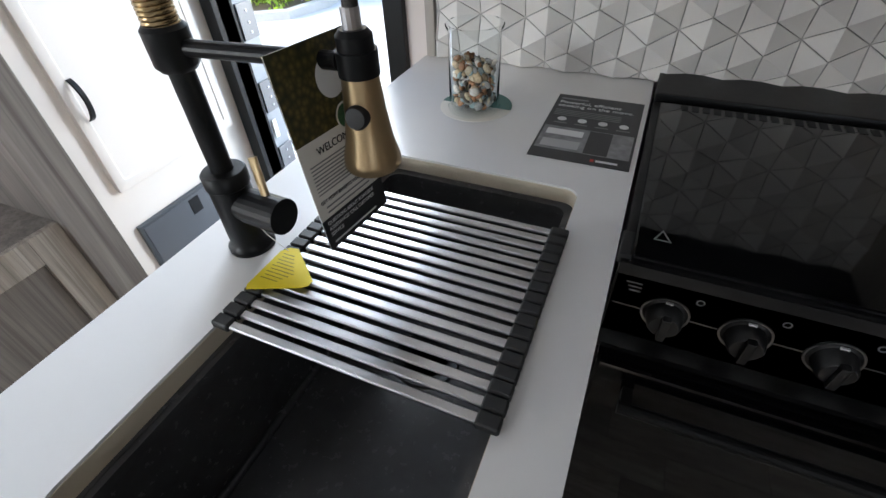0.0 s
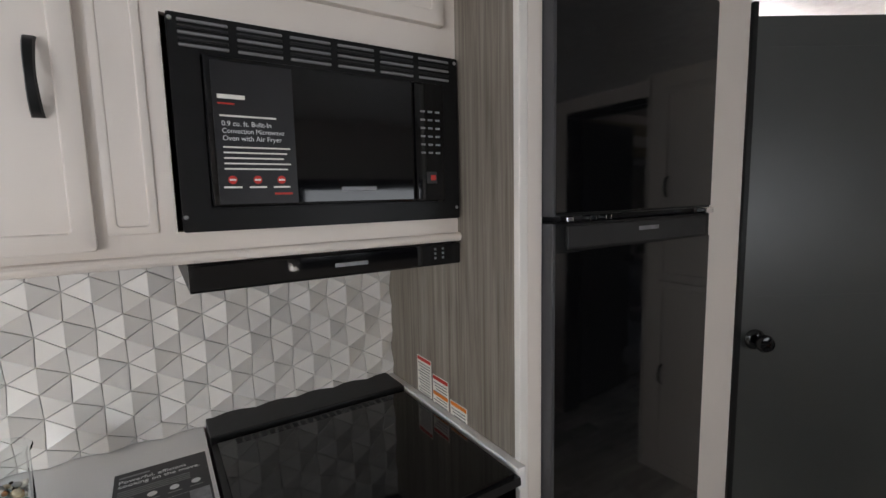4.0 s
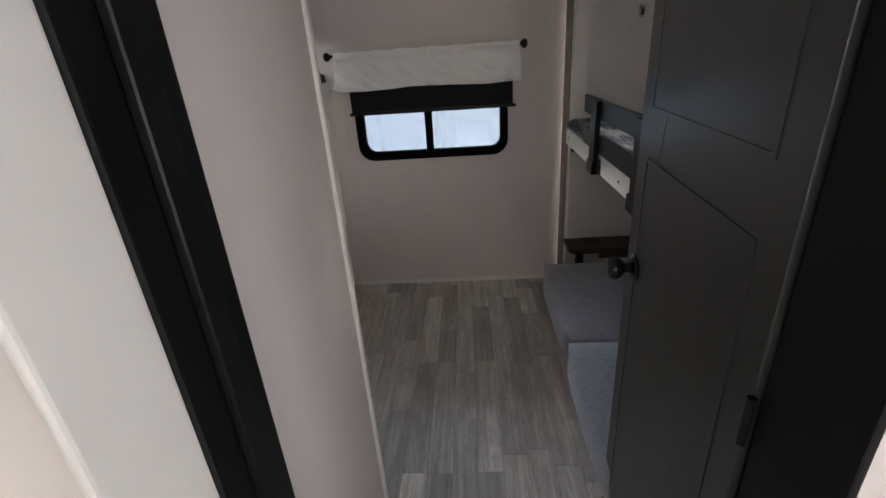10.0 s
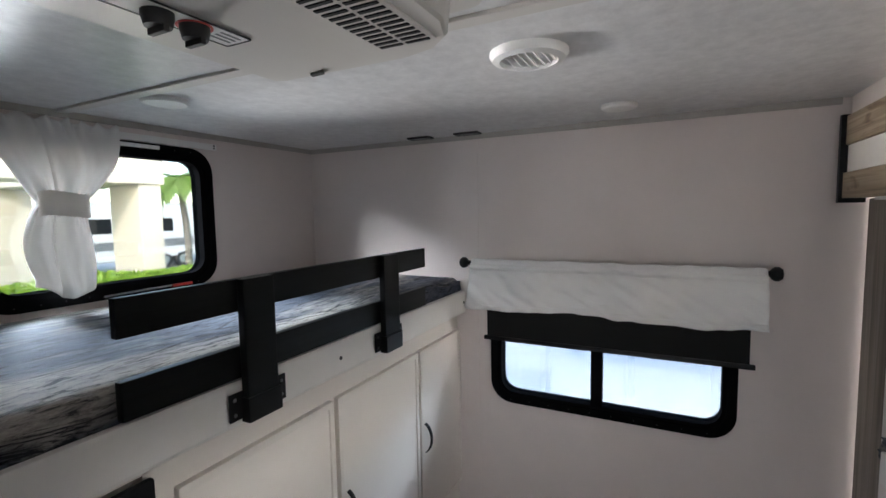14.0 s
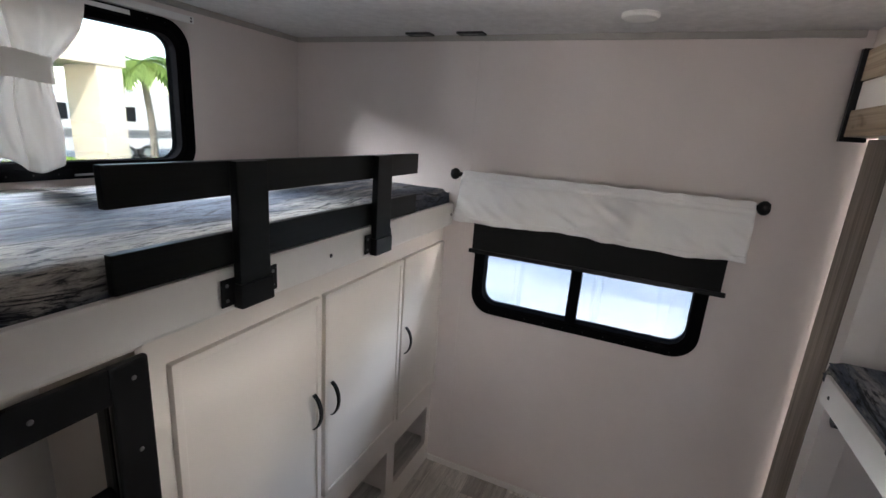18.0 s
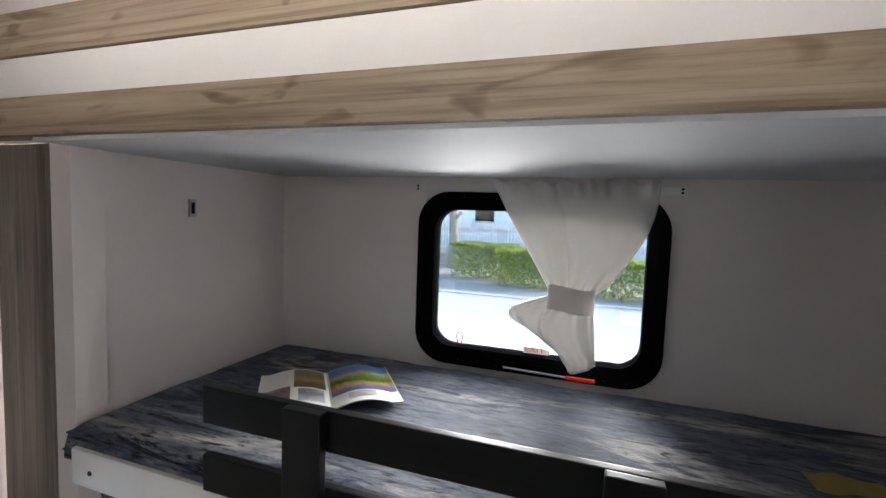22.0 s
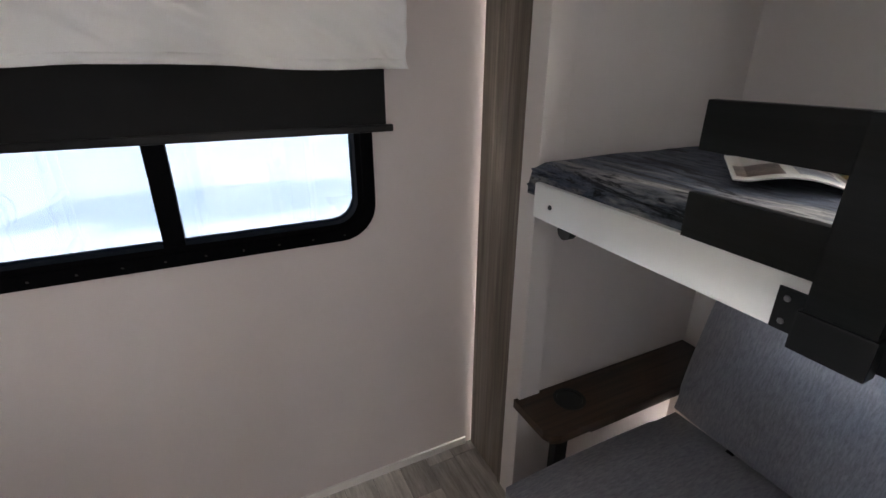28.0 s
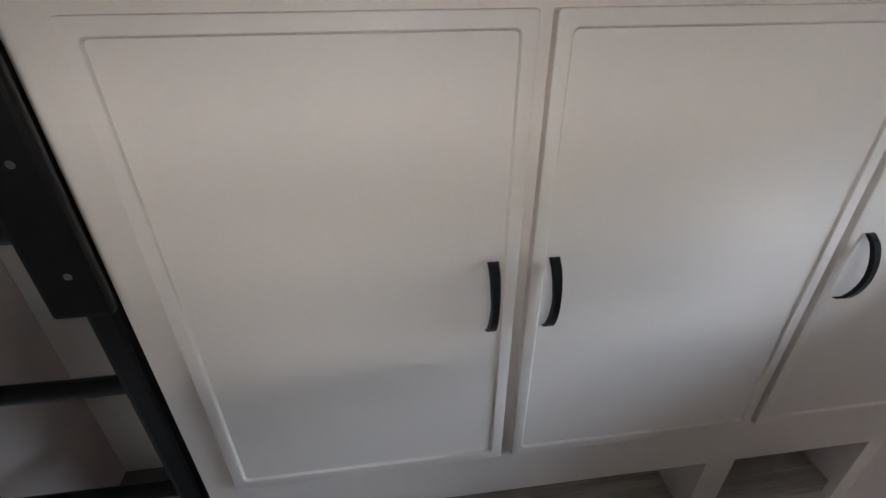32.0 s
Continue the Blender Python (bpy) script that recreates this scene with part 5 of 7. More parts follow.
for row, (y0, y1) in enumerate(((-0.435, -0.335),)):
    gr = part("grille", box(3.575, 3.80, y0, y1, ZB - 0.003, ZB + 0.004, 0.003), WARM_PLASTIC, ac)
    for k in range(15):
        for c in range(2):
            x = 3.585 + 0.0145 * k
            part("slot", box(x, x + 0.0075, y0 + 0.007 + 0.046 * c, y0 + 0.047 + 0.046 * c, ZB - 0.0045, ZB - 0.002, 0.0008, 1), BLACK, gr)
gr = part("grille", box(3.16, 3.40, -0.435, -0.335, ZB - 0.003, ZB + 0.004, 0.003), WARM_PLASTIC, ac)
for k in range(15):
    x = 3.17 + 0.0145 * k
    part("slot", box(x, x + 0.0075, -0.428, -0.342, ZB - 0.0045, ZB - 0.002, 0.0008, 1), BLACK, gr)
part("control_plate", box(3.50, 3.675, -0.195, -0.145, ZB - 0.002, ZB + 0.001, 0.0), WHITE_PLASTIC, ac, "control panel label")
ring_b = ring(rrect(3.498, 3.677, -0.197, -0.143, 0.004, 3), rrect(3.501, 3.674, -0.194, -0.146, 0.004, 3), "z", ZB - 0.0026, ZB - 0.001)
part("label_border", ring_b, BLACK, ac)
for x in (3.555, 3.605):
    kn = part("knob", lathe([(0, 0), (0.019, 0), (0.019, -0.006), (0.016, -0.018), (0, -0.018)], (x, -0.17, ZB - 0.002), 24), BLACK_PLASTIC, ac, "black control knob", 40)
    part("grip", box(x - 0.004, x + 0.004, -0.187, -0.153, ZB - 0.028, ZB - 0.018, 0.002), BLACK_PLASTIC, kn)
part("knob_ring", ring([(3.605 + 0.023 * math.cos(a), -0.17 + 0.023 * math.sin(a)) for a in (i * math.pi / 12 for i in range(24))], [(3.605 + 0.0195 * math.cos(a), -0.17 + 0.0195 * math.sin(a)) for a in (i * math.pi / 12 for i in range(24))], "z", ZB - 0.003, ZB - 0.001), RED, ac)
for k in range(3):
    part("print_bar", box(3.635, 3.667, -0.185 + 0.011 * k, -0.181 + 0.011 * k, ZB - 0.0026, ZB - 0.001), INK_GREY, ac)
part("clip", prism([(3.835, -0.19), (3.85, -0.18), (3.852, -0.15), (3.84, -0.155)], "z", ZB - 0.004, ZB + 0.01), BLACK_PLASTIC, ac)

# ---- kitchen ----
CT = 0.91
SPLASH_Y = 0.945
CX0, CX1, CY0 = -0.195, 0.354, -0.55
SX0, SX1, SY0, SY1 = -0.052, 0.283, -0.16, 0.470     # sink opening

kc = thing("kitchen_base_cabinet", (0.08, 0.2, 0), "cream base cabinet under the counter arm", "cabinet")
part("carcass", wall_y(CY0 + 0.02, CY0 + 0.036, CX0 + 0.02, CX1 - 0.02, 0, CT - 0.03, []), CREAM, kc)
part("side_panel", box(CX0 + 0.02, CX0 + 0.036, CY0 + 0.036, SPLASH_Y, 0, CT - 0.03), CREAM, kc)
part("side_panel", box(CX1 - 0.036, CX1 - 0.02, CY0 + 0.036, 0.34, 0, CT - 0.03), CREAM, kc)

ct = thing("countertop", (0.08, 0.2, CT), "white solid counter with a cut-out for the sink", "countertop")
bm = bmesh.new()
ring(rrect(CX0, CX1, CY0, SPLASH_Y - 0.002, 0.012, 6), rrect(SX0, SX1, SY0, SY1, 0.022, 6), "z", CT - 0.028, CT, bm)
part("slab", bm, QUARTZ, ct, "", 35)
part("strip", box(0.868, 0.888, 0.33, SPLASH_Y, CT - 0.028, CT + 0.018, 0.003), QUARTZ, ct, "white strip beside the cooker")
bmr = ring(rrect(SX0 - 0.006, SX1 + 0.006, SY0 - 0.006, SY1 + 0.006, 0.028, 6), rrect(SX0 + 0.001, SX1 - 0.001, SY0 + 0.001, SY1 - 0.001, 0.022, 6), "z", CT - 0.029, CT - 0.004)
part("sealant", bmr, plain("sealant", (0.62, 0.54, 0.42), 0.5), ct, "yellowed sealant line")

sk = thing("sink", (0.11, 0.15, 0.70), "deep black composite undermount sink basin", "sink")
bm = bmesh.new()
d = 0.20
ring(rrect(SX0 - 0.012, SX1 + 0.012, SY0 - 0.012, SY1 + 0.012, 0.03, 6), rrect(SX0 + 0.006, SX1 - 0.006, SY0 + 0.006, SY1 - 0.006, 0.03, 6), "z", CT - 0.028 - d, CT - 0.0285, bm)
box(SX0 - 0.01, SX1 + 0.01, SY0 - 0.01, SY1 + 0.01, CT - 0.04 - d, CT - 0.026 - d, bm=bm)
part("basin", bm, SINK, sk, "", 35)
part("ledge", ring(rrect(SX0 + 0.001, SX1 - 0.001, SY0 + 0.001, SY1 - 0.001, 0.024, 6), rrect(SX0 + 0.014, SX1 - 0.014, SY0 + 0.014, SY1 - 0.014, 0.02, 6), "z", CT - 0.042, CT - 0.0292), SINK, sk, "narrow black ledge round the basin", 35)
foot = rrect(SX0 + 0.010, SX1 - 0.010, SY0 + 0.010, SY1 - 0.010, 0.028, 6)
part("floor_fillet", tube([(x, y, CT - 0.0245 - d) for x, y in foot + foot[:1]], 0.0065, 10, cap=False), SINK, sk, "rounded edge of the basin floor", 60)
part("drain", lathe([(0.0, 0.0), (0.034, 0.0), (0.037, 0.002), (0.053, 0.004), (0.056, 0.001), (0.056, 0.0)], (0.115, 0.24, CT - 0.026 - d), 28), BLACK_METAL, sk, "", 40)

# roll-up drying rack over the sink
rack = thing("drying_rack", (0.115, 0.2, CT), "roll-up steel drying rack with black rubber ends over the sink", "dish rack")
RX0, RX1, RY0, RY1 = -0.052, 0.290, 0.050, 0.356
NB = 17
for k in range(NB):
    y = RY0 + (RY1 - RY0) * (k + 0.5) / NB
    part("bar", box(RX0 + 0.012, RX1 - 0.012, y - 0.0055, y + 0.0055, CT + 0.003, CT + 0.008, 0.0015, 1), STEEL, rack)
    for x0, x1 in ((RX0, RX0 + 0.024), (RX1 - 0.024, RX1)):
        part("end_block", box(x0, x1, y - 0.0082, y + 0.0082, CT + 0.0005, CT + 0.0115, 0.002, 1), BLACK_PLASTIC, rack)

# tap
FX, FY = -0.110, 0.186
tap = thing("kitchen_tap", (FX, FY, CT), "black and brass coil-spring kitchen tap", "tap")
body = part("body", lathe([(0, 0), (0.031, 0), (0.031, 0.006), (0.027, 0.010), (0.0255, 0.018), (0.0255, 0.098), (0.0275, 0.100), (0.0275, 0.116), (0.025, 0.119), (0.016, 0.120), (0.0, 0.120)], (FX, FY, CT), 32), BLACK_METAL, tap, "matt black tap body", 40)
hv = Vector((1.0, -0.06, 0.0)).normalized()
arm0 = Vector((FX, FY, CT + 0.072))
part("valve", tube([arm0, arm0 + hv * 0.026, arm0 + hv * 0.027, arm0 + hv * 0.082], [0.021, 0.021, 0.023, 0.023], 24), BLACK_METAL, body, "black valve body")
part("lever", tube([arm0 + hv * 0.056 + Vector((0, 0.004, 0.018)), arm0 + hv * 0.044 + Vector((0, 0.014, 0.066))], 0.0052, 14), BRASS, body, "slim brass lever")
part("column", tube([(FX, FY, CT + 0.11), (FX, FY, CT + 0.25)], 0.0135, 20), BLACK_METAL, tap, "", 40)
part("collar", lathe([(0, 0), (0.018, 0), (0.0225, 0.006), (0.0225, 0.040), (0.019, 0.044), (0, 0.044)], (FX, FY, CT + 0.240), 28), BLACK_METAL, tap, "", 40)
sd = Vector((0.995, 0.09, 0)).normalized()      # towards the sink
cl = Vector((FX, FY, CT + 0.262))
tip = cl + sd * 0.208 + Vector((0, 0, 0.0))
part("arm", tube([cl + sd * 0.018, tip - sd * 0.02], 0.0085, 16), BLACK_METAL, tap)
part("holder_ring", lathe([(0.0150, -0.010), (0.0190, -0.010), (0.0190, 0.012), (0.0150, 0.012)], tip, 24), BLACK_METAL, tap, "black holder ring", 40)
# hose arc from the column to the spray head
arc = []
N = 60
for i in range(N + 1):
    f = i / N
    if f < 0.25:
        arc.append(cl + Vector((0, 0, 0.02 + 0.11 * f / 0.25)))
    elif f < 0.8:
        a = math.pi * (f - 0.25) / 0.55
        arc.append(cl + Vector((0, 0, 0.13)) + sd * (0.106 - 0.106 * math.cos(a)) + Vector((0, 0, 0.090 * math.sin(a) - 0.015 * (1 - math.cos(a)) / 2)))
    else:
        k = (f - 0.8) / 0.2
        arc.append(cl + Vector((0, 0, 0.115 - 0.088 * k)) + sd * (0.212 - 0.004 * k))
part("hose", tube(arc, 0.0072, 12), BRAID, tap, "black braided hose", 60)
part("hose_end", tube([tip + Vector((0, 0, 0.046)), tip + Vector((0, 0, 0.028))], 0.0085, 14), STEEL, tap, "braided steel hose end")


def coil(path, r, wire, turns, f0, f1):
    P = [Vector(p) for p in path]
    n = int(turns * 14)
    out = []
    side0 = sd.cross(Vector((0, 0, 1)))
    for i in range(n + 1):
        f = f0 + (f1 - f0) * i / n
        s = f * (len(P) - 1)
        k = min(int(s), len(P) - 2)
        p = P[k].lerp(P[k + 1], s - k)
        d = (P[k + 1] - P[k]).normalized()
        up = d.cross(side0).normalized()
        a = 2 * math.pi * turns * i / n
        out.append(p + (side0 * math.cos(a) + up * math.sin(a)) * r)
    return tube(out, wire, 6)


part("coil_spring", coil(arc, 0.0168, 0.0022, 17, 0.10, 0.70), COIL, tap, "bronze coil spring", 60)
part("coil_spring", coil(arc, 0.0160, 0.0024, 10, 0.0, 0.10), COIL, tap, "tight bronze coil", 60)
part("coil_spring", coil(arc, 0.0115, 0.0024, 5, 0.70, 0.74), COIL, tap, "tight bronze coil", 60)
sh = part("spray_head", lathe([(0, -0.103), (0.0275, -0.103), (0.0295, -0.099), (0.0285, -0.091), (0.0235, -0.072), (0.0200, -0.045), (0.0180, -0.020), (0.0172, -0.006), (0, -0.006)], tip, 32), BRASS, tap, "brushed brass spray head", 40)
part("neck", lathe([(0, 0.010), (0.0165, 0.010), (0.0165, 0.024), (0.012, 0.029), (0, 0.029)], tip, 28), BLACK_METAL, tap, "", 40)
part("button", lathe([(0, -0.012), (0.0105, -0.012), (0.0115, 0.002), (0.0095, 0.006), (0, 0.007)], tip + Vector((0.004, -0.0205, -0.042)), 20, (0.15, -1, 0.18)), BLACK_PLASTIC, sh, "round black spray button", 40)

# hanging welcome card on the tap
card = thing("welcome_card", (0.0, 0.27, CT), "printed hanging welcome card with forest photo on the tap", "card")
cu_ = Vector((0.0973, 0.995, -0.03)).normalized()
cv_ = (Vector((-0.025, 0.017, 0.185)) - cu_ * cu_.dot(Vector((-0.025, 0.017, 0.185)))).normalized()
cn_ = cv_.cross(cu_)
cw = 0.100
MC = Matrix(((cu_.x, cn_.x, cv_.x, 0.079), (cu_.y, cn_.y, cv_.y, 0.131), (cu_.z, cn_.z, cv_.z, 1.004), (0, 0, 0, 1)))


def card_box(nm, u0, u1, z0, z1, mat, off=0.0, lab=""):
    return part(nm, box(u0, u1, -0.0006 - off, 0.0006 + off, z0, z1, m=MC), mat, card, lab)


CH = 0.192
fm, fnt, fb = node_mat("forest_photo")
vn = fnt.nodes.new("ShaderNodeTexVoronoi")
vn.inputs["Scale"].default_value = 170
fnt.links.new(coords(fnt), vn.inputs["Vector"])
fnt.links.new(ramp(fnt, vn.outputs["Distance"], [(0.0, (0.16, 0.125, 0.035)), (0.6, (0.045, 0.04, 0.012)), (1.0, (0.01, 0.012, 0.005))]), fb.inputs["Base Color"])
fb.inputs["Roughness"].default_value = 0.4
card_box("sheet", 0, cw, 0, CH, PAPER)
card_box("dark_footer", 0, cw, 0.0, 0.034, PRINT_DARK, 0.0004, "black printed footer")
card_box("photo", 0, cw, 0.112, CH, fm, 0.0004, "forest photograph")
for r_, off, mat in ((0.0135, 0.0012, PAPER), (0.0115, 0.0016, plain("leaf_print", (0.05, 0.13, 0.05), 0.5, var=0.5, scale=150))):
    part("logo_disc", lathe([(0, -off), (r_, -off), (r_, off), (0, off)], MC @ Vector((0.072, 0, 0.117)), 24, MC.to_3x3() @ Vector((0, 1, 0))), mat, card)


def card_text(t, size, u, z, mat):
    return words(t, size, MC @ Matrix.Translation((u, -0.0012, z)) @ pose(0, 0, 0, 90, 0, 0), mat, card)


card_text("WELCOME", 0.0105, 0.022, 0.094, PRINT_DARK)
for k in range(9):
    card_box("text_bar", 0.008, cw - 0.010 - 0.007 * (k % 3), 0.0885 - 0.0036 * k, 0.0896 - 0.0036 * k, INK_GREY, 0.0004)
card_text("GET MORE BENEFITS WHEN YOU", 0.0052, 0.006, 0.049, PRINT_DARK)
for k in range(2):
    card_box("text_bar", 0.012, cw - 0.02, 0.044 - 0.0055 * k, 0.0455 - 0.0055 * k, INK_GREY, 0.0004)
card_text("QUESTIONS ABOUT ROADSIDE", 0.0054, 0.006, 0.026, INK_WHITE)
card_text("ASSISTANCE? CALL CUSTOMER", 0.0054, 0.006, 0.0195, INK_WHITE)
card_text("SERVICE", 0.0054, 0.006, 0.013, INK_WHITE)
card_box("text_bar", 0.008, cw - 0.02, 0.005, 0.007, INK_WHITE, 0.0006)
# Disc laid on the card; light seen through the hole is its white colour.
part("hanger_hole_disc", lathe([(0, -0.0012), (0.019, -0.0012), (0.019, 0.0012), (0, 0.0012)], MC @ Vector((cw * 0.66, 0, CH - 0.036)), 24, MC.to_3x3() @ Vector((0, 1, 0))), INK_WHITE, card, "round white disc painted as the brightness through the punched hole")

# yellow care tag on a string
ytag = thing("care_tag", (-0.035, 0.165, CT), "yellow triangular paper care tag lying by the rack", "tag")
MY = pose(0, 0, CT + 0.0125, 0, 0, 0)
part("tag", prism([(-0.046, 0.105), (0.016, 0.131), (0.022, 0.137), (0.022, 0.146), (-0.030, 0.188), (-0.042, 0.186), (-0.050, 0.176), (-0.050, 0.112)], lambda u, v, w: MY @ Vector((u, v, w)), 0, 0.0009), YELLOW, ytag)
OLIVE = plain("olive_ink", (0.34, 0.25, 0.01), 0.5, var=0.1, scale=200)
for k in range(9):
    part("text_bar", box(-0.043 + 0.002 * (k % 2), -0.006 - 0.004 * abs(k - 3), 0.128 + 0.0056 * k, 0.1293 + 0.0056 * k, 0.001, 0.0012, m=MY), OLIVE, ytag)
part("string", tube([MY @ Vector((-0.040, 0.180, 0.001)), (FX + 0.035, FY + 0.0, CT + 0.025), (FX + 0.03, FY - 0.01, CT + 0.06)], 0.0006, 5), PAPER, ytag)
FADED = plain("faded_red_ink", (0.72, 0.55, 0.54), 0.5, var=0.1, scale=200)
for k in range(5):
    part("care_print", box(-0.165, -0.088 - 0.012 * (k % 2), 0.398 + 0.010 * k, 0.4005 + 0.010 * k, CT, CT + 0.0004), FADED, ct, "faded red printed line on the counter")

# glass jar with pebbles on a round leaflet
jx, jy = 0.030, 0.685
rl = thing("round_leaflet", (jx, jy, CT), "round dark green and white leaflet under the glass jar", "leaflet")
part("sheet", lathe([(0, 0.0004), (0.073, 0.0004), (0.073, 0.0012), (0, 0.0012)], (jx, jy + 0.012, CT), 40), PAPER, rl)
part("green_half", prism([(jx + 0.073 * math.cos(a), jy + 0.012 + 0.073 * math.sin(a)) for a in (math.pi * k / 20 for k in range(21))], "z", CT + 0.0014, CT + 0.0018), plain("teal_print", (0.02, 0.12, 0.10), 0.4), rl)
jar = thing("glass_jar", (jx, jy, CT), "clear glass jar half full of coloured pebbles", "jar")
RJ = 0.049
part("glass", lathe([(0, 0.002), (RJ + 0.002, 0.002), (RJ + 0.003, 0.008), (RJ, 0.013), (RJ, 0.150), (RJ + 0.004, 0.156), (RJ + 0.005, 0.160), (RJ + 0.002, 0.163), (RJ - 0.002, 0.160), (RJ - 0.0035, 0.150), (RJ - 0.0035, 0.012), (0, 0.010)], (jx, jy, CT), 40), CLEAR, jar, "clear glass", 40)
PEB = [plain("pebble_" + n, c, 0.25, var=0.2, scale=80) for n, c in (("white", (0.74, 0.70, 0.63)), ("tan", (0.55, 0.42, 0.27)), ("rust", (0.42, 0.22, 0.12)), ("grey", (0.36, 0.35, 0.33)), ("dark", (0.10, 0.085, 0.07)), ("sand", (0.62, 0.52, 0.36)), ("sea", (0.36, 0.46, 0.46)))]
rnd = random.Random(5)
for k in range(260):
    a, r_ = rnd.uniform(0, 6.283), (RJ - 0.012) * math.sqrt(rnd.random())
    if k % 2:
        r_ = RJ - 0.0125
    z = CT + 0.015 + 0.080 * rnd.random() ** 0.9
    s = rnd.uniform(0.0045, 0.0105)
    t = bmesh.new()
    bmesh.ops.create_icosphere(t, subdivisions=2, radius=1)
    t.transform(Matrix.Translation((jx + r_ * math.cos(a), jy + r_ * math.sin(a), z)) @ Euler((rnd.uniform(0, 3), rnd.uniform(0, 3), 0)).to_matrix().to_4x4() @ Matrix.Diagonal((s, s * rnd.uniform(0.6, 1), s * rnd.uniform(0.4, 0.7), 1)))
    part("pebble", t, rnd.choice(PEB), jar, "", 180)

# appliance leaflet
lea = thing("appliance_leaflet", (0.262, 0.676, CT), "black printed appliance leaflet lying on the counter", "leaflet")
LX0, LX1, LY0, LY1 = 0.178, 0.346, 0.545, 0.808
part("sheet", box(LX0, LX1, LY0, LY1, CT + 0.0003, CT + 0.0010), PRINT_DARK, lea)
ZT = CT + 0.0012
words("Powerful, efficient", 0.0165, Matrix.Translation((LX0 + 0.008, LY1 - 0.045, ZT)), INK_WHITE, lea)
words("cooking on the move.", 0.0165, Matrix.Translation((LX0 + 0.008, LY1 - 0.061, ZT)), INK_WHITE, lea)
for k in range(4):
    part("text_bar", box(LX0 + 0.008, LX1 - 0.035, LY1 - 0.075 - 0.007 * k, LY1 - 0.0725 - 0.007 * k, ZT - 0.0002, ZT), INK_GREY, lea)
    part("badge", lathe([(0, 0), (0.0085, 0), (0.0085, 0.0002), (0, 0.0002)], (LX0 + 0.028 + 0.038 * k, LY1 - 0.112, ZT), 20), INK_WHITE, lea, "round white badge")
    part("text_bar", box(LX0 + 0.016 + 0.038 * k, LX0 + 0.040 + 0.038 * k, LY1 - 0.130, LY1 - 0.127, ZT - 0.0002, ZT), INK_GREY, lea)
part("photo", box(LX0 + 0.004, LX1 - 0.004, LY0 + 0.032, LY0 + 0.118, ZT - 0.0002, ZT), PRINT_GREY, lea, "grey kitchen photograph")
part("photo_unit", box(LX0 + 0.088, LX0 + 0.128, LY0 + 0.034, LY0 + 0.116, ZT, ZT + 0.0002), PRINT_DARK, lea)
part("photo_unit", box(LX0 + 0.012, LX0 + 0.078, LY0 + 0.086, LY0 + 0.108, ZT, ZT + 0.0002), INK_WHITE, lea)
part("photo_unit", box(LX0 + 0.012, LX0 + 0.078, LY0 + 0.04, LY0 + 0.068, ZT, ZT + 0.0002), plain("photo_white", (0.45, 0.45, 0.46), 0.5), lea)
part("logo_mark", box(LX1 - 0.055, LX1 - 0.02, LY0 + 0.012, LY0 + 0.018, ZT - 0.0002, ZT), INK_WHITE, lea)
part("logo_mark", box(LX1 - 0.064, LX1 - 0.058, LY0 + 0.011, LY0 + 0.019, ZT - 0.0002, ZT), RED, lea)
part("logo_mark", box(LX0 + 0.008, LX0 + 0.062, LY1 - 0.022, LY1 - 0.016, ZT - 0.0002, ZT), PRINT_GREY, lea)

# cooker
KNOBS = (0.433, 0.528, 0.622, 0.714, 0.805)
VX0, VX1, VY0, VY1 = 0.360, 0.866, 0.335, SPLASH_Y - 0.003
ck = thing("cooker", (0.61, 0.6, 0), "black glass-topped gas cooker with five knobs", "cooker")
part("body", box(VX0, VX1, VY0, VY1, 0.05, CT - 0.005, 0.003), BLACK_METAL, ck)
part("oven_door", box(VX0 + 0.006, VX1 - 0.006, VY0 - 0.045, VY0, 0.12, 0.750, 0.006), GLOSS_BLACK, ck)
part("oven_handle", tube([(VX0 + 0.05, VY0 - 0.075, 0.70), (VX1 - 0.05, VY0 - 0.075, 0.70)], 0.010, 14), BLACK_METAL, ck)
for x in (VX0 + 0.06, VX1 - 0.06):
    part("handle_post", box(x - 0.008, x + 0.008, VY0 - 0.075, VY0 - 0.044, 0.69, 0.71, 0.002), BLACK_METAL, ck)
pan = bmesh.new()
prism([(VY0 + 0.03, CT + 0.006), (VY0 - 0.014, CT + 0.006), (VY0 - 0.016, CT - 0.010), (VY0 - 0.004, CT - 0.018), (VY0, CT - 0.022), (VY0, CT - 0.138), (VY0 - 0.020, CT - 0.146), (VY0 - 0.020, CT - 0.156), (VY0 + 0.03, CT - 0.156)], "x", VX0, VX1, 0.002, pan)
part("control_panel", pan, COOKER_BLACK, ck, "upright black control panel", 35)
part("panel_seam", box(VX0 + 0.006, VX1 - 0.006, VY0 - 0.0015, VY0, CT - 0.079, CT - 0.0775), RING_STEEL, ck)
lid = part("glass_lid", box(VX0 + 0.012, VX1 - 0.008, VY0 - 0.006, VY1 - 0.135, CT + 0.006, CT + 0.014, 0.003), GLOSS_BLACK, ck, "glossy black glass lid")
bm = bmesh.new()
box(VX0, VX1, VY1 - 0.125, VY1, CT - 0.01, CT + 0.023, 0.005, bm=bm)
part("rear_rail", bm, BLACK_METAL, ck)
part("top_frame", box(VX0, VX1, VY0 + 0.030, VY1 - 0.125, CT - 0.01, CT + 0.006, 0.003), BLACK_METAL, ck)
for k in range(22):
    x = VX0 + 0.05 + 0.0185 * k
    part("vent_slot", box(x, x + 0.012, VY1 - 0.168, VY1 - 0.146, CT + 0.0141, CT + 0.0148), BLACK, lid)
nrm = Vector((0, -1, 0))
q = Matrix.Rotation(radians(90), 4, "X")
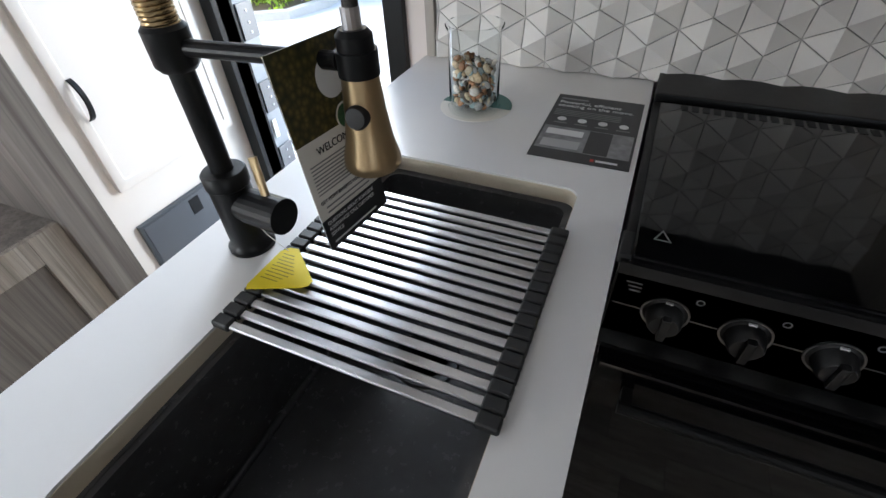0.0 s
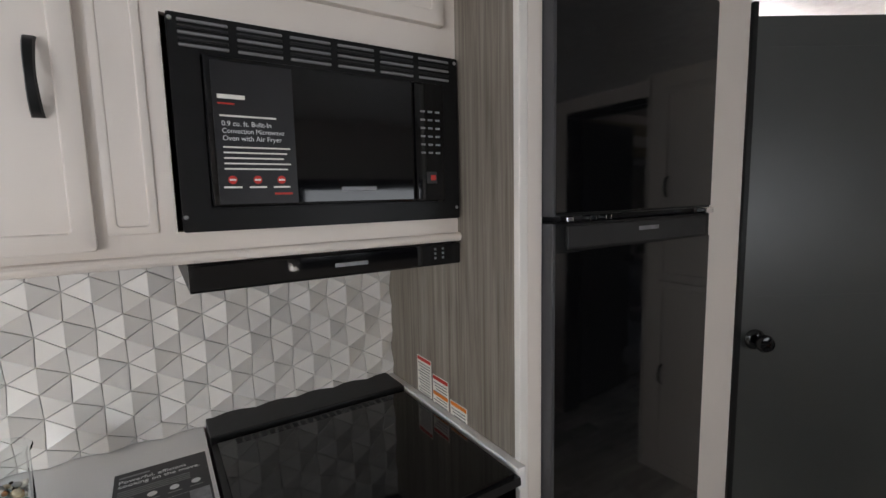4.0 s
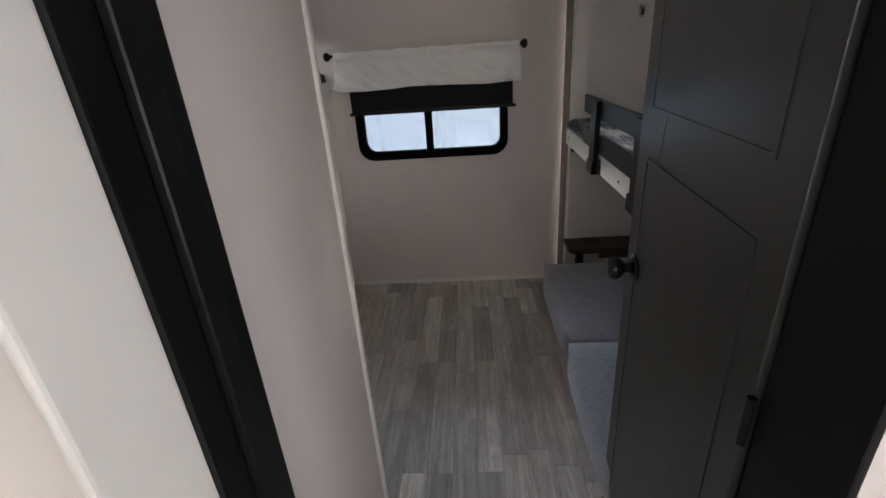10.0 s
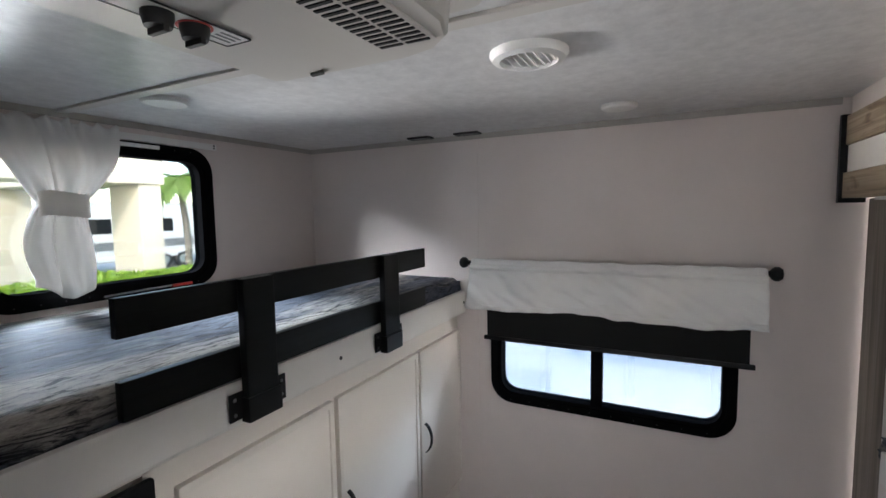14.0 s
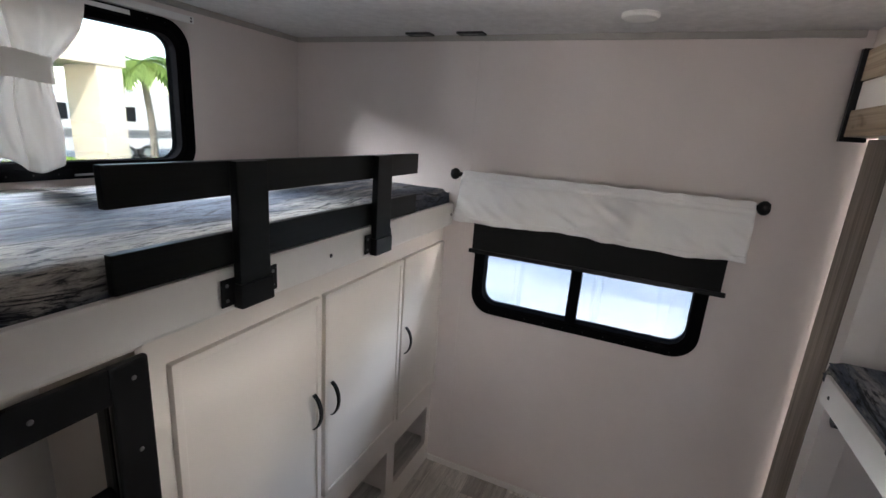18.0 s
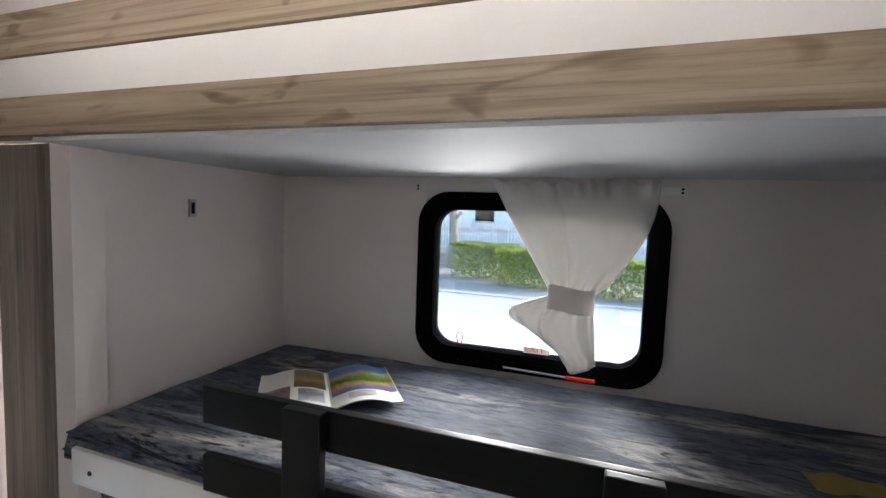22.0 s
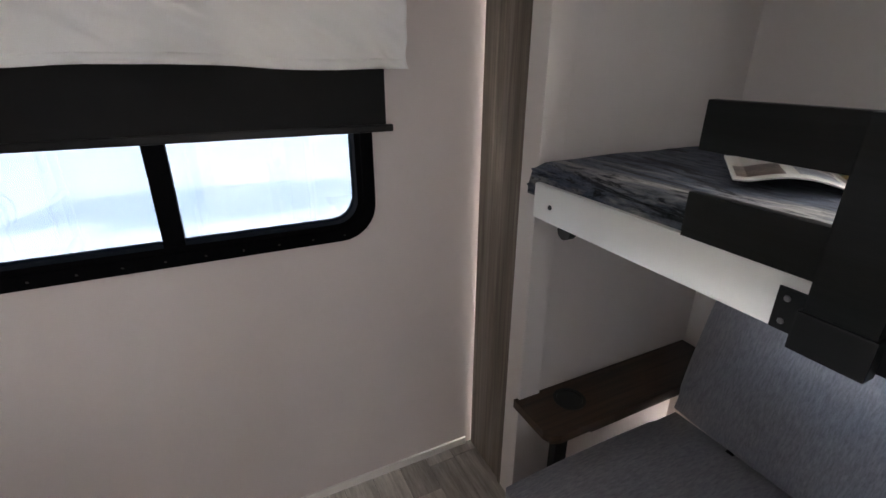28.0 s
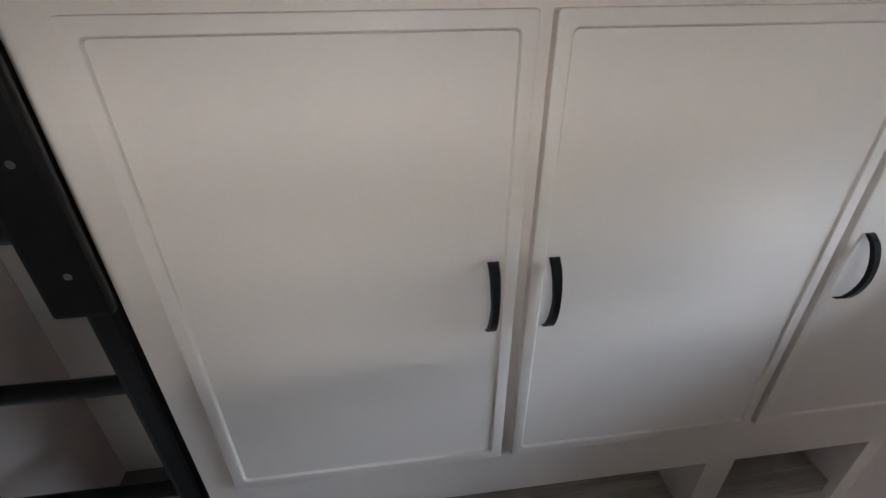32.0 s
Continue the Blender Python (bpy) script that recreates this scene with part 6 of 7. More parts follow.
for x in KNOBS:
    at = Vector((x, VY0, CT - 0.074))
    kn = part("knob", lathe([(0, 0), (0.027, 0), (0.028, 0.004), (0.0235, 0.007), (0.0205, 0.026), (0.0175, 0.029), (0, 0.029)], at, 28, nrm), BLACK_PLASTIC, ck, "black knob with a steel ring", 40)
    part("steel_ring", lathe([(0.0272, 0.0030), (0.0305, 0.0030), (0.0300, 0.0052), (0.0277, 0.0052), (0.0272, 0.0030)], at, 36, nrm), RING_STEEL, kn)
    part("grip", box(-0.0055, 0.0055, -0.020, 0.020, 0.024, 0.036, 0.003, m=Matrix.Translation(at) @ q), BLACK_PLASTIC, kn)
    part("pointer", box(-0.0045, 0.0045, 0.0225, 0.0255, 0.006, 0.0085, m=Matrix.Translation(at) @ q), INK_WHITE, kn)
    part("mark", ring([(x + 0.034 + 0.005 * math.cos(a), CT - 0.042 + 0.005 * math.sin(a)) for a in (i * math.pi / 6 for i in range(12))], [(x + 0.034 + 0.0036 * math.cos(a), CT - 0.042 + 0.0036 * math.sin(a)) for a in (i * math.pi / 6 for i in range(12))], "y", VY0 - 0.0006, VY0), INK_GREY, ck)
for k in range(3):
    part("print_bar", box(VX0 + 0.016 + 0.003 * k, VX0 + 0.036, VY0 - 0.0006, VY0, CT - 0.036 - 0.007 * k, CT - 0.034 - 0.007 * k), INK_GREY, ck)
part("warning_mark", ring([(VX0 + 0.033, VY0 + 0.035), (VX0 + 0.055, VY0 + 0.035), (VX0 + 0.044, VY0 + 0.058)], [(VX0 + 0.036, VY0 + 0.0368), (VX0 + 0.052, VY0 + 0.0368), (VX0 + 0.044, VY0 + 0.054)], "z", CT + 0.0141, CT + 0.0146), INK_GREY, lid)
part("hinge", box(VX0 - 0.004, VX0 + 0.012, VY0 - 0.005, VY0 + 0.045, CT - 0.004, CT + 0.012, 0.003), BLACK_PLASTIC, ck)

# backsplash of folded rhombic tiles
splash = thing("backsplash", (0.35, SPLASH_Y, CT), "white glazed backsplash of folded rhombic relief tiles", "tiles", kind="structure")
part("grout_bed", box(-0.165, 0.889, SPLASH_Y, Y_NORTH, CT, 1.374), GROUT, splash)
L = 0.0611
GAP = 0.0010
sx0, sx1, sz0, sz1 = -0.160, 0.887, CT + 0.002, 1.376


def clip_poly(poly):
    """Cut a polygon of (x, z, y) points to the tiled field."""
    for ax, lim, sg in ((0, sx0, 1), (0, sx1, -1), (1, sz0, 1), (1, sz1, -1)):
        out = []
        for i in range(len(poly)):
            a, b = poly[i], poly[(i + 1) % len(poly)]
            da, db = sg * (a[ax] - lim), sg * (b[ax] - lim)
            if da >= 0:
                out.append(a)
            if da * db < 0:
                t = da / (da - db)
                out.append(tuple(a[k] + (b[k] - a[k]) * t for k in range(3)))
        poly = out
        if not poly:
            break
    return poly


def rhombus(c, a0, tiles):
    """One tile: a rhombus folded along its short diagonal."""
    u = Vector((math.cos(a0), math.sin(a0)))
    v = Vector((math.cos(a0 + 2 * math.pi / 3), math.sin(a0 + 2 * math.pi / 3)))
    pts = [c, c + u * L, c + (u + v) * L, c + v * L]
    mid = (pts[0] + pts[2]) / 2
    pts = [mid + (p - mid) * (1 - 2.2 * GAP / L) for p in pts]
    H = (0.0005, 0.0190)
    hs = (H[1], H[0], H[1], H[0])
    P3 = [(p.x, p.y, SPLASH_Y - 0.001 - h) for p, h in zip(pts, hs)]
    q = [(p.x, p.y, SPLASH_Y + 0.004) for p in pts]
    # folded along the short diagonal, whose ends stand proud
    faces = [[P3[0], P3[1], P3[2]], [P3[0], P3[2], P3[3]]]
    for i in range(4):
        faces.append([P3[i], q[i], q[(i + 1) % 4], P3[(i + 1) % 4]])
    t = bmesh.new()
    for f in faces:
        f = clip_poly(f)
        if len(f) > 2:
            t.faces.new([t.verts.new((x, y, z)) for x, z, y in f])
    if not t.faces:
        t.free()
        return
    bmesh.ops.remove_doubles(t, verts=t.verts, dist=1e-6)
    tiles.append(t)


tiles = []
h = L * math.sqrt(3) / 2
for row in range(-2, 12):
    for colm in range(-4, 16):
        # centres of hexagons on a triangular lattice with sqrt(3) L pitch, pointed up
        cx = -0.156 + colm * L * math.sqrt(3) + (row % 2) * L * math.sqrt(3) / 2
        cz = CT - 0.017 + row * 1.5 * L
        for a0 in (30, 150, 270):
            rhombus(Vector((cx, cz)), radians(a0), tiles)
for t in tiles:
    part("tile", t, TILE, splash)
structure("splash_edge_trim", box(-0.190, -0.166, SPLASH_Y - 0.012, Y_NORTH, CT, 1.376, 0.003), plain("taupe_trim", (0.36, 0.32, 0.28), 0.5), "taupe vertical trim at the edge of the tiles", "trim")

# overhead cabinet with microwave and extractor hood
OY = 0.56
oc = thing("overhead_cabinet", (0.35, 0.75, 1.4), "cream overhead cabinet with a moulded lower edge", "cabinet")
bm = bmesh.new()
box(-0.190, 0.322, OY, OY + 0.02, 1.376, CEIL_Z, bm=bm)
box(0.322, 0.889, OY, OY + 0.02, 1.376, 1.428, bm=bm)
box(0.322, 0.889, OY, OY + 0.02, 1.778, CEIL_Z, bm=bm)
box(0.882, 0.889, OY, OY + 0.02, 1.428, 1.778, bm=bm)
part("face_frame", bm, CREAM, oc)
part("bottom", box(-0.190, 0.889, OY + 0.02, Y_NORTH, 1.376, 1.392), CREAM, oc)
part("end_panel", box(-0.206, -0.190, OY, Y_NORTH, 1.376, CEIL_Z), CREAM, oc)
part("moulding", tube([(-0.210, OY - 0.004, 1.383), (0.902, OY - 0.004, 1.383)], 0.010, 12), CREAM, oc, "rounded moulding")
dd = slab_door(oc, "door", -0.136, 0.214, 1.406, 1.97, "y", OY - 0.018, OY, CREAM)
pull(dd, 0.165, OY - 0.018, 1.60, 1.71, (0, -1, 0))
slab_door(oc, "filler_panel", 0.228, 0.296, 1.428, 1.97, "y", OY - 0.004, OY, CREAM, "", 0.012, 0.002)
slab_door(oc, "upper_panel", 0.335, 0.85, 1.84, 2.0, "y", OY - 0.018, OY, CREAM)

mw = thing("microwave", (0.605, OY, 1.43), "black built-in convection microwave with leaflet on its door", "microwave")
MWF = OY - 0.020
part("trim_frame", ring(rrect(0.330, 0.880, 1.427, 1.775, 0.004, 2), rrect(0.374, 0.838, 1.466, 1.716, 0.004, 2), "y", MWF, OY), BLACK_METAL, mw)
part("case", box(0.34, 0.87, OY, Y_NORTH - 0.02, 1.44, 1.77), BLACK_METAL, mw)
dr = part("door", box(0.376, 0.762, MWF - 0.010, OY + 0.01, 1.468, 1.714, 0.005), GLOSS_BLACK, mw, "glossy black microwave door")
cp = part("control_panel", box(0.765, 0.836, MWF - 0.010, OY + 0.01, 1.468, 1.714, 0.005), GLOSS_BLACK, mw)
for r in range(6):
    for c in range(3):
        part("button", box(0.778 + 0.018 * c, 0.789 + 0.018 * c, MWF - 0.0108, MWF - 0.0098, 1.568 + 0.017 * r, 1.572 + 0.017 * r), INK_GREY, cp)
part("display", box(0.790, 0.815, MWF - 0.0108, MWF - 0.0098, 1.505, 1.53), PRINT_DARK, cp)
part("logo_mark", box(0.80, 0.812, MWF - 0.0112, MWF - 0.0106, 1.512, 1.523), RED, cp)
for g in range(6):
    for k in range(5):
        x0 = 0.345 + 0.0875 * g
        part("vent_slat", box(x0, x0 + 0.074, MWF - 0.003, MWF + 0.001, 1.724 + 0.0095 * k, 1.7285 + 0.0095 * k, 0.001, 1), BLACK_PLASTIC if k % 2 else INK_GREY, mw)
part("logo_mark", box(0.60, 0.672, MWF - 0.0112, MWF - 0.0098, 1.492, 1.500), PRINT_GREY, dr)
ml = part("leaflet", box(0.386, 0.516, MWF - 0.0118, MWF - 0.0102, 1.472, 1.706), PRINT_DARK, mw, "black printed leaflet")
words("0.9 cu. ft. Built-In", 0.0115, Matrix.Translation((0.397, MWF - 0.0122, 1.600)) @ pose(0, 0, 0, 90, 0, 0), INK_WHITE, ml)
words("Convection Microwave", 0.0115, Matrix.Translation((0.397, MWF - 0.0122, 1.588)) @ pose(0, 0, 0, 90, 0, 0) @ Matrix.Scale(0.92, 4, (1, 0, 0)), INK_WHITE, ml)
words("Oven with Air Fryer", 0.0115, Matrix.Translation((0.397, MWF - 0.0122, 1.576)) @ pose(0, 0, 0, 90, 0, 0), INK_WHITE, ml)
for k in range(5):
    part("text_bar", box(0.397, 0.506 - 0.006 * (k % 3), MWF - 0.0122, MWF - 0.0116, 1.566 - 0.009 * k, 1.5685 - 0.009 * k), PAPER, ml)
part("logo_mark", box(0.393, 0.436, MWF - 0.0122, MWF - 0.0116, 1.646, 1.653), PAPER, ml)
part("accent_bar", box(0.393, 0.419, MWF - 0.0122, MWF - 0.0116, 1.637, 1.6395), RED, ml)
part("text_bar", box(0.395, 0.485, MWF - 0.0122, MWF - 0.0116, 1.617, 1.620), PAPER, ml)
for k in range(3):
    part("badge", lathe([(0, 0), (0.007, 0), (0.007, 0.0004), (0, 0.0004)], (0.408 + 0.04 * k, MWF - 0.0118, 1.513), 16, (0, -1, 0)), RED, ml)
    part("badge_text", box(0.403 + 0.04 * k, 0.413 + 0.04 * k, MWF - 0.0126, MWF - 0.0121, 1.5115, 1.5145), PAPER, ml)
    part("text_bar", box(0.394 + 0.04 * k, 0.422 + 0.04 * k, MWF - 0.0122, MWF - 0.0116, 1.499, 1.502), PAPER, ml)
part("logo_mark", box(0.475, 0.506, MWF - 0.0122, MWF - 0.0116, 1.487, 1.4905), RED, ml)
for x in (0.335, 0.873):
    for z in (1.452, 1.765):
        part("screw", lathe([(0, 0), (0.004, 0), (0.003, 0.002), (0, 0.002)], (x, MWF, z), 10, (0, -1, 0)), STEEL, mw)

hd = thing("extractor_hood", (0.605, 0.72, 1.29), "slim black extractor hood under the overhead cabinet", "extractor hood")
part("casing", box(0.331, 0.886, OY + 0.005, Y_NORTH - 0.02, 1.322, 1.375, 0.004), BLACK_METAL, hd)
part("front", box(0.331, 0.886, OY - 0.012, OY + 0.005, 1.322, 1.370, 0.004), GLOSS_BLACK, hd)
part("logo_mark", box(0.585, 0.655, OY - 0.0128, OY - 0.0118, 1.342, 1.350), PRINT_GREY, hd)
for x in (0.815, 0.835):
    for z in (1.337, 1.347, 1.357):
        part("mark", box(x, x + 0.005, OY - 0.0128, OY - 0.0118, z, z + 0.005), INK_GREY, hd)
part("filter", box(0.40, 0.80, OY + 0.05, 0.88, 1.318, 1.322), BLACK_PLASTIC, hd)

# tall wood side panel with safety stickers
tp = thing("tall_side_panel", (0.91, 0.65, 0), "grey oak laminate tall panel beside the cooker", "panel", kind="structure")
part("panel", box(0.889, 0.905, 0.362, Y_NORTH, 0, CEIL_Z), PANEL_WOOD, tp)
part("white_edge", box(0.886, 0.908, 0.345, 0.362, 0, CEIL_Z, 0.003), WHITE_BOARD, tp)
st = thing("safety_stickers", (0.888, 0.65, 0.95), "three white warning stickers with red headings on the panel", "sticker")
for k, (y, z, w, hgt, hot) in enumerate(((0.775, 1.035, 0.075, 0.105, RED), (0.692, 1.005, 0.075, 0.098, RED), (0.608, 0.965, 0.072, 0.062, ORANGE))):
    s_ = part("sticker", box(0.8883, 0.889, y - w, y, z - hgt, z), PAPER, st, "white sticker")
    part("heading", box(0.8879, 0.8884, y - w + 0.002, y - 0.002, z - 0.012, z - 0.002), hot, s_)
    for q_ in range(int(hgt / 0.008) - 2):
        part("text_bar", box(0.8879, 0.8884, y - w + 0.006, y - 0.005 - 0.006 * (q_ % 3), z - 0.022 - 0.008 * q_, z - 0.019 - 0.008 * q_), INK_GREY, s_)
    if k == 1:
        part("band", box(0.8878, 0.8884, y - w + 0.002, y - 0.002, z - 0.055, z - 0.045), ORANGE, s_)

# fridge in its surround
FY0 = 0.345
fs = thing("fridge_surround", (1.25, 0.4, 0), "cream surround with grille below the fridge", "cabinet")
bm = bmesh.new()
box(0.908, 0.945, FY0, FY0 + 0.02, 0, CEIL_Z, bm=bm)
box(1.545, 1.758, FY0 + 0.002, FY0 + 0.022, 0, CEIL_Z, bm=bm)
box(0.945, 1.545, FY0, FY0 + 0.02, 1.965, CEIL_Z, bm=bm)
box(0.945, 1.545, FY0, FY0 + 0.02, 0.0, 0.20, bm=bm)
part("face_frame", bm, CREAM, fs)
part("side", box(1.572, 1.60, FY0 + 0.022, Y_NORTH, 0, CEIL_Z), CREAM, fs)
for k in range(9):
    part("grille_slat", box(1.00, 1.54, FY0 - 0.007, FY0, 0.03 + 0.017 * k, 0.040 + 0.017 * k, 0.002, 1), WHITE_BOARD, fs)
fr = thing("fridge", (1.255, 0.36, 0.2), "tall glossy black two-door fridge freezer", "fridge")
part("case", box(0.953, 1.540, FY0 + 0.02, Y_NORTH - 0.03, 0.205, 1.96), BLACK_METAL, fr)
for z0, z1, nm in ((1.432, 1.955, "freezer_door"), (0.215, 1.418, "fridge_door")):
    dd = part(nm, box(0.950, 1.542, FY0 - 0.021, FY0 + 0.018, z0, z1, 0.006), BLACK_METAL, fr)
    part("glass_front", box(0.957, 1.539, FY0 - 0.024, FY0 - 0.020, z0 + 0.006 if nm[0] == "f" and z0 > 1 else z0 + 0.006, z1 - (0.006 if z0 > 1 else 0.06), 0.001), GLOSS_BLACK, dd, "mirror-black glass front")
    part("door_edge", box(0.948, 0.9565, FY0 - 0.027, FY0 + 0.01, z0, z1, 0.002), plain("grey_edge", (0.05, 0.05, 0.055), 0.4), dd)
part("grip", box(0.99, 1.51, FY0 - 0.028, FY0 - 0.020, 1.364, 1.412, 0.004), BLACK_PLASTIC, fr, "recessed black grip strip")
part("logo_mark", box(1.225, 1.300, FY0 - 0.0295, FY0 - 0.0275, 1.390, 1.399), PRINT_GREY, fr)
part("hinge", box(1.505, 1.541, FY0 - 0.031, FY0 - 0.006, 1.419, 1.431, 0.002), CHROME, fr)
for x in (0.99, 1.06, 1.11):
    part("hinge_screw", box(x, x + 0.02, FY0 - 0.026, FY0 - 0.006, 1.420, 1.430, 0.002), CHROME, fr)

# pantry
PX = 2.432
pn = thing("pantry_cabinet", (2.432, -0.2, 0), "tall cream pantry with two stacked doors", "cabinet")
bm = bmesh.new()
box(PX + 0.003, PX + 0.02, -0.446, -0.046, 0.0, CEIL_Z, bm=bm)
part("face_frame", bm, CREAM, pn)
part("edge_moulding", box(PX - 0.006, 2.532, -0.456, -0.446, 0, CEIL_Z, 0.004), WHITE_BOARD, pn)
for z0, z1, h0, h1 in ((1.043, 1.97, 1.445, 1.547), (0.048, 1.028, 0.497, 0.60)):
    dd = slab_door(pn, "door", -0.370, -0.066, z0, z1, "x", PX - 0.015, PX + 0.003, CREAM)
    pull(dd, PX - 0.015, -0.334, h0, h1, (-1, 0, 0))
part("body", box(PX + 0.02, 2.50, -0.440, 0.10, 0.0, CEIL_Z), CREAM, pn)

# ---- dinette ----
bn = thing("dinette_bench", (2.1, -1.5, 0), "tan and cream vinyl dinette bench on a cream base", "bench")
part("base", box(1.66, 2.30, -1.96, -1.008, 0.0, 0.385, 0.004), CREAM, bn)
part("base_edge", box(1.655, 1.672, -1.96, -1.003, 0, 0.388, 0.003), WHITE_BOARD, bn)


def vinyl(name, pts, axis, w0, w1, mat, r=0.03, lab=""):
    return part(name, prism(pts, axis, w0, w1, r, seg=4), mat, bn, lab, 50)


vinyl("seat_cushion", rrect(1.66, 2.20, -1.95, -0.992, 0.05, 5), "z", 0.388, 0.502, TAN, 0.03, "tan vinyl seat")
bk = rrect(-1.95, -1.000, 0.46, 0.800, 0.15, 8)
vinyl("backrest_shell", bk, "x", 2.155, 2.285, CREAM_VINYL, 0.03, "cream vinyl backrest border")
vinyl("backrest_pad", rrect(-1.94, -1.038, 0.475, 0.774, 0.12, 8), "x", 2.135, 2.18, TAN, 0.018, "tan vinyl backrest pad")
part("piping", tube([(2.136, -1.93, 0.622), (2.134, -1.5, 0.618), (2.136, -1.052, 0.622)], 0.003, 8), CREAM_VINYL, bn, "pale stitched seam")
part("strap", prism([(-1.436, 0.49), (-1.378, 0.49), (-1.392, 0.62), (-1.412, 0.780), (-1.466, 0.780), (-1.448, 0.62)], "x", 2.127, 2.16, 0.004), CREAM_VINYL, bn, "cream vinyl strap")
part("hinge_bracket", box(2.285, 2.33, -1.06, -1.012, 0.545, 0.605, 0.004), BLACK_PLASTIC, bn)
tb = thing("dinette_table", (1.35, -1.5, 0), "grey wood-look dinette table with a white edge", "table")
part("tabletop", prism(rrect(0.95, 1.63, -1.95, -1.045, 0.06, 6), "z", 0.702, 0.732, 0.003), wood("table_laminate", [(0.3, (0.25, 0.22, 0.19)), (0.7, (0.42, 0.38, 0.34))], "y", 0.8, 0.4, knots=False), tb)
part("edge_band", ring(rrect(0.945, 1.635, -1.955, -1.040, 0.063, 6), rrect(0.951, 1.629, -1.949, -1.046, 0.06, 6), "z", 0.700, 0.7335), WHITE_BOARD, tb)
part("leg", tube([(1.3, -1.5, 0), (1.3, -1.5, 0.70)], 0.04, 20), STEEL, tb)
part("foot", lathe([(0, 0), (0.16, 0), (0.155, 0.012), (0.05, 0.03), (0, 0.03)], (1.3, -1.5, 0), 28), STEEL, tb, "", 40)
sp = thing("dinette_slide_post", (2.52, -1.35, 0), "grey oak laminate upright at the dinette slide-out", "trim", kind="structure")
part("post_face", box(2.512, 2.528, -1.420, -1.292, 0.0, CEIL_Z, 0.002), GREY_WOOD, sp)
part("edge", box(2.504, 2.530, -1.438, -1.420, 0.0, CEIL_Z, 0.004), WHITE_BOARD, sp)
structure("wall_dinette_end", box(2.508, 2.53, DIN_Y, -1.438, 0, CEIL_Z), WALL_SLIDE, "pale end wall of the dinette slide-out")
dp = thing("side_curtain", (2.49, -1.84, 0.5), "white side curtain beside a black track on the dinette wall", "curtain")
part("track", box(2.494, 2.508, -1.760, -1.738, 0.75, CEIL_Z, 0.003), BLACK_PLASTIC, dp, "black upright track")
thicken(part("cloth", sheet(lambda u, v: (2.478 + 0.014 * fold(u, 21, 0.7), -1.752 - 0.235 * u, 2.03 - 1.5 * v), 40, 12), CLOTH, dp, "gathered white cloth", 60), 0.0012)

# ---- entry: tall cabinet opposite, doorway lining ----
ec = thing("entry_cabinet", (-1.1, 0.6, 0), "cream tall cabinet beside the entry doorway", "cabinet")
EX = -0.95
part("carcass", box(-1.45, EX, 0.402, Y_NORTH, 0, CEIL_Z, 0.003), CREAM, ec)
dd = slab_door(ec, "door", 0.457, 0.90, 0.615, 1.90, "x", EX + 0.018, EX, CREAM)
pull(dd, EX + 0.018, 0.49, 0.82, 0.925, (1, 0, 0))
cpn = part("step_panel", box(EX, EX + 0.014, 0.449, 0.752, 0.294, 0.495, 0.004), plain("dark_grey_panel", (0.06, 0.065, 0.072), 0.35), ec, "dark grey recessed control panel")
part("panel_field", box(EX + 0.0135, EX + 0.0155, 0.460, 0.742, 0.305, 0.484, 0.002), plain("mid_grey_panel", (0.085, 0.09, 0.10), 0.3), cpn)
part("switch_recess", box(EX + 0.0150, EX + 0.017, 0.625, 0.665, 0.42, 0.475, 0.002), BLACK, cpn)
part("wood_upright", box(EX - 0.3, EX + 0.006, 0.30, 0.402, 0, CEIL_Z, 0.003), TAUPE_WOOD, ec)
part("wood_lower", box(EX - 0.4, EX - 0.034, -0.25, 0.30, 0.0, 0.62, 0.003), TAUPE_WOOD, ec)
for y0, y1, z0, z1 in ((-0.25, -0.17, 0.0, 0.62), (0.22, 0.30, 0.0, 0.62), (-0.17, 0.22, 0.54, 0.62), (-0.17, 0.22, 0.0, 0.08)):
    part("door_rail", box(EX - 0.036, EX - 0.018, y0, y1, z0, z1, 0.002), GREY_WOOD, ec, "grey oak frame of the lower door")
# Solid block; the shade of a hollow is put into its black colour.
part("recess_shade_block", box(EX - 0.4, EX - 0.19, -0.45, -0.25, 0.0, 0.62), BLACK, ec)
ed = thing("door_1", (-0.6, Y_NORTH, 0), "black aluminium entry door frame with hinge hardware, standing open", "door frame", kind="structure")
part("jamb", box(DOOR[1], DOOR[1] + 0.055, Y_NORTH - 0.02, Y_NORTH + 0.06, 0, 1.95, 0.003), BLACK_METAL, ed)
part("jamb", box(DOOR[0] - 0.045, DOOR[0], Y_NORTH - 0.02, Y_NORTH + 0.06, 0, 1.95, 0.003), BLACK_METAL, ed)
part("head", box(DOOR[0] - 0.045, DOOR[1] + 0.055, Y_NORTH - 0.02, Y_NORTH + 0.06, 1.93, 1.985, 0.003), BLACK_METAL, ed)
part("sill", box(DOOR[0], DOOR[1], Y_NORTH - 0.03, Y_NORTH + 0.07, 0, 0.02, 0.004), STEEL, ed)
part("outer_door", box(DOOR[0] - 0.055, DOOR[0] - 0.015, Y_NORTH + 0.07, Y_NORTH + 0.15, -0.02, 1.93, 0.004), DOOR_GREY, ed, "grey edge of the black entry door folded outwards")
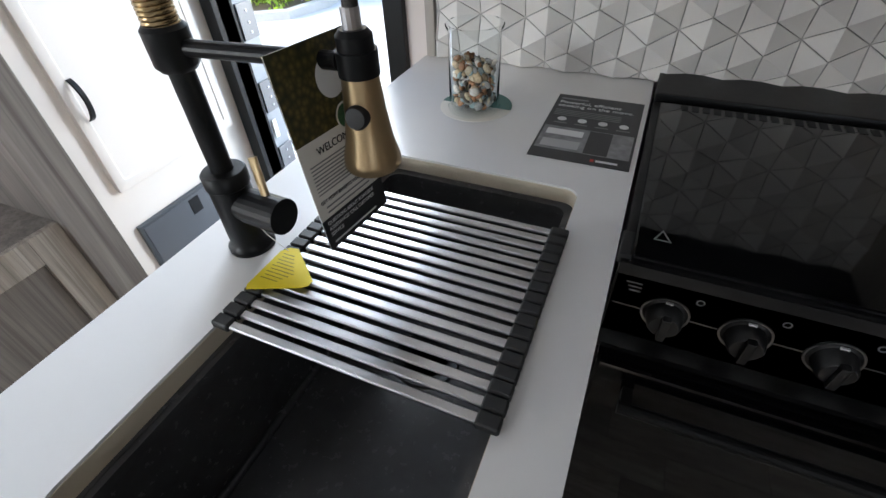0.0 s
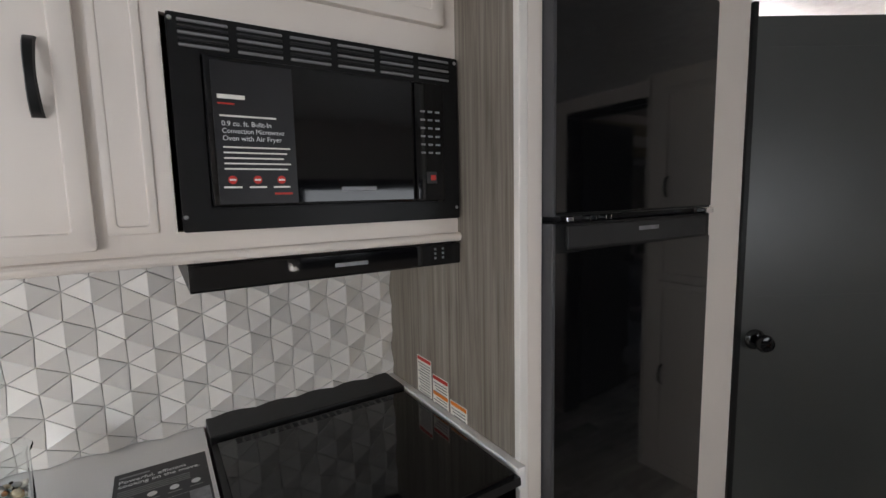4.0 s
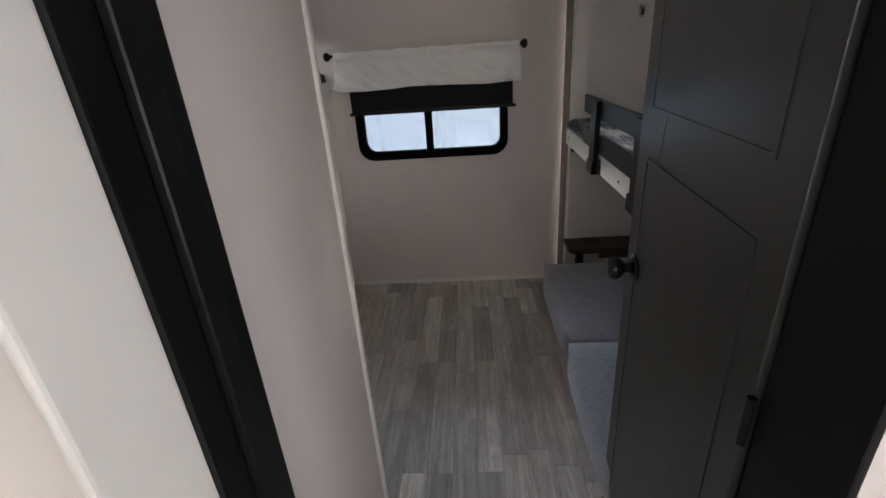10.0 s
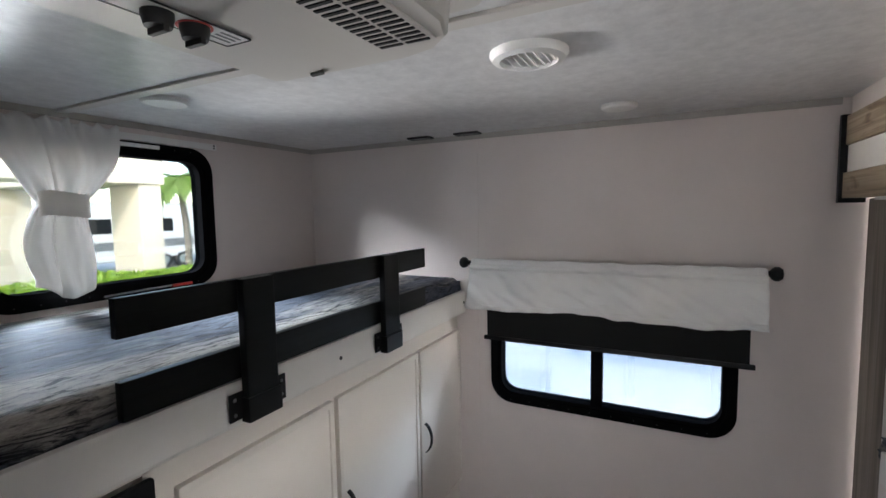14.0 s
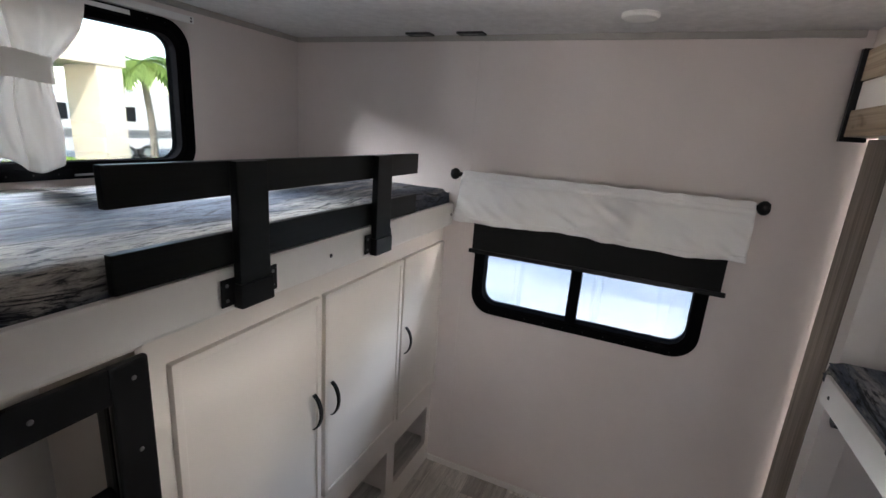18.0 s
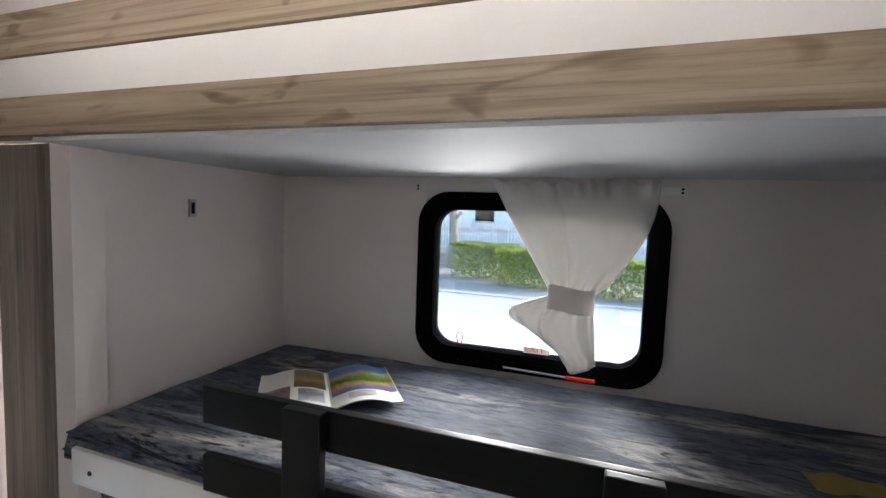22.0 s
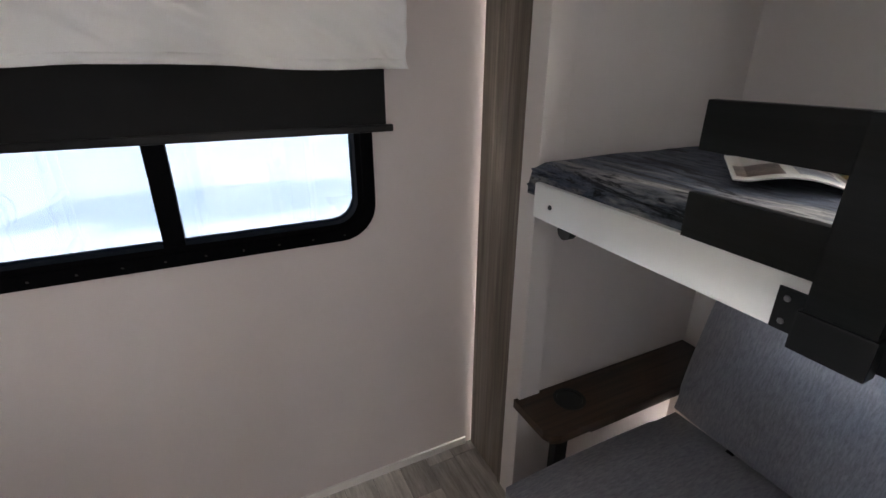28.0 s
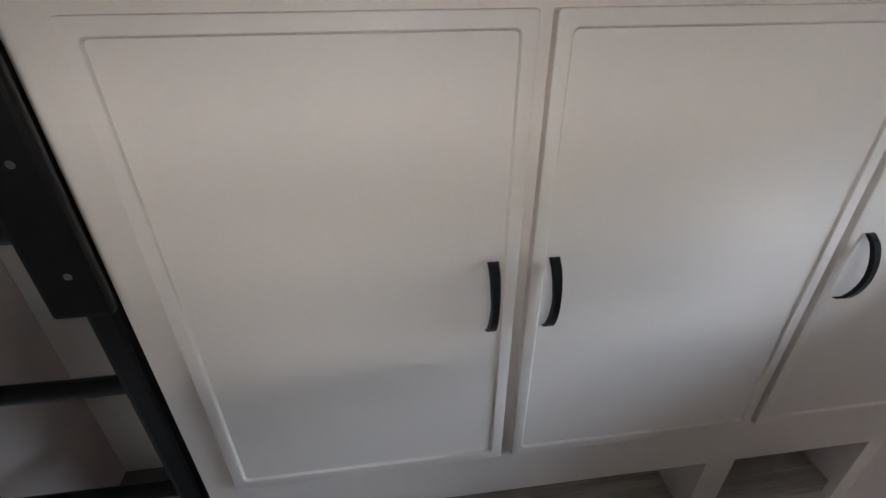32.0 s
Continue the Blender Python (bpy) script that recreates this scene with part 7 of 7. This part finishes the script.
for z in (0.12, 0.35, 0.60, 0.85, 1.10, 1.35):
    hp = part("hinge_plate", box(DOOR[0] - 0.014, DOOR[0] - 0.006, Y_NORTH + 0.075, Y_NORTH + 0.145, z, z + 0.11, 0.002), plain("dark_zinc", (0.18, 0.18, 0.19), 0.4, 0.8), ed)
    for q_ in (0.02, 0.05, 0.085):
        part("rivet", lathe([(0, 0), (0.005, 0), (0.004, 0.003), (0, 0.0035)], (DOOR[0] - 0.006, Y_NORTH + 0.11, z + q_), 10, (1, 0, 0)), STEEL, hp)
for z in (0.50, 0.30):
    part("sticker", box(DOOR[0] - 0.0065, DOOR[0] - 0.0055, Y_NORTH + 0.08, Y_NORTH + 0.10, z, z + 0.07), PAPER, ed, "white label on the door edge")
part("catch", box(DOOR[0] - 0.006, DOOR[0] + 0.012, Y_NORTH + 0.10, Y_NORTH + 0.125, 0.22, 0.25, 0.003), RED, ed, "red catch")
part("sticker", box(DOOR[0] - 0.0065, DOOR[0] - 0.005, Y_NORTH + 0.09, Y_NORTH + 0.13, 0.98, 1.09), YELLOW, ed, "yellow label on the door edge")

# ---- outside ----
def leaves(x0, x1, y0, y1, z0, z1, n, size, seed, shell=0.55):
    """Many small leaves through a clipped hedge, thickest near its skin."""
    r = random.Random(seed)
    verts, faces = [], []
    for _ in range(n):
        p = Vector((r.uniform(x0, x1), r.uniform(y0, y1), z0 + (z1 - z0) * r.random() ** 0.8))
        if r.random() < shell:
            p.z = z1 + 0.10 * noise.noise((p.x * 1.3, p.y * 1.3, 2.0)) + r.uniform(-0.06, 0.05)
        d = Vector((r.uniform(-1, 1), r.uniform(-1, 1), r.uniform(-0.4, 1))).normalized()
        s = d.orthogonal().normalized()
        s = Matrix.Rotation(r.uniform(0, 6.28), 3, d) @ s
        w = d.cross(s)
        l = size * r.uniform(0.6, 1.3)
        k = len(verts)
        verts += [p - s * l, p + w * l * 0.45 + d * l * 0.12, p + s * l, p - w * l * 0.45 + d * l * 0.12]
        faces += [(k, k + 1, k + 2), (k, k + 2, k + 3)]
    return verts, faces


def hedge(name, x0, x1, y0, y1, z1, n, size, seed, label, leaf=None):
    me = bpy.data.meshes.new(name)
    v, f = leaves(x0, x1, y0, y1, GROUND_Z + 0.05, z1, n, size, seed)
    me.from_pydata(v, [], f)
    me.materials.append(leaf or HEDGE_LEAF)
    hd_ = thing(name, ((x0 + x1) / 2, (y0 + y1) / 2, GROUND_Z), label, "hedge")
    ob = new("leaves", me)
    ob.parent = hd_
    ob.matrix_parent_inverse = Matrix.Translation(-hd_.location)
    r = random.Random(seed + 1)
    for _ in range(int((x1 - x0) * 4)):
        stem = bmesh.new()
        x, y = r.uniform(x0, x1), r.uniform(y0 + 0.1, y1 - 0.1)
        tube([(x, y, GROUND_Z), (x + r.uniform(-0.1, 0.1), y + r.uniform(-0.1, 0.1), GROUND_Z + 0.35), (x + r.uniform(-0.3, 0.3), y + r.uniform(-0.2, 0.2), z1 - 0.12)], [0.02, 0.014, 0.006], 5, stem)
        part("stem", stem, BARK, hd_)
    return hd_


structure("ground", box(-300, 300, -300, 300, GROUND_Z - 0.3, GROUND_Z), ASPHALT, "sun-bleached pale paved lot", "ground")

# side of the entry door
structure("planting_bed", prism([(-14.0, 5.6), (-5.7, 5.6), (-5.05, 6.0), (-4.9, 6.7), (-5.4, 9.1), (-6.85, 12.6), (-14.0, 12.6)], "z", GROUND_Z, GROUND_Z + 0.06), plain("bed_soil", (0.09, 0.07, 0.05), 0.95, scale=30), "soil planting bed", "ground")
kb = thing("kerb", (-7, 5.6, GROUND_Z), "pale concrete kerb round the planting bed", "kerb", kind="structure")
part("kerb_stone", prism([(-14.0, 5.44), (-5.62, 5.44), (-4.92, 5.88), (-4.73, 6.7), (-5.22, 9.15), (-6.68, 12.68), (-6.85, 12.6), (-5.4, 9.1), (-4.9, 6.7), (-5.05, 6.0), (-5.7, 5.6), (-14.0, 5.6)], "z", GROUND_Z, GROUND_Z + 0.12, 0.0), KERB, kb)
hedge("hedge", -11.0, -5.15, 6.0, 8.6, 0.62, 42000, 0.07, 3, "clipped bright green hedge in the planting bed")
bl = thing("building", (-12, 14, GROUND_Z), "cream stucco building wall across the drive", "building")
part("wall", box(-24, -7.7, 14.0, 15.0, GROUND_Z, 8.0, 0.02), STUCCO, bl)
part("plinth", box(-24, -7.7, 13.94, 14.0, GROUND_Z, GROUND_Z + 0.25, 0.01), KERB, bl)
part("pillar", box(-7.7, -7.0, 14.3, 15.0, GROUND_Z, 8.0, 0.02), STUCCO, bl)
bi = thing("wheelie_bin", (-6.5, 13.3, GROUND_Z), "blue plastic wheelie bin by the building", "bin")
part("body", prism([(-6.8, 13.0), (-6.2, 13.0), (-6.18, 13.6), (-6.82, 13.6)], "z", GROUND_Z + 0.06, GROUND_Z + 0.95, 0.03), BLUE_BIN, bi)
part("lid", box(-6.84, -6.16, 12.95, 13.65, GROUND_Z + 0.95, GROUND_Z + 1.02, 0.02), BLUE_BIN, bi)
for x in (-6.73, -6.3):
    part("wheel", lathe([(0, 0), (0.1, 0), (0.1, 0.05), (0, 0.05)], (x, 13.5, GROUND_Z + 0.1), 18, (1, 0, 0)), BLACK_PLASTIC, bi)

# beyond the bunk window: portico, lawn, palm, parked caravans
structure("lawn", box(3.2, 30, 6.2, 18, GROUND_Z, GROUND_Z + 0.05), GRASS, "mown lawn beyond the lot", "ground")
pt = thing("portico", (5.5, 8, GROUND_Z), "cream stucco portico with square columns", "portico")
for x0, x1, y, dy in ((5.2, 5.95, 8.0, 0.7), (8.18, 8.6, 8.0, 0.95), (7.3, 7.97, 11.5, 0.7)):
    part("column", box(x0, x1, y, y + dy, GROUND_Z, 2.32, 0.03), STUCCO, pt)
part("beam", box(2.0, 8.64, 7.95, 8.97, 2.32, 2.84, 0.03), STUCCO, pt)
part("beam", box(7.28, 8.64, 8.97, 12.2, 2.32, 2.84, 0.03), STUCCO, pt)
part("wall", box(-0.4, 3.4, 11.8, 12.4, GROUND_Z, 3.4, 0.03), STUCCO, pt)


def palm(x, y, h, seed):
    p = thing("palm_tree", (x, y, GROUND_Z), "slim palm with a pale trunk and arching fronds", "tree")
    r = random.Random(seed)
    pts = [(x + 0.12 * math.sin(k * 0.5), y, GROUND_Z + h * k / 8) for k in range(9)]
    part("trunk", tube(pts, [0.13 - 0.006 * k for k in range(9)], 10), BARK, p, "", 60)
    vs, fs = [], []
    top = Vector(pts[-1])
    for k in range(16):
        a = 2 * math.pi * k / 16 + r.uniform(-0.2, 0.2)
        up = r.uniform(0.1, 0.9)
        L_ = r.uniform(1.0, 1.5)
        prev = top
        for i in range(1, 15):
            f = i / 14
            c = top + Vector((math.cos(a), math.sin(a), 0)) * L_ * f + Vector((0, 0, up * L_ * f - 1.1 * L_ * f * f))
            d = (c - prev).normalized()
            sdv = d.cross(Vector((0, 0, 1))).normalized()
            for sg in (-1, 1):
                w = 0.34 * math.sin(math.pi * min(1, f * 0.9 + 0.08))
                b0 = len(vs)
                vs += [prev, c, c + sdv * sg * w + d * 0.12 - Vector((0, 0, 0.12 * w / 0.3)), prev + sdv * sg * w * 0.5 + d * 0.05]
                fs += [(b0, b0 + 1, b0 + 2), (b0, b0 + 2, b0 + 3)]
            prev = c
    me = bpy.data.meshes.new("fronds")
    me.from_pydata(vs, [], fs)
    me.materials.append(PALM_LEAF)
    o = new("fronds", me)
    o.parent = p
    o.matrix_parent_inverse = Matrix.Translation(-p.location)
    return p


palm(13.0, 14.0, 3.6, 1)
hedge("hedge", 5.5, 13.5, 7.0, 7.7, 0.72, 9000, 0.07, 17, "low clipped bright green hedge by the portico")
palm(17.5, 22, 4.2, 2)


def parked_caravan(x, y, l, turn, label):
    c = thing("parked_caravan", (x, y, GROUND_Z), label, "caravan", "parked caravans")
    M_ = pose(x, y, GROUND_Z, 0, 0, turn)
    part("body", box(-l / 2, l / 2, -1.2, 1.2, 0.5, 3.0, 0.12, 3, m=M_), WHITE_PLASTIC, c)
    part("stripe", box(-l / 2 + 0.1, l / 2 - 0.1, -1.215, -1.2, 1.0, 1.35, m=M_), INK_GREY, c)
    for k in range(3):
        part("window", box(-l / 2 + 0.8 + k * l / 3.2, -l / 2 + 1.7 + k * l / 3.2, -1.22, -1.2, 1.7, 2.3, m=M_), GLOSS_BLACK, c)
    for dx in (-0.45, 0.45):
        w = part("wheel", lathe([(0, 0), (0.34, 0), (0.36, 0.04), (0.36, 0.18), (0.34, 0.22), (0, 0.22)], M_ @ Vector((dx, -1.2, 0.36)), 24, M_.to_3x3() @ Vector((0, 1, 0))), BLACK_PLASTIC, c)
        part("rim", lathe([(0, 0), (0.2, 0), (0.2, 0.02), (0, 0.02)], M_ @ Vector((dx, -1.215, 0.36)), 18, M_.to_3x3() @ Vector((0, 1, 0))), STEEL, w)
    part("drawbar", box(l / 2, l / 2 + 1.1, -0.06, 0.06, 0.42, 0.5, m=M_), BLACK_METAL, c)
    return c


parked_caravan(16.5, 21.5, 9.0, 6, "white travel trailer parked beyond the lawn")
parked_caravan(25, 24, 8.0, -15, "white travel trailer parked further off")
parked_caravan(4.5, 22, 9.0, 0, "white travel trailer beyond the portico")
parked_caravan(27.0, -0.4, 8.5, 90, "white travel trailer parked far behind the caravan")

# broad low tree behind the caravan, whose shade lies on the lot
tr = thing("tree", (7.8, -4.3, GROUND_Z), "broad low tree with a dense leafy crown", "tree")
part("trunk", tube([(7.8, -4.3, GROUND_Z), (7.82, -4.2, 0.3), (7.8, -3.9, 1.3)], [0.12, 0.09, 0.06], 10), BARK, tr, "", 60)
for k in range(6):
    part("limb", tube([(7.8, -3.95, 1.15), (7.8 + 0.12 * (k - 2.5), -3.6 + 0.4 * k, 1.4), (7.8 + 0.2 * (k - 2.5), -4.6 + 0.75 * k, 1.65)], [0.05, 0.035, 0.015], 6), BARK, tr)
rnd = random.Random(31)
vs, fs = [], []
while len(fs) < 18000:
    p = Vector((rnd.uniform(-1, 1), rnd.uniform(-1, 1), rnd.uniform(-1, 1)))
    if p.length > 0.75 + 0.35 * noise.noise(p * 2.3):
        continue
    p = Vector((7.8 + 0.95 * p.x, -2.8 + 3.0 * p.y, 1.66 + 0.5 * p.z))
    d = Vector((rnd.uniform(-1, 1), rnd.uniform(-1, 1), rnd.uniform(-0.3, 1))).normalized()
    a_ = d.orthogonal().normalized() * 0.085
    c_ = d.cross(a_) * 0.55
    k = len(vs)
    vs += [p - a_, p + c_, p + a_, p - c_]
    fs += [(k, k + 1, k + 2), (k, k + 2, k + 3)]
me = bpy.data.meshes.new("crown")
me.from_pydata(vs, [], fs)
me.materials.append(HEDGE_LEAF)
o = new("crown", me)
o.parent = tr
o.matrix_parent_inverse = Matrix.Translation(-tr.location)

# street side: road edge, sand, hedges, picket fence
structure("road", box(-60, 60, -13.0, -6.2, GROUND_Z, GROUND_Z + 0.01), KERB, "pale sunlit street", "road")
structure("verge", box(-60, 60, -24, -13.25, GROUND_Z, GROUND_Z + 0.05), ground_mat("sandy_soil", (0.20, 0.185, 0.165), (0.34, 0.32, 0.295), 2.5), "grey sandy verge by the fence", "ground")
structure("verge_lawn", prism([(9.4, -14.4), (40, -14.4), (40, -18.6), (10.4, -18.6)], "z", GROUND_Z + 0.05, GROUND_Z + 0.075), GRASS, "mown grass strip before the hedge", "ground")
structure("street_kerb", box(-60, 60, -13.25, -13.0, GROUND_Z, GROUND_Z + 0.06, 0.01), KERB, "pale low concrete edging of the street", "kerb")
for x0, x1, y0, y1, z1, n, sd_ in ((6.5, 8.7, -17.1, -15.7, 0.58, 6000, 11), (4.3, 6.8, -15.9, -14.6, 0.54, 7000, 14), (0.4, 3.7, -15.0, -13.9, 0.42, 7000, 12), (10.8, 17.0, -19.6, -18.4, 0.62, 9000, 13)):
    hedge("hedge", x0, x1, y0, y1, z1, n, 0.06, sd_, "row of sunlit green shrubs along the fence", STREET_LEAF)
fc = thing("picket_fence", (3, -20.0, GROUND_Z), "weathered white wooden picket fence", "fence")
pk = box(-0.058, 0.058, -0.012, 0.012, 0, 2.02, 0.004, 1)
for v in pk.verts:
    if v.co.z > 1.97:
        v.co.x *= 0.3
me = bpy.data.meshes.new("picket")
pk.to_mesh(me)
pk.free()
me.materials.append(FENCE)
rnd = random.Random(9)
for k in range(190):
    o = new("picket", me)
    o.parent = fc
    o.location = (-8 + k * 0.135, 0, rnd.uniform(-0.03, 0.03))
    o.rotation_euler = (0, radians(rnd.uniform(-0.8, 0.8)), 0)
for z in (0.4, 1.6):
    part("rail", box(-5.2, 20.8, -20.06, -20.012, GROUND_Z + z, GROUND_Z + z + 0.09), FENCE, fc)
st_ = thing("tree", (9.6, -18.9, GROUND_Z), "grey-barked street tree before the picket fence", "tree")
part("trunk", tube([(9.6, -18.9, GROUND_Z), (9.58, -18.9, 0.6), (9.66, -18.9, 1.9), (9.6, -18.8, 3.4)], [0.27, 0.20, 0.18, 0.14], 14), BARK, st_, "", 60)
part("limb_stub", tube([(9.5, -18.8, 1.5), (9.22, -18.7, 1.75)], [0.09, 0.07], 10), BARK, st_, "sawn-off limb", 60)
for k in range(5):
    a = 1.256 * k
    part("limb", tube([(9.6, -18.8, 3.2), (9.6 + 0.7 * math.cos(a), -18.8 + 0.7 * math.sin(a), 4.1), (9.6 + 1.6 * math.cos(a), -18.8 + 1.6 * math.sin(a), 4.8)], [0.09, 0.06, 0.02], 8), BARK, st_)
me = bpy.data.meshes.new("crown")
v_, f_ = leaves(7.6, 11.6, -20.6, -17.0, 4.0, 5.6, 7000, 0.10, 17, 0.3)
me.from_pydata(v_, [], f_)
me.materials.append(HEDGE_LEAF)
o = new("crown", me)
o.parent = st_
o.matrix_parent_inverse = Matrix.Translation(-st_.location)
hs = thing("house", (6, -30, GROUND_Z), "pale rendered house behind the fence", "house")
part("wall", box(-6, 18, -32, -28, GROUND_Z, 4.6), ground_mat("house_render", (0.50, 0.53, 0.56), (0.58, 0.61, 0.64), 3), hs)
part("roof", prism([(-32.5, 4.6), (-27.5, 4.6), (-30, 6.4)], "x", -6.4, 18.4), KERB, hs)
for x in (1.2, 5.6, 10.0):
    w = part("window", box(x, x + 1.2, -28.02, -27.97, 1.3, 3.0), GLOSS_BLACK, hs)
    part("sill", box(x - 0.08, x + 1.28, -27.97, -27.88, 1.2, 1.3), FENCE, w)
hy = thing("fire_hydrant", (10.5, -16.8, GROUND_Z + 0.05), "red and white fire hydrant on the verge", "hydrant")
part("barrel", lathe([(0, 0), (0.20, 0), (0.20, 0.06), (0.14, 0.09), (0.14, 0.6), (0.19, 0.63), (0.19, 0.68), (0, 0.68)], (10.5, -16.8, GROUND_Z + 0.05), 20), RED, hy, "", 40)
part("bonnet", lathe([(0.16, 0.68), (0.15, 0.80), (0.07, 0.90), (0.04, 0.96), (0, 0.96)], (10.5, -16.8, GROUND_Z + 0.05), 20), WHITE_PLASTIC, hy, "", 40)
part("outlet", lathe([(0, 0), (0.075, 0), (0.075, 0.12), (0, 0.12)], (10.5, -16.66, GROUND_Z + 0.53), 16, (0, 1, 0)), RED, hy, "", 40)
for k, (x, y) in enumerate(((7.4, -13.75), (-1.5, -13.6))):
    single("cable", tube([(x - 4 + 0.8 * i, y + 0.15 * math.sin(i * 1.1 + k), GROUND_Z + 0.03) for i in range(12)], 0.02, 6), BLACK_PLASTIC, "black cable lying along the street edge", "cable")

# ---- floor planks ----
FLOOR = bpy.data.objects["floor"]
rnd = random.Random(21)
PW, gap = 0.098, 0.0006
plank_meshes = {}


def plank_mesh(length):
    key = round(length, 2)
    if key not in plank_meshes:
        b = box(gap, key - gap, gap, PW - gap, -0.0028, 0.0, 0.0006, 1)
        m_ = bpy.data.meshes.new("plank")
        b.to_mesh(m_)
        b.free()
        m_.materials.append(PLANK)
        plank_meshes[key] = m_
    return plank_meshes[key]


row = 0
y = -1.30
while y < 0.86:
    x = (-0.9 if y < 0.3 else 1.6) - rnd.random() * 0.5
    while x < X_REAR:
        l = rnd.choice((0.31, 0.42, 0.54, 0.68))
        l = min(l, X_REAR - x)
        if l > 0.02 and not (y > 0.1 and x > 1.5 and x < 3.2):
            o = new("plank", plank_mesh(l))
            o.location = (x, y, 0)
            o.parent = FLOOR
        x += l
    y += PW
    row += 1
